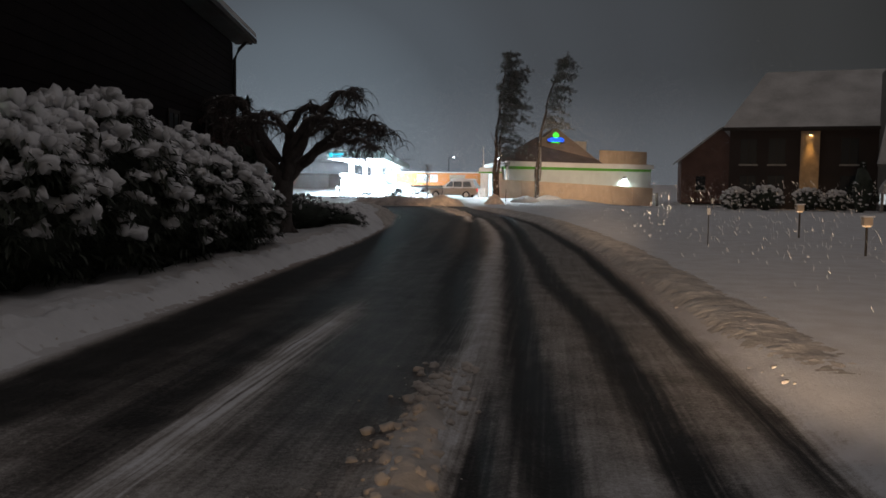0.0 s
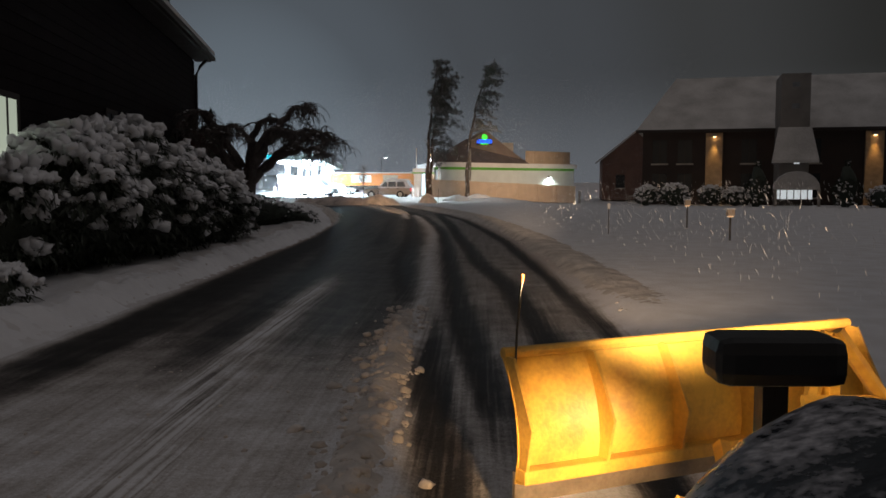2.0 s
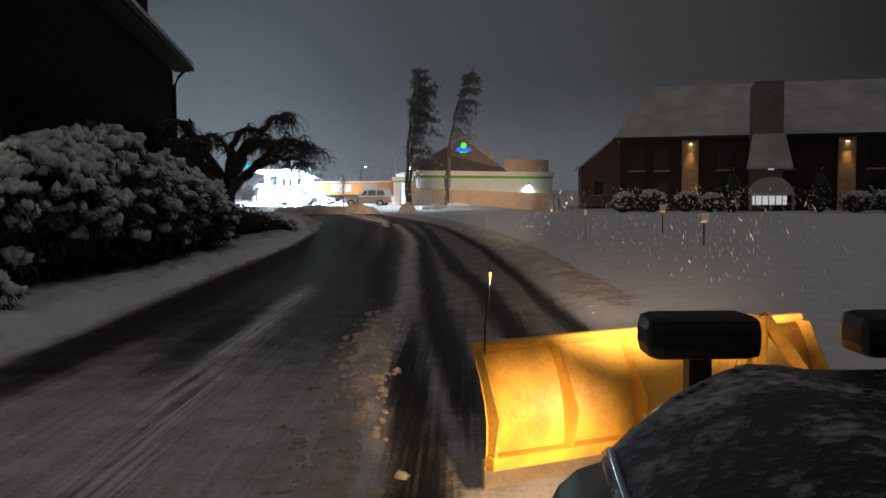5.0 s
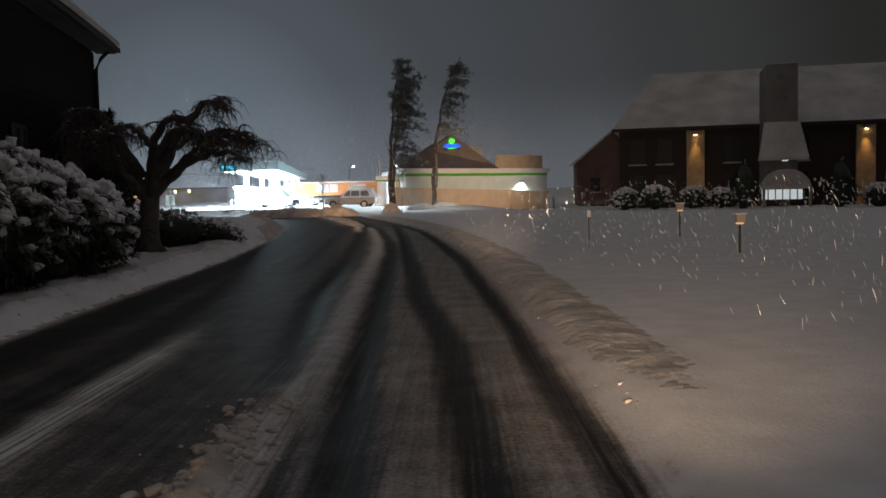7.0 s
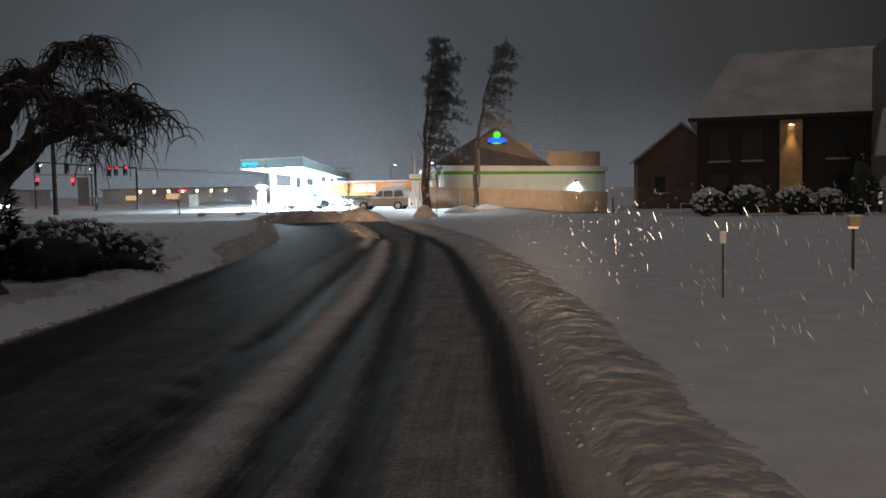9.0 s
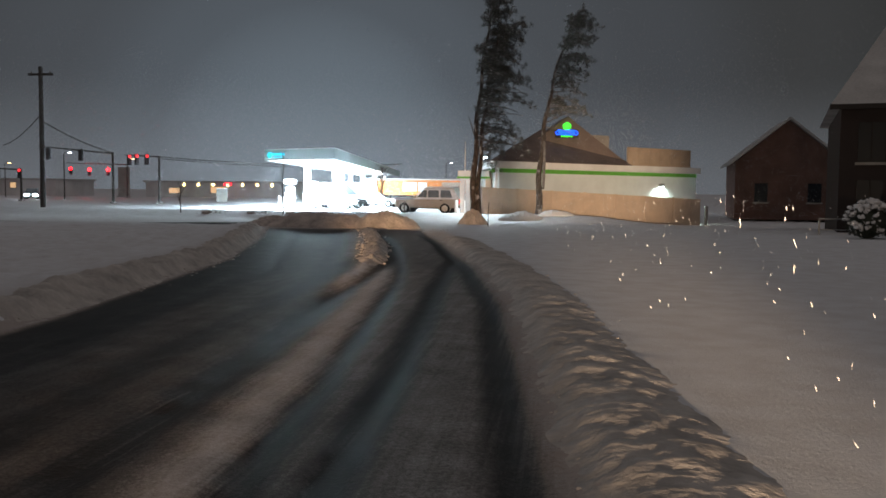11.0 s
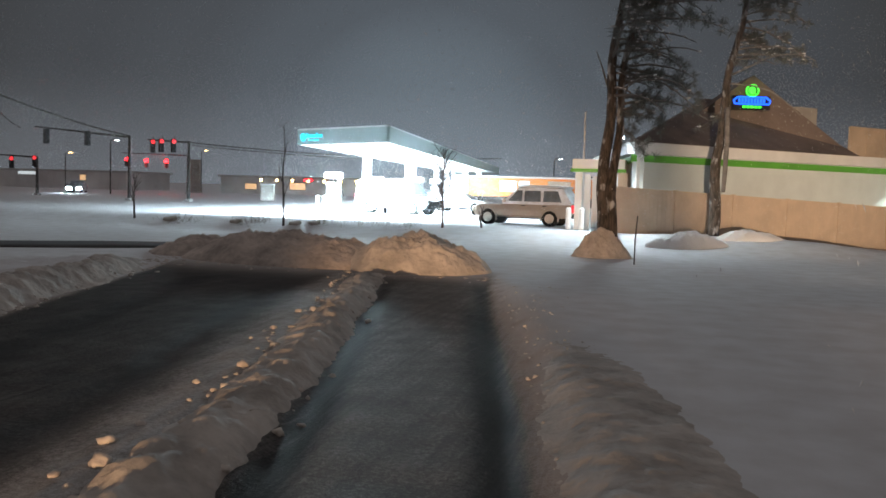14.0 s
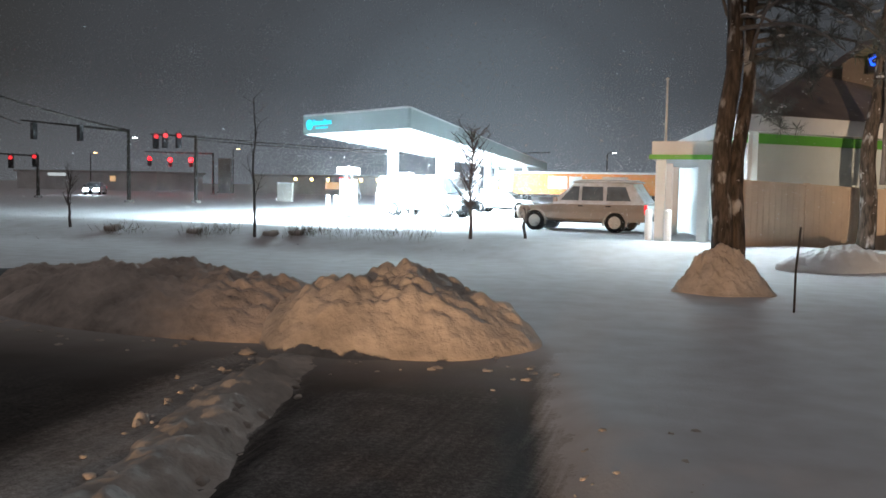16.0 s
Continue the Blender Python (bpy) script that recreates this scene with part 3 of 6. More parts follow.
for i in range(900):                                     # the ridge where the truck first stood
    y = 1.5 + 10 * random.random() ** 1.2
    lump_at(lumps, track_x(10, y) + random.gauss(0, 0.13) - (0.35 * random.random() if i % 5 == 0 else 0), y, random.choice((0.008, 0.01, 0.012, 0.015, 0.02, 0.03, 0.045)) * random.uniform(0.7, 1.2), 0.15)
for i in range(110):
    y = 2 + 6 * random.random()
    lump_at(lumps, random.uniform(-1.2, 1.2), y, random.choice((0.006, 0.008, 0.01, 0.016)), 0.15)
for i in range(1000):                                     # the windrow
    y = 46 + 19 * random.random() ** 0.8
    lump_at(clean, track_x(12, y) - abs(random.gauss(0, 0.26)) * (0.4 if y < 50 else 1) + 0.1, y, random.choice((0.01, 0.014, 0.018, 0.024, 0.032)) * random.uniform(0.7, 1.2), -0.3)
for i in range(260):                                     # churned banks
    y = random.uniform(9, 64)
    x = road_r(y) + abs(random.gauss(0.0, 0.5)) if i % 5 else road_l(y) - abs(random.gauss(0.05, 0.25))
    lump_at(clean, x, y, random.choice((0.02, 0.03, 0.04)), -0.42)
for i in range(380):
    y = 47 + 18 * random.random()
    lump_at(clean, float(np.interp(y, (46, 49.3, 55.5, 65.2), (-1.75, -2.3, -3.6, -6.1))) + random.gauss(-0.08, 0.24), y, random.choice((0.02, 0.028, 0.038, 0.055)) * random.uniform(0.7, 1.1), 0.15)
for i in range(90):
    lump_at(lumps, random.uniform(-11, -3.4), 64.9 + random.gauss(0, 0.4), random.choice((0.015, 0.02, 0.03, 0.045)), -0.2)
for i in range(650):                                    # thrown snow beside the drive
    y = 20 + 42 * random.random() ** 1.2
    lump_at(white, road_r(y) + abs(random.gauss(0.02, 0.45)), y, random.choice((0.008, 0.012, 0.018, 0.025)) * (1 - 0.3 * step(30, 45, y)), -0.1)
for i in range(420):
    y = random.uniform(40, 66)
    lump_at(clean, road_l(y) + random.gauss(-0.15, 0.22), y, random.choice((0.015, 0.02, 0.03, 0.05)), -0.25)
tagged(white.make("thrown_snow", M_SNOW_CHURN, None, smooth=True), "small crumbs of white snow thrown beside the drive", "snow", kind="stuff")
tagged(clean.make("snow_crumbs", M_SNOW_DIRTY, None, smooth=True), "crumbs of broken snow along the banks and windrow", "snow", kind="stuff")
# bare wet lane of the cross street
kb = bmesh.new()
rows_k = []
for i in range(41):
    q = Vector((-70.0, 33.0)).lerp(Vector((-12.2, 70.3)), i / 40)
    n_ = Vector((-0.54, 0.84))
    wd = 1.25 + 0.25 * noise.noise(Vector((i * 0.7, 3, 1)))
    rows_k.append([kb.verts.new(((q + n_ * s_ * wd).x, (q + n_ * s_ * wd).y, ground_z(*(q + n_ * s_ * wd)) + z_)) for s_, z_ in ((-1, -0.05), (-0.96, 0.02), (-0.3, 0.03), (0.4, 0.03), (0.96, 0.02), (1, -0.05))])
for r0_, r1_ in zip(rows_k, rows_k[1:]):
    for j in range(5):
        kb.faces.new((r0_[j], r0_[j + 1], r1_[j + 1], r1_[j]))
tagged(part("road", kb, M_KERB, smooth=True), "bare wet asphalt lane of the cross street", "road", kind="structure")

tagged(lumps.make("snow_lumps", M_SNOW_DIRTY, None, smooth=True), "broken lumps of dirty snow left by the plough", "snow", kind="stuff")


# ---- helpers for buildings ----
def wall(bm, p0, p1, z0, z1, thick=0.25, z0b=None, z1b=None):
    """A wall from p0 to p1 (plan), its thickness to the left of that way; the b heights are those at p1."""
    a, b = Vector((*p0, 0)), Vector((*p1, 0))
    d = (b - a).normalized()
    nrm = Vector((-d.y, d.x, 0)) * thick
    z0b = z0 if z0b is None else z0b
    z1b = z1 if z1b is None else z1b
    low = [a + Vector((0, 0, z0)), b + Vector((0, 0, z0b)), b + nrm + Vector((0, 0, z0b)), a + nrm + Vector((0, 0, z0))]
    top = [a + Vector((0, 0, z1)), b + Vector((0, 0, z1b)), b + nrm + Vector((0, 0, z1b)), a + nrm + Vector((0, 0, z1))]
    vs = [bm.verts.new(p) for p in low + top]
    for f in ((0, 1, 2, 3), (4, 5, 6, 7), (0, 1, 5, 4), (1, 2, 6, 5), (2, 3, 7, 6), (3, 0, 4, 7)):
        bm.faces.new([vs[i] for i in f])
    return bm


def along(p0, p1, s, off=0.0):
    """The plan point s metres from p0 towards p1, off metres to the right of that way."""
    d = (Vector(p1) - Vector(p0)).normalized()
    q = Vector(p0) + d * s + Vector((d.y, -d.x)) * off
    return (q.x, q.y)


# ---- the convenience store ----
S0, S1, S2, S3 = (-1.5, 80.75), (12.63, 94.5), (9.0, 104.0), (-4.2, 97.0)
S_LEN = (Vector(S1) - Vector(S0)).length
store = thing("store_building", 0, 0, 0, 0, "white-sided shop with green band and brown roof behind a fence", "shop")
bm = bmesh.new()
wall(bm, S0, S1, -0.7, 3.2); wall(bm, S1, S2, -0.7, 3.2); wall(bm, S2, S3, -0.7, 3.2); wall(bm, S3, S0, -0.2, 3.2)
part("wall", bm, M_WHITE, store)
for k in range(17):
    z = 0.1 + k * 0.165
    bm = bmesh.new()
    a, b = along(S0, S1, 0.16, 0.018), along(S0, S1, S_LEN, 0.018)
    wall(bm, a, b, z, z + 0.158, 0.016)
    for v in bm.verts:
        if v.co.z < z + 0.01:
            v.co += Vector((0.008, -0.008, 0))
    part("siding_board", bm, M_WHITE, store)
bm = bmesh.new(); wall(bm, along(S0, S1, -0.06, 0.06), along(S0, S1, 0.16, 0.06), -0.1, 3.2, 0.06); part("corner_board", bm, M_TRIM_WHITE, store)
bm = bmesh.new(); wall(bm, along(S0, S1, -0.3, 0.05), along(S0, S1, S_LEN, 0.05), 2.93, 3.18, 0.05)
part("green_band", bm, M_GREEN, store, "bright green painted band under the eave")
bm = bmesh.new(); wall(bm, along(S0, S1, -0.5, 0.42), along(S0, S1, S_LEN, 0.42), 3.2, 3.62, 0.42); part("eave_fascia", bm, M_TRIM_WHITE, store)
bm = bmesh.new(); wall(bm, along(S3, S0, 0, 0.4), along(S3, S0, 16.5, 0.4), 3.2, 3.62, 0.4); part("eave_fascia", bm, M_TRIM_WHITE, store)
bm = bmesh.new(); wall(bm, along(S3, S0, 0.5, 0.06), along(S3, S0, 16.3, 0.06), 2.93, 3.18, 0.06); part("green_band", bm, M_GREEN, store)
bm = bmesh.new()
ring = [(*along(S0, S1, -0.6, 0.5), 3.62), (*along(S0, S1, 12.0, 0.5), 3.62), (8.0, 98.5, 3.62), (*S3, 3.62)]
vs = [bm.verts.new(p) for p in ring]
ap = [bm.verts.new((1.0, 90.0, 6.2)), bm.verts.new((4.2, 93.0, 6.2))]
bm.faces.new((vs[0], vs[1], ap[1], ap[0])); bm.faces.new((vs[1], vs[2], ap[1])); bm.faces.new((vs[2], vs[3], ap[0], ap[1])); bm.faces.new((vs[3], vs[0], ap[0])); bm.faces.new(vs)
part("roof", bm, M_ROOF_BROWN, store, "brown shingle hip roof dusted with snow")
bm = bmesh.new()
g0, g1, g2 = (-1.0, 87.0, 4.0), (6.9, 89.4, 4.0), (2.95, 88.2, 7.0)
va = [bm.verts.new(p) for p in (g0, g1, g2)] + [bm.verts.new((p[0] - 0.6, p[1] + 3.2, p[2])) for p in (g0, g1, g2)]
bm.faces.new(va[:3]); bm.faces.new(va[3:]); bm.faces.new((va[0], va[2], va[5], va[3])); bm.faces.new((va[1], va[2], va[5], va[4])); bm.faces.new((va[0], va[1], va[4], va[3]))
part("sign_gable", bm, M_ROOF_BROWN, store)
bm = bmesh.new(); wall(bm, along(S0, S1, 12.0), along(S0, S1, S_LEN), 3.62, 3.66, 7.0); part("flat_roof", bm, M_SNOW, store)
# roof screen of posts and rails round the plant
for k in range(7):
    s = 12.4 + k * 1.15
    bm = bmesh.new(); wall(bm, along(S0, S1, s, -0.3), along(S0, S1, s + 0.1, -0.3), 3.6, 4.95, 0.1); part("screen_post", bm, M_SCREEN, store)
for k in range(24):
    s = 12.55 + k * 0.285
    bm = bmesh.new(); wall(bm, along(S0, S1, s, -0.34), along(S0, S1, s + 0.28, -0.34), 3.66, 4.88, 0.03); part("screen_slat", bm, M_SCREEN, store)
for z in (3.72, 4.3, 4.86):
    bm = bmesh.new(); wall(bm, along(S0, S1, 12.4, -0.28), along(S0, S1, 19.4, -0.28), z, z + 0.1, 0.05); part("screen_rail", bm, M_SCREEN, store)
bm = one_box(-0.7, 0.7, -0.6, 0.6, 0, 1.5, 0.04)
plant = part("roof_vent_unit", bm, M_STONE, store, "pale box-shaped roof vent unit")
plant.matrix_basis = pose(*along(S0, S1, 11.4, -2.4), 4.3, 0, 0, 44)
# entrance porch on the forecourt side
bm = bmesh.new(); wall(bm, (-4.0, 82.2), (-2.0, 82.2), 2.55, 3.05, 9.0); part("porch_roof", bm, M_TRIM_WHITE, store)
bm = bmesh.new(); wall(bm, (-4.06, 82.14), (-1.94, 82.14), 2.55, 2.68, 0.05); part("green_band", bm, M_GREEN, store)
for y in (82.5, 86.0, 90.0):
    for x in (-3.75, -2.6):
        part("porch_column", one_box(x - 0.14, x + 0.14, y - 0.14, y + 0.14, 0.1, 2.55, 0.02), M_TRIM_WHITE, store)
for k in range(4):
    yy = 83.0 + k * 2.4
    w = part("shop_window", one_box(-2.35, -2.25, yy, yy + 2.0, 0.75, 2.4), G_COOLWIN, store, "tall lit shop window")
    part("mullion", one_box(-2.4, -2.35, yy + 0.97, yy + 1.03, 0.75, 2.4), M_TRIM_WHITE, w)
part("shop_front", one_box(-2.25, -1.9, 82.4, 93, 0.0, 2.55), M_FENCE, store, "tan lower front wall")
# sconce on the long wall
wp = along(S0, S1, 15.6, 0.14)
sconce = part("wall_lamp", one_box(-0.2, 0.2, -0.12, 0.12, 0, 0.22, 0.03), M_STEEL, store, "small floodlamp on the white siding")
sconce.matrix_basis = pose(*wp, 2.2, 0, 0, 44)
part("lens", one_box(-0.16, 0.16, -0.1, 0.1, -0.03, 0.0), G_COOL, sconce)
wl_ = along(S0, S1, 15.6, 0.45)
lamp("wall_lamp_light", "SPOT", look((*wl_, 2.3), (*along(S0, S1, 15.6, 0.25), 0.3)), 420, (0.80, 1.0, 0.88), 0.08, 150, 0.8)
flood = part("corner_floodlamp", one_box(-0.16, 0.16, -0.1, 0.1, -0.1, 0.1, 0.02), M_STEEL, store)
flood.matrix_basis = pose(-2.05, 80.35, 3.85, 35, 0, -30)
part("lens", one_box(-0.14, 0.14, -0.12, -0.1, -0.08, 0.08), G_HEAD, flood)
part("bracket", one_box(-0.03, 0.03, 0.0, 0.5, -0.03, 0.03), M_STEEL, flood)
lamp("corner_flood_light", "SPOT", look((-2.2, 79.75, 3.75), (-2.4, 77.5, 0)), 1000, (0.80, 0.95, 1.0), 0.5, 165, 0.9)

# roof sign: outline tubes, with the name drawn as plain bars
sign = thing("roof_sign", 2.88, 87.5, 5.7, 18, "glowing blue and green shop sign on the roof", "sign")
sign.matrix_basis = sign.matrix_basis @ Matrix.Scale(0.78, 4)
bm = bmesh.new()
for a, b in (((-0.95, 0, 0.0), (0.95, 0, 0.0)), ((-0.8, 0, 0.36), (0.8, 0, 0.36))):
    tube(bm, [a, b], 0.05, 6)
for s in (-1, 1):
    tube(bm, [(s * 0.95, 0, 0.0), (s * 1.02, 0, 0.18), (s * 0.8, 0, 0.36)], 0.05, 6)
part("blue_tube", bm, G_BLUE, sign, "blue outline tube")
for k in range(9):
    part("letter_bar", one_box(-0.75 + k * 0.17, -0.64 + k * 0.17, -0.03, 0.03, 0.07, 0.29), G_BLUE, sign)
bm = bmesh.new()
tube(bm, [(0.34 * math.cos(t), 0, 0.72 + 0.3 * math.sin(t)) for t in [k * math.pi / 8 for k in range(17)]], 0.045, 6)
part("green_ring", bm, G_GREEN, sign, "green ring of light")
bm = bmesh.new(); disc(bm, (0, 0.03, 0.72), 0.2, (0, 1, 0), 0.04); part("green_leaf", bm, G_GREEN, sign)
for k in range(5):
    part("small_bar", one_box(-0.5 + k * 0.22, -0.36 + k * 0.22, -0.03, 0.03, -0.22, -0.1), G_GREEN, sign)
part("backing", one_box(-1.05, 1.05, 0.06, 0.12, -0.3, 0.45), M_BLACK, sign)
for x in (-0.7, 0.7):
    part("stay", one_box(x - 0.04, x + 0.04, 0.1, 0.9, -0.25, -0.17), M_STEEL, sign)

# tan fence stepping down the slope before the shop
F0, F1 = (-2.15, 78.9), (12.35, 89.9)
F_LEN = (Vector(F1) - Vector(F0)).length
fence = thing("fence", 0, 0, 0, 0, "tall solid tan board fence lit by headlamps", "fence")
F_TOP = lambda s: 1.98 - 0.68 * s / F_LEN
F_BOT = lambda s: 0.15 - 0.85 * s / F_LEN
npan = 7
for k in range(npan):
    s0, s1 = F_LEN * k / npan, F_LEN * (k + 1) / npan
    bm = bmesh.new(); wall(bm, along(F0, F1, s0 - 0.06, 0.03), along(F0, F1, s0 + 0.06, 0.03), F_BOT(s0), F_TOP(s0) + 0.05, 0.12)
    part("post", bm, M_FENCE, fence)
    nb = 14
    for j in range(nb):
        a, b = s0 + 0.06 + (s1 - s0 - 0.12) * j / nb, s0 + 0.06 + (s1 - s0 - 0.12) * (j + 1) / nb - 0.006
        bm = bmesh.new(); wall(bm, along(F0, F1, a), along(F0, F1, b), F_BOT(a), F_TOP(a) - 0.03, 0.03, F_BOT(b), F_TOP(b) - 0.03)
        part("board", bm, M_FENCE, fence)
    bm = bmesh.new(); wall(bm, along(F0, F1, s0 + 0.06, 0.02), along(F0, F1, s1 - 0.06, 0.02), F_TOP(s0) - 0.03, F_TOP(s0) + 0.02, 0.07, F_TOP(s1) - 0.03, F_TOP(s1) + 0.02)
    part("cap_rail", bm, M_FENCE, fence)
bm = bmesh.new(); tube(bm, [(12.75, 90.1, -0.75), (12.75, 90.1, 0.85)], 0.13, 12); part("end_post", bm, M_CONCRETE, fence, "pale round end post")

flag = thing("flagpole", -3.75, 84.0, 0.2, 0, "slim bare white pole beside the shop entrance", "pole")
bm = bmesh.new(); tube(bm, [(0, 0, 0), (0, 0, 4.75)], [0.06, 0.03], 8); part("shaft", bm, M_TRIM_WHITE, flag)
bm = bmesh.new(); disc(bm, (0, 0, 4.78), 0.05, (0, 0, 1), 0.06, 8); part("finial", bm, M_TRIM_WHITE, flag)

# ---- the forecourt canopy ----
CA, CL, CR = Vector((-14.45, 91.04)), Vector((-21.26, 94.9)), Vector((-23.58, 167.07))
CF = CL + (CR - CA)
ax, bx = (CR - CA).normalized(), (CL - CA).normalized()
canopy = thing("station_canopy", 0, 0, 0, 0, "brightly lit fuel station canopy with pale grey fascia", "canopy")


def slab(bm, cs, z0, z1):
    lo = [bm.verts.new((c.x, c.y, z0)) for c in cs]
    hi = [bm.verts.new((c.x, c.y, z1)) for c in cs]
    bm.faces.new(lo); bm.faces.new(hi)
    for i in range(4):
        bm.faces.new((lo[i], lo[(i + 1) % 4], hi[(i + 1) % 4], hi[i]))
    return bm


inset = lambda d: [CA + ax * d + bx * d, CL + ax * d - bx * d, CF - ax * d - bx * d, CR - ax * d + bx * d]
part("soffit", slab(bmesh.new(), inset(0.1), 4.12, 4.2), M_SOFFIT, canopy, "white soffit panel with lamps")
part("deck", slab(bmesh.new(), inset(0.12), 4.2, 4.82), M_STEEL, canopy)
part("roof_snow", slab(bmesh.new(), inset(0.05), 4.93, 5.0), M_SNOW, canopy, "thin layer of snow on the canopy")
cs = [CA, CL, CF, CR]
for i in range(4):
    bm = bmesh.new(); wall(bm, tuple(cs[(i + 1) % 4]), tuple(cs[i]), 4.08, 4.9, 0.09); part("fascia", bm, M_FASCIA, canopy)
    bm = bmesh.new(); wall(bm, tuple(cs[(i + 1) % 4] ), tuple(cs[i]), 4.88, 4.97, 0.16); part("top_trim", bm, M_TRIM_WHITE, canopy)
for s in (13.0, 32.0, 47.0, 62.0):
    for q in (1.7, 6.1):
        p = CA + ax * s + bx * q
        part("column", one_box(p.x - 0.26, p.x + 0.26, p.y - 0.26, p.y + 0.26, 0.1, 4.12, 0.02), M_SOFFIT, canopy)
for i, s in enumerate((2.2, 7, 12.5, 18, 25, 33, 43, 56)):
    for q in (2.0, 5.8):
        p = CA + ax * s + bx * q
        part("lamp_panel", one_box(p.x - 0.4, p.x + 0.4, p.y - 0.4, p.y + 0.4, 4.09, 4.115), G_LED, canopy, "bright white flush lamp")
    p = CA + ax * s + bx * 3.9
    lamp("canopy_light", "AREA", pose(p.x, p.y, 4.0), (10000, 5500)[i] if i < 2 else 3200, (0.70, 0.90, 1.0), 4.6)
# canopy badge: a disc and plain bars
mb = pose(*(CL - bx * 0.35), 4.5, 0, 0, math.degrees(math.atan2(-bx.y, -bx.x)))
badge = tagged(new("canopy_sign"), "small cyan lettered sign on the canopy fascia", "sign")
badge.matrix_basis = mb
bm = bmesh.new(); disc(bm, (0.25, -0.04, 0.0), 0.24, (0, 1, 0), 0.08); part("round_badge", bm, G_CYAN, badge, "round pale badge")
for k in range(10):
    h = 0.17 if k in (0, 6) else 0.12
    part("letter_bar", one_box(0.58 + k * 0.145, 0.69 + k * 0.145, -0.07, -0.02, -0.04, -0.04 + h * 1.5), G_CYAN, badge)
for k in range(5):
    part("small_bar", one_box(0.8 + k * 0.2, 0.9 + k * 0.2, -0.07, -0.02, -0.22, -0.13), G_CYAN, badge)


def fuel_pump(x, y, rz):
    t = thing("fuel_pump", x, y, 0.22, rz, "white fuel pump on a concrete island under the canopy", "fuel pump", "fuel pumps")
    part("island", one_box(-0.7, 0.7, -1.4, 1.4, 0, 0.15, 0.04), M_CONCRETE, t)
    part("cabinet", one_box(-0.32, 0.32, -0.5, 0.5, 0.15, 1.75, 0.05), M_CARWHITE, t)
    part("topper", one_box(-0.4, 0.4, -0.7, 0.7, 2.0, 2.35, 0.03), M_TRIM_WHITE, t)
    for yy in (-0.45, 0.45):
        part("upright", one_box(-0.08, 0.08, yy - 0.05, yy + 0.05, 1.75, 2.0), M_STEEL, t)
    for sx in (-1, 1):
        part("display", one_box(sx * 0.33 - 0.01, sx * 0.33 + 0.01, -0.25, 0.25, 1.2, 1.5), M_GLASS, t)
        bm = bmesh.new(); tube(bm, [(sx * 0.34, 0.4, 1.5), (sx * 0.55, 0.42, 0.9), (sx * 0.42, 0.4, 0.5), (sx * 0.34, 0.38, 1.0)], 0.025, 6); part("hose", bm, M_BLACK, t)
    return t


pump = fuel_pump(-19.9, 97.2, 7)
for s, q in ((15.0, 6.1), (15.0, 1.7), (24, 1.7), (24, 6.1), (34.5, 1.7)):
    p = CA + ax * (s + 1.4) + bx * q
    copy_thing(pump, pose(p.x, p.y, 0.22, 0, 0, 7))
bol = thing("bollard", -20.4, 95.9, 0.2, 0, "short white steel bollard at the pump island", "bollard", "bollards")
bm = bmesh.new(); tube(bm, [(0, 0, 0), (0, 0, 0.95), (0, 0, 1.0)], [0.1, 0.1, 0.05], 10); part("post", bm, M_TRIM_WHITE, bol)
part("foot", one_box(-0.16, 0.16, -0.16, 0.16, 0, 0.05), M_CONCRETE, bol)
for x, y in ((-19.9, 95.7), (-15.6, 93.6), (-15.1, 93.3), (-17.8, 104.0), (-3.9, 80.6), (-3.4, 80.4)):
    copy_thing(bol, pose(x, y, 0.2))

trailer = thing("box_trailer", -14.6, 141.0, 0.2, 3, "long orange-sided box trailer beyond the pumps", "trailer")
part("box", one_box(-8.5, 8.5, -1.25, 1.25, 1.0, 3.1, 0.05), M_ORANGE, trailer)
part("top_rail", one_box(-8.5, 8.5, -1.29, -1.25, 2.95, 3.15), M_TRIM_WHITE, trailer)
part("underside", one_box(-8.3, 8.3, -1.1, 1.1, 0.7, 1.0), M_BLACK, trailer)
for x in (-6.8, -5.6, 6.2):
    bm = bmesh.new(); disc(bm, (x, -1.05, 0.5), 0.5, (0, 1, 0), 0.3); part("wheel", bm, M_RUBBER, trailer)
for x, w, mt in ((-2.6, 0.9, M_CARWHITE), (-0.9, 0.6, M_TRIM_WHITE), (2.8, 1.2, M_SUV)):
    part("side_panel", one_box(x - w, x + w, -1.3, -1.26, 1.5, 2.7), mt, trailer)

# utility box and bare poles on the verge
ub = thing("utility_cabinet", -33.3, 115.7, 0.4, 20, "pale grey utility cabinet on the snowy verge", "cabinet")
part("body", one_box(-0.55, 0.55, -0.4, 0.4, 0, 1.35, 0.03), M_STONE, ub)
part("lid", one_box(-0.6, 0.6, -0.45, 0.45, 1.35, 1.42, 0.02), M_SNOW, ub, "snow-capped lid")
part("door", one_box(-0.48, 0.48, -0.43, -0.4, 0.1, 1.25), M_STONE, ub)


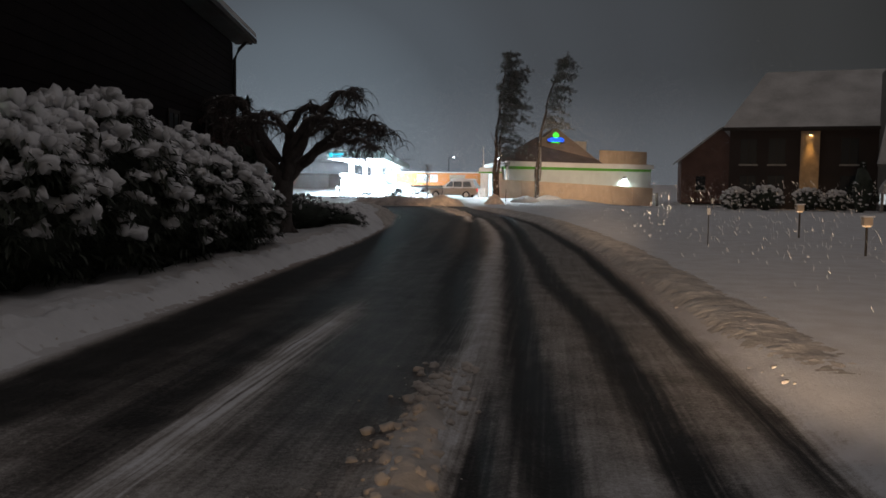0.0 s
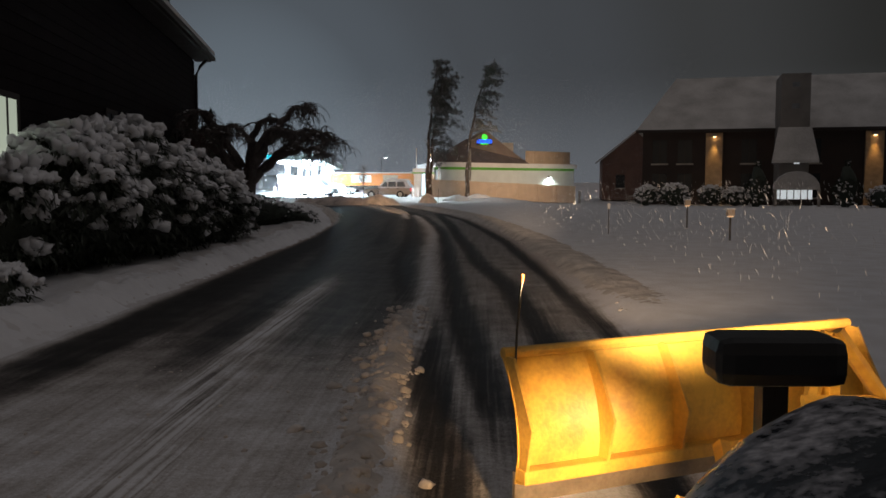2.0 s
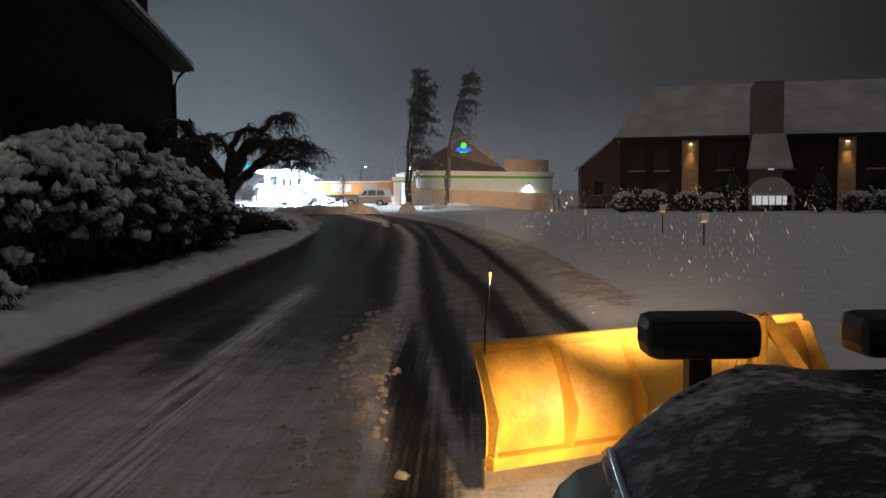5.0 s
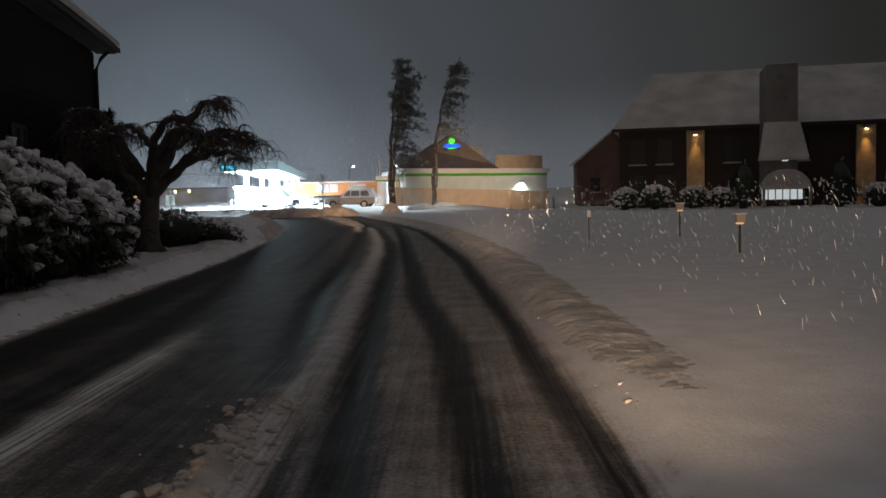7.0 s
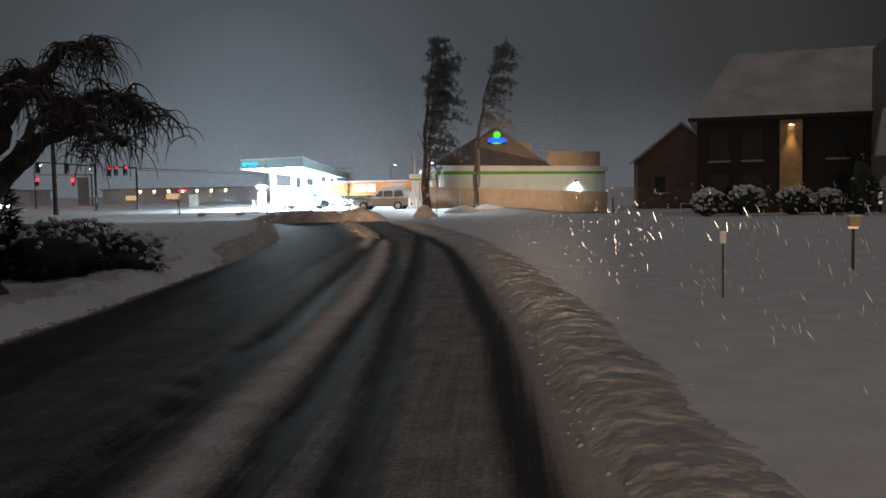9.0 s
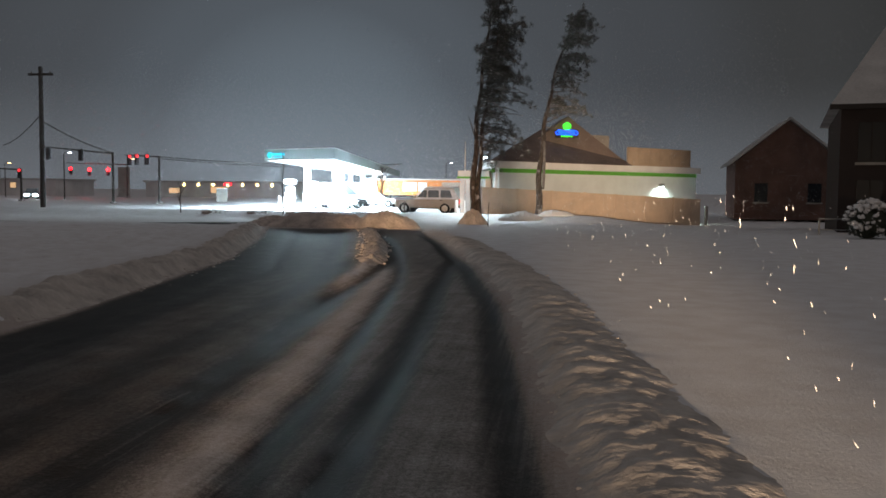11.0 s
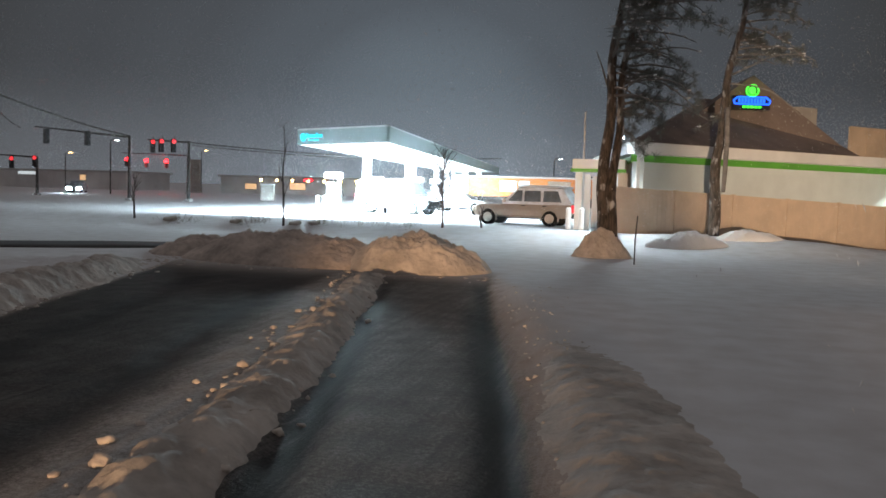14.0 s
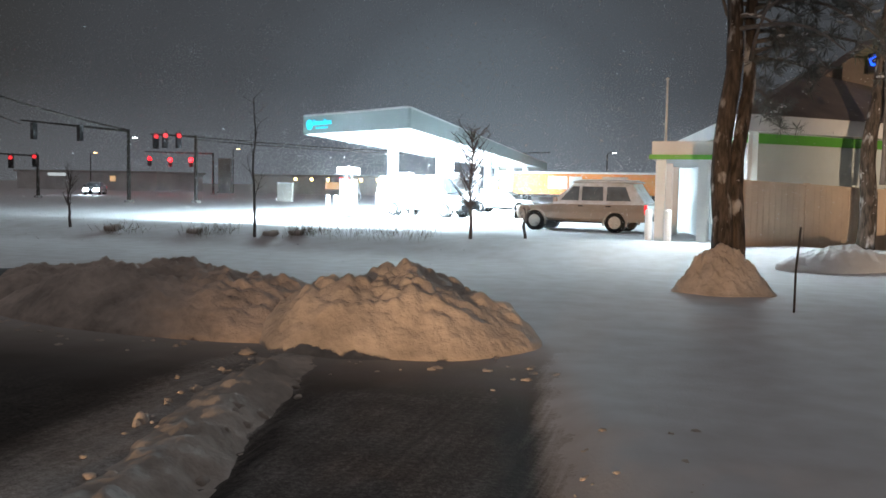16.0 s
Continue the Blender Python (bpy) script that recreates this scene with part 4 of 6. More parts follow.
def signal_head(parent, x, y, z, lit, rz=0.0):
    h = part("signal_head", one_box(-0.2, 0.2, -0.14, 0.14, -0.55, 0.55, 0.03), M_BLACK, parent, "three-lamp traffic signal")
    h.matrix_basis = pose(x, y, z, 0, 0, rz)
    for k, zz in enumerate((0.35, 0.0, -0.35)):
        bm = bmesh.new(); disc(bm, (0, -0.15, zz), 0.27 if lit is True else 0.18, (0, 1, 0), 0.03, 14)
        part("lens", bm, (G_RED_DIM if lit == 2 else G_RED) if (k == 0 and lit) else M_BLACK, h, "lit red lens" if k == 0 and lit else "")
        bm = bmesh.new(); tube(bm, [(0.15 * math.cos(t), -0.22, zz + 0.15 * math.sin(t)) for t in [math.pi * j / 6 for j in range(7)]], 0.015, 4); part("visor", bm, M_BLACK, h)
    return h


def mast(x, y, top, arm, heads, label, z0=0.2):
    t = thing("traffic_signal_mast", x, y, z0, 0, label, "traffic signal", "traffic signals")
    bm = bmesh.new(); tube(bm, [(0, 0, 0), (0, 0, top)], [0.15, 0.11], 10); part("pole", bm, M_POLE_DARK, t)
    if arm:
        bm = bmesh.new(); tube(bm, [(0, 0, top - 0.1), (arm[0], arm[1], top + arm[2])], [0.09, 0.05], 8); part("arm", bm, M_POLE_DARK, t)
    part("base", one_box(-0.25, 0.25, -0.25, 0.25, 0, 0.2, 0.03), M_CONCRETE, t)
    for hx, hy_, hz_, lit, rz in heads:
        signal_head(t, hx, hy_, hz_, lit, rz)
        bm = bmesh.new(); tube(bm, [(hx, hy_ + 0.16, hz_), (hx, hy_ + 0.16, hz_ + 0.75)], 0.03, 6); part("hanger", bm, M_POLE_DARK, t)
    return t


mast(-41.9, 108.8, 5.1, (-5.0, -4.6, 0.35), [(-4.3, -4.2, 4.75, False, 160), (-1.9, -2.6, 4.72, False, 160)], "dark signal mast with two heads seen from behind")
mast(-38.5, 111.9, 4.9, (-3.4, -0.6, 0.05), [(-2.9, -0.7, 4.45, 2, 50), (-2.1, -0.7, 4.5, 2, 50), (-1.1, -0.5, 4.5, 2, 50)], "dark signal mast with red-lit heads")
mast(-64.0, 154.0, 5.3, (-9.5, -1.0, 0.1), [(-5.7, -0.9, 4.05, True, 20), (-2.8, -0.6, 4.05, True, 20), (-8.6, -1.2, 4.15, True, 20)], "far signal mast arm with glowing red heads")
mast(-57.0, 116.6, 3.6, (-4.5, 0, 0.1), [(0.0, -0.3, 3.1, 2, 25), (-2.6, -0.2, 3.0, 2, 25)], "far mast with red-lit heads")
for x, y, z in ((-69.7, 153.0, 3.6), (-66.8, 153.4, 3.6)):
    lamp("signal_light", "POINT", pose(x, y - 0.5, z + 0.9), 260, (1.0, 0.05, 0.06), 0.2)


def wire(name, pts, r, label):
    bm = bmesh.new()
    tube(bm, pts, r, 5)
    return tagged(part(name, bm, M_POLE_DARK), label, "cable")


def sag(a, b, d, n=16):
    a, b = Vector(a), Vector(b)
    return [a.lerp(b, i / n) - Vector((0, 0, d * 4 * (i / n) * (1 - i / n))) for i in range(n + 1)]


upole = thing("utility_pole", -33.0, 82.8, -0.3, 0, "tall weathered wooden utility pole by the street", "utility pole")
bm = bmesh.new(); tube(bm, [(0, 0, -0.2), (0, 0, 10.3)], [0.2, 0.14], 10); part("pole", bm, M_POLE_DARK, upole)
part("crossarm", one_box(-0.9, 0.9, -0.06, 0.06, 9.7, 9.85), M_POLE_DARK, upole)
for x in (-0.7, 0.7):
    bm = bmesh.new(); tube(bm, [(x, 0, 9.85), (x, 0, 10.0)], [0.05, 0.03], 6); part("insulator", bm, M_CONCRETE, upole)
wire("overhead_cable", sag((-33.0, 82.8, 6.3), (-41.9, 108.8, 5.3), 0.25), 0.05, "sagging overhead cable by the signals")
wire("overhead_cable", sag((-38.5, 111.9, 5.0), (-20.0, 150.0, 5.6), 0.5), 0.05, "sagging overhead cable behind the canopy")
wire("overhead_cable", sag((-38.5, 111.9, 4.8), (-24.0, 128.0, 4.4), 0.2), 0.04, "sagging overhead cable behind the canopy")
wire("overhead_cable", sag((-33.0, 82.8, 6.8), (-60.0, 118.0, 6.5), 0.4), 0.04, "thin overhead cable across the street")

# far side of the junction
def far_building(x, y, w, d, h, label, lit, rz=0.0, roof=True, z0=0.0):
    t = thing("distant_building", x, y, z0, rz, label, "building", "distant buildings")
    part("wall", one_box(-w / 2, w / 2, 0, d, 0, h, 0.02), M_HAZE_PALE, t)
    part("roof", one_box(-w / 2 - 0.4, w / 2 + 0.4, -0.4, d + 0.4, h, h + 0.35, 0.05), M_ROOF_SNOW, t)
    for wx, wz, ww, wh, mt in lit:
        q = part("window", one_box(wx - ww / 2, wx + ww / 2, -0.06, 0.02, wz - wh / 2, wz + wh / 2), mt, t, "small lit window")
        part("window_trim", one_box(wx - ww / 2 - 0.08, wx + ww / 2 + 0.08, -0.04, -0.005, wz - wh / 2 - 0.08, wz + wh / 2 + 0.08), M_TRIM_DARK, t)
    return t


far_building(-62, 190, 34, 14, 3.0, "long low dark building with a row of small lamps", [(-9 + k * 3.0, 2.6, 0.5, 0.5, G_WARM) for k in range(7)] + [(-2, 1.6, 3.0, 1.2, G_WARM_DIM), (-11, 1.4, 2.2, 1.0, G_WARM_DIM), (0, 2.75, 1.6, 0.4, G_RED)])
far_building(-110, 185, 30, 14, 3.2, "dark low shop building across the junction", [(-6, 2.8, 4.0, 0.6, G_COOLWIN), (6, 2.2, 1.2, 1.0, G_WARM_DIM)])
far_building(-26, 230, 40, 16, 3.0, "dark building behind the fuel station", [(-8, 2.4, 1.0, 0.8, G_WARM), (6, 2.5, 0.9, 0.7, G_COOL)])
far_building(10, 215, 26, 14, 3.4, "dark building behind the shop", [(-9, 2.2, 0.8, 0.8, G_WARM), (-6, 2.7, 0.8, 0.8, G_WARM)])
pylon = thing("price_pylon", -77.1, 177.8, 0.0, 10, "tall pale sign slab beyond the junction", "sign")
part("slab", one_box(-1.0, 1.0, -0.3, 0.3, 0, 5.6, 0.05), M_STONE, pylon)
part("base", one_box(-1.2, 1.2, -0.5, 0.5, 0, 0.4), M_CONCRETE, pylon)


def street_light(x, y, h, mt, label):
    t = thing("street_lamp", x, y, 0.1, 0, label, "street lamp", "street lamps")
    bm = bmesh.new(); tube(bm, [(0, 0, 0), (0, 0, h), (0.1, 0, h + 0.3), (0.8, 0, h + 0.4)], [0.1, 0.07, 0.06, 0.05], 8); part("pole", bm, M_POLE_DARK, t)
    hd = part("head", one_box(0.6, 1.2, -0.15, 0.15, h + 0.32, h + 0.46, 0.03), M_STEEL, t)
    part("lens", one_box(0.65, 1.15, -0.16, 0.12, h + 0.26, h + 0.33), mt, hd)
    return t


street_light(-66, 140, 6.2, G_COOL, "street lamp with a cold white light")
street_light(-92, 165, 5.5, G_WARM, "street lamp with a warm light")
street_light(-80, 185, 7.0, G_WARM, "street lamp with a warm light")
street_light(-3.5, 150, 5.2, G_COOL, "slim lot lamp behind the parked car")
street_light(-8.5, 190, 7.2, G_WARM, "far lot lamp with a warm light")
street_light(-5.5, 190, 6.4, G_WARM, "far lot lamp with a warm light")
street_light(-17, 175, 6.2, G_COOL, "far lot lamp with a white light")


# ---- brick church hall with a snowy roof ----
K0 = Vector((15.1, 68.6)); kd = Vector((0.971, -0.24)); kn = Vector((0.24, 0.971))
church = thing("church_hall", K0.x, K0.y, 0, math.degrees(math.atan2(kd.y, kd.x)), "dark brick hall with steep snowy roof and lit pilasters", "church")
bm = bmesh.new(); box(bm, 0, 44, 0, 0.35, -0.6, 5.75); box(bm, 0, 0.35, 0.35, 13, -0.6, 5.75); box(bm, 0, 44, 13, 13.35, -0.6, 5.75); box(bm, 43.65, 44, 0.35, 13, -0.6, 5.75)
part("wall", bm, M_CHURCH, church)
bm = bmesh.new()
e0 = [(-0.5, -0.6, 5.72), (44.5, -0.6, 5.72), (44.5, 13.9, 5.72), (-0.5, 13.9, 5.72)]
vs = [bm.verts.new(p) for p in e0]; rg = [bm.verts.new((2.3, 6.2, 10.4)), bm.verts.new((42, 6.2, 10.4))]
for f in ((vs[0], vs[1], rg[1], rg[0]), (vs[1], vs[2], rg[1]), (vs[2], vs[3], rg[0], rg[1]), (vs[3], vs[0], rg[0]), tuple(vs)):
    bm.faces.new(f)
part("roof", bm, M_ROOF_SNOW, church, "steep roof under grey snow")
part("eave_board", one_box(-0.5, 44.5, -0.68, -0.6, 5.55, 5.78), M_TRIM_DARK, church)
for x in (5.35, 16.55, 27.7, 38.8):
    part("pilaster", one_box(x - 0.62, x + 0.62, -0.28, 0.0, -0.5, 5.5, 0.02), M_PILASTER, church, "buff brick pilaster")
    fx = part("wall_lamp", one_box(x - 0.16, x + 0.16, -0.55, -0.28, 5.2, 5.4, 0.03), M_STEEL, church, "small downlight under the eave")
    part("lens", one_box(x - 0.1, x + 0.1, -0.5, -0.32, 5.16, 5.2), G_WARM, fx)
    if x < 35:
        w_ = church.matrix_basis @ Vector((x, -0.52, 5.12))
        w2 = church.matrix_basis @ Vector((x, -0.30, 1.2))
        lamp("pilaster_light", "SPOT", look(w_, w2), 170, (1.0, 0.55, 0.16), 0.05, 46, 0.8)
for x in (1.3, 3.2, 7.9, 10.3, 12.4, 18.6, 20.8, 23.0, 25.2):
    for z in (0.6, 3.2):
        w = part("window", one_box(x - 0.55, x + 0.55, -0.04, 0.1, z, z + 1.8), M_GLASS, church)
        part("sill", one_box(x - 0.65, x + 0.65, -0.14, 0.0, z - 0.12, z), M_STONE, w)
        part("mullion", one_box(x - 0.03, x + 0.03, -0.07, -0.04, z, z + 1.8), M_TRIM_DARK, w)
# entrance tower
T0 = church.matrix_basis.inverted() @ Vector((22.85, 61.2, 0))
tx, ty = T0.x, T0.y
tower = part("entrance_tower", one_box(tx + 0.38, tx + 2.32, ty + 0.9, -0.02, -0.4, 9.35, 0.05), M_TOWER, church, "narrow grey stucco entrance tower")
bm = bmesh.new()
vs = [bm.verts.new(p) for p in ((tx - 0.15, ty - 0.2, 3.3), (tx + 2.85, ty - 0.2, 3.3), (tx + 2.45, ty + 0.88, 5.6), (tx + 0.25, ty + 0.88, 5.6), (tx - 0.15, ty - 0.2, 3.1), (tx + 2.85, ty - 0.2, 3.1), (tx + 2.85, ty + 0.88, 3.1), (tx - 0.15, ty + 0.88, 3.1))]
for f in ((0, 1, 2, 3), (4, 5, 6, 7), (0, 1, 5, 4), (3, 0, 4, 7), (1, 2, 6, 5)):
    bm.faces.new([vs[i] for i in f])
part("hood_roof", bm, M_ROOF_SNOW, tower, "snow-covered sloping hood")
bm = bmesh.new()
arc = [(tx + 1.35 + 1.45 * math.cos(t), 1.25 + 1.25 * math.sin(t)) for t in [math.pi * k / 14 for k in range(15)]]
prism(bm, arc, ty - 1.6, ty - 0.1)
part("arched_awning", bm, M_ROOF_SNOW, tower, "barrel-shaped snowy awning over the door")
part("porch_light", one_box(tx + 1.25, tx + 1.6, ty - 0.12, ty - 0.02, 3.02, 3.1), G_COOLWIN, tower)
for x in (0.0, 2.75):
    part("porch_post", one_box(tx + x - 0.08, tx + x + 0.08, ty - 1.5, ty - 1.3, -0.4, 1.3), M_STONE, tower)
dw = part("door_glass", one_box(tx + 0.1, tx + 2.6, ty + 0.78, ty + 0.86, 0.55, 1.2), G_COOLWIN, tower, "lit strip of entrance glazing")
for k in range(5):
    part("glazing_bar", one_box(tx + 0.45 + k * 0.45, tx + 0.51 + k * 0.45, ty + 0.72, ty + 0.78, 0.55, 1.2), M_TRIM_DARK, dw)
part("door_base", one_box(tx + 0.1, tx + 2.6, ty + 0.7, ty + 0.86, -0.4, 0.55), M_TRIM_DARK, tower)
for k, z in enumerate((8.4, 6.9)):
    part("tower_window", one_box(tx + 1.1, tx + 1.6, ty + 0.84, ty + 0.9, z, z + 0.35), M_FROSTGLASS, tower)

annex = thing("gabled_house", 20.4, 99.0, -0.3, -6, "small reddish brick gabled house between the shop and the hall", "house")
bm = bmesh.new(); prism(bm, [(-4, 0), (4, 0), (4, 4.6), (0, 7.9), (-4, 4.6)], 0, 9); part("wall", bm, M_BRICK_RED, annex)
for s in (-1, 1):
    bm = bmesh.new(); prism(bm, [(0, 7.95), (s * 4.5, 4.3), (s * 4.5, 4.5), (0, 8.15)], -0.4, 9.4); part("roof", bm, M_ROOF_SNOW, annex)
for x in (-2, 2):
    w = part("window", one_box(x - 0.5, x + 0.5, -0.05, 0.05, 1.4, 2.9), M_GLASS, annex); part("sill", one_box(x - 0.6, x + 0.6, -0.12, 0.0, 1.28, 1.4), M_STONE, w)
rail = thing("handrail", 13.6, 66.0, -0.2, -10, "low white handrail beside the hall", "handrail")
for x in (0, 1.2):
    part("post", one_box(x - 0.03, x + 0.03, -0.03, 0.03, 0, 0.9), M_STEEL, rail)
part("rail", one_box(-0.05, 1.25, -0.03, 0.03, 0.86, 0.92), M_STEEL, rail)
part("lower_rail", one_box(0.03, 1.17, -0.02, 0.02, 0.4, 0.44), M_STEEL, rail)

# ---- dark shingled house beside the drive ----
H0, H1 = Vector((-8.75, 32.6)), Vector((-4.95, 9.5))
hd = (H1 - H0).normalized(); hn = Vector((hd.y, -hd.x))      # hn points from the wall into the house
if hn.x > 0:
    hn = -hn
HL = (H1 - H0).length
house = thing("shingled_house", 0, 0, 0, 0, "dark shingled house with a snowy overhanging roof", "house")


def hp(s, d, z):
    p = H0 + hd * s + hn * d
    return (p.x, p.y, z)


def hbox(s0, s1, d0, d1, z0, z1):
    bm = bmesh.new()
    vs = [bm.verts.new(hp(s, d, z)) for z in (z0, z1) for s, d in ((s0, d0), (s1, d0), (s1, d1), (s0, d1))]
    for f in ((0, 1, 2, 3), (4, 5, 6, 7), (0, 1, 5, 4), (1, 2, 6, 5), (2, 3, 7, 6), (3, 0, 4, 7)):
        bm.faces.new([vs[i] for i in f])
    return bm


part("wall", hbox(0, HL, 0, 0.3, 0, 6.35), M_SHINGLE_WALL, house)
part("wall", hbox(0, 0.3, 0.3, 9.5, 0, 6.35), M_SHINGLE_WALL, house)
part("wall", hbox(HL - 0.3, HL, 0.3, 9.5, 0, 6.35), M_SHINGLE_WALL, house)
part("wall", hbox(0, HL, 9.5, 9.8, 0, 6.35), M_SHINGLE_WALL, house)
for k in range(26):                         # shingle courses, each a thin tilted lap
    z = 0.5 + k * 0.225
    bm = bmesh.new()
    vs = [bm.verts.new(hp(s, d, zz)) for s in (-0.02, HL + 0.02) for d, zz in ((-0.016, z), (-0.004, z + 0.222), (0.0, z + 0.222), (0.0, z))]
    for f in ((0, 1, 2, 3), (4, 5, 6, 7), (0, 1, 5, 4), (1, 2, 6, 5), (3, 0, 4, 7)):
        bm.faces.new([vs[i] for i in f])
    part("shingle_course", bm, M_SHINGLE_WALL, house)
bm = bmesh.new()
pr = [(-0.65, 6.45), (-0.65, 6.65), (4.9, 11.9), (10.4, 6.65), (10.4, 6.45), (4.9, 11.6)]
r0 = [bm.verts.new(hp(-0.55, d, z)) for d, z in pr]; r1 = [bm.verts.new(hp(HL + 0.55, d, z)) for d, z in pr]
for i in range(6):
    bm.faces.new((r0[i], r0[(i + 1) % 6], r1[(i + 1) % 6], r1[i]))
bm.faces.new(r0); bm.faces.new(r1)
part("roof", bm, M_TRIM_DARK, house)
bm = bmesh.new()
pr = [(-0.72, 6.62), (-0.70, 6.78), (4.9, 12.05), (10.4, 6.8), (10.4, 6.66), (4.9, 11.93)]
r0 = [bm.verts.new(hp(-0.6, d, z)) for d, z in pr]; r1 = [bm.verts.new(hp(HL + 0.6, d, z)) for d, z in pr]
for i in range(6):
    bm.faces.new((r0[i], r0[(i + 1) % 6], r1[(i + 1) % 6], r1[i]))
bm.faces.new(r0); bm.faces.new(r1)
part("roof_snow", bm, M_ROOF_SNOW, house, "even blanket of snow on the roof")
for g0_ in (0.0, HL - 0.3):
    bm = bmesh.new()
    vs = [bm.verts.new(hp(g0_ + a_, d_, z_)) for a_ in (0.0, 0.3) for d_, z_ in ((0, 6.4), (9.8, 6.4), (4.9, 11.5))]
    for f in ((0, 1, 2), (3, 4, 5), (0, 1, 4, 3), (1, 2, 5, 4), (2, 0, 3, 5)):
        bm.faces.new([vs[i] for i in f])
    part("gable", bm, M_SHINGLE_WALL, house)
part("eave_soffit", hbox(-0.5, HL + 0.5, -0.6, 0.0, 6.38, 6.45), M_TRIM_DARK, house)
part("gutter", hbox(-0.55, HL + 0.55, -0.74, -0.62, 6.42, 6.56), M_TRIM_DARK, house)
bm = bmesh.new()
tube(bm, [hp(0.06, -0.5, 6.4), hp(0.06, -0.25, 6.15), hp(0.06, -0.08, 5.8), hp(0.06, -0.06, 0.4)], 0.06, 8)
part("downpipe", bm, M_TRIM_DARK, house, "dark downpipe curving from the gutter")
part("chimney", hbox(0.5, 1.9, 0.75, 1.9, 7.2, 11.6), M_SHINGLE_WALL, house, "broad dark brick chimney")
for s, z, lit in ((19.7, 1.95, True), (13.0, 2.2, False), (8.0, 2.2, False), (4.0, 2.2, False)):
    w = part("window", hbox(s - 0.45, s + 0.45, -0.05, 0.02, z, z + 1.15), G_PALE if lit else M_GLASS, house, "window lit pale yellow inside" if lit else "")
    for a, b, z0, z1 in ((s - 0.55, s - 0.45, z - 0.1, z + 1.25), (s + 0.45, s + 0.55, z - 0.1, z + 1.25), (s - 0.45, s + 0.45, z + 1.15, z + 1.25), (s - 0.45, s + 0.45, z - 0.1, z), (s - 0.02, s + 0.02, z, z + 1.15)):
        part("window_bar", hbox(a, b, -0.07, -0.05, z0, z1), M_TRIM_DARK, w)
exitl = thing("red_door_lamp", *hp(6.0, -0.1, 2.4), 0, "small red lamp by the house door", "lamp")
part("lens", one_box(-0.06, 0.06, -0.05, 0.05, 0, 0.24, 0.02), G_RED_DIM, exitl)
part("mount", one_box(-0.12, 0.0, -0.07, 0.07, -0.06, 0.0), M_TRIM_DARK, exitl)


# ---- plants ----
def snowy_bark():
    """Ridged bark with snow driven into it in upright streaks."""
    mt = bpy.data.materials.new("snow_plastered_bark")
    mt.use_nodes = True
    n, l = mt.node_tree.nodes, mt.node_tree.links
    b = n["Principled BSDF"]
    co = n.new("ShaderNodeTexCoord")

    def nz(scale, sz, detail):
        mp = n.new("ShaderNodeMapping"); mp.inputs["Scale"].default_value = (1, 1, sz)
        q = n.new("ShaderNodeTexNoise"); q.inputs["Scale"].default_value = scale; q.inputs["Detail"].default_value = detail
        l.new(co.outputs["Object"], mp.inputs[0]); l.new(mp.outputs[0], q.inputs["Vector"])
        return q.outputs["Fac"]
    ridge, patch = nz(16, 0.22, 5), nz(4.5, 0.4, 6)
    r1 = n.new("ShaderNodeValToRGB")
    r1.color_ramp.elements[0].position, r1.color_ramp.elements[0].color = 0.35, (0.028, 0.024, 0.021, 1)
    r1.color_ramp.elements[1].position, r1.color_ramp.elements[1].color = 0.7, (0.15, 0.12, 0.10, 1)
    l.new(ridge, r1.inputs[0])
    r2 = n.new("ShaderNodeValToRGB")
    r2.color_ramp.elements[0].position, r2.color_ramp.elements[1].position = 0.56, 0.66
    l.new(patch, r2.inputs[0])
    mx = n.new("ShaderNodeMixRGB"); mx.inputs[2].default_value = (0.55, 0.56, 0.58, 1)
    l.new(r2.outputs[0], mx.inputs[0]); l.new(r1.outputs[0], mx.inputs[1]); l.new(mx.outputs[0], b.inputs["Base Color"])
    b.inputs["Roughness"].default_value = 0.85
    bp = n.new("ShaderNodeBump"); bp.inputs["Strength"].default_value = 1.0; bp.inputs["Distance"].default_value = 0.04
    l.new(ridge, bp.inputs["Height"]); l.new(bp.outputs[0], b.inputs["Normal"])
    return mt


M_BARK_SNOW = snowy_bark()



def limb(bm, pts, r0, r1, seg=7):
    n = len(pts)
    tube(bm, pts, [r0 + (r1 - r0) * i / (n - 1) for i in range(n)], seg)


def bend(p, d, length, n, wander, droop, rnd):
    """A wandering branch line from p along d."""
    p, d = Vector(p), Vector(d).normalized()
    out = [p.copy()]
    for i in range(n):
        d = (d + Vector((rnd.gauss(0, wander), rnd.gauss(0, wander), rnd.gauss(0, wander * 0.6) - droop * (i / n)))).normalized()
        p = p + d * length / n
        out.append(p.copy())
    return out


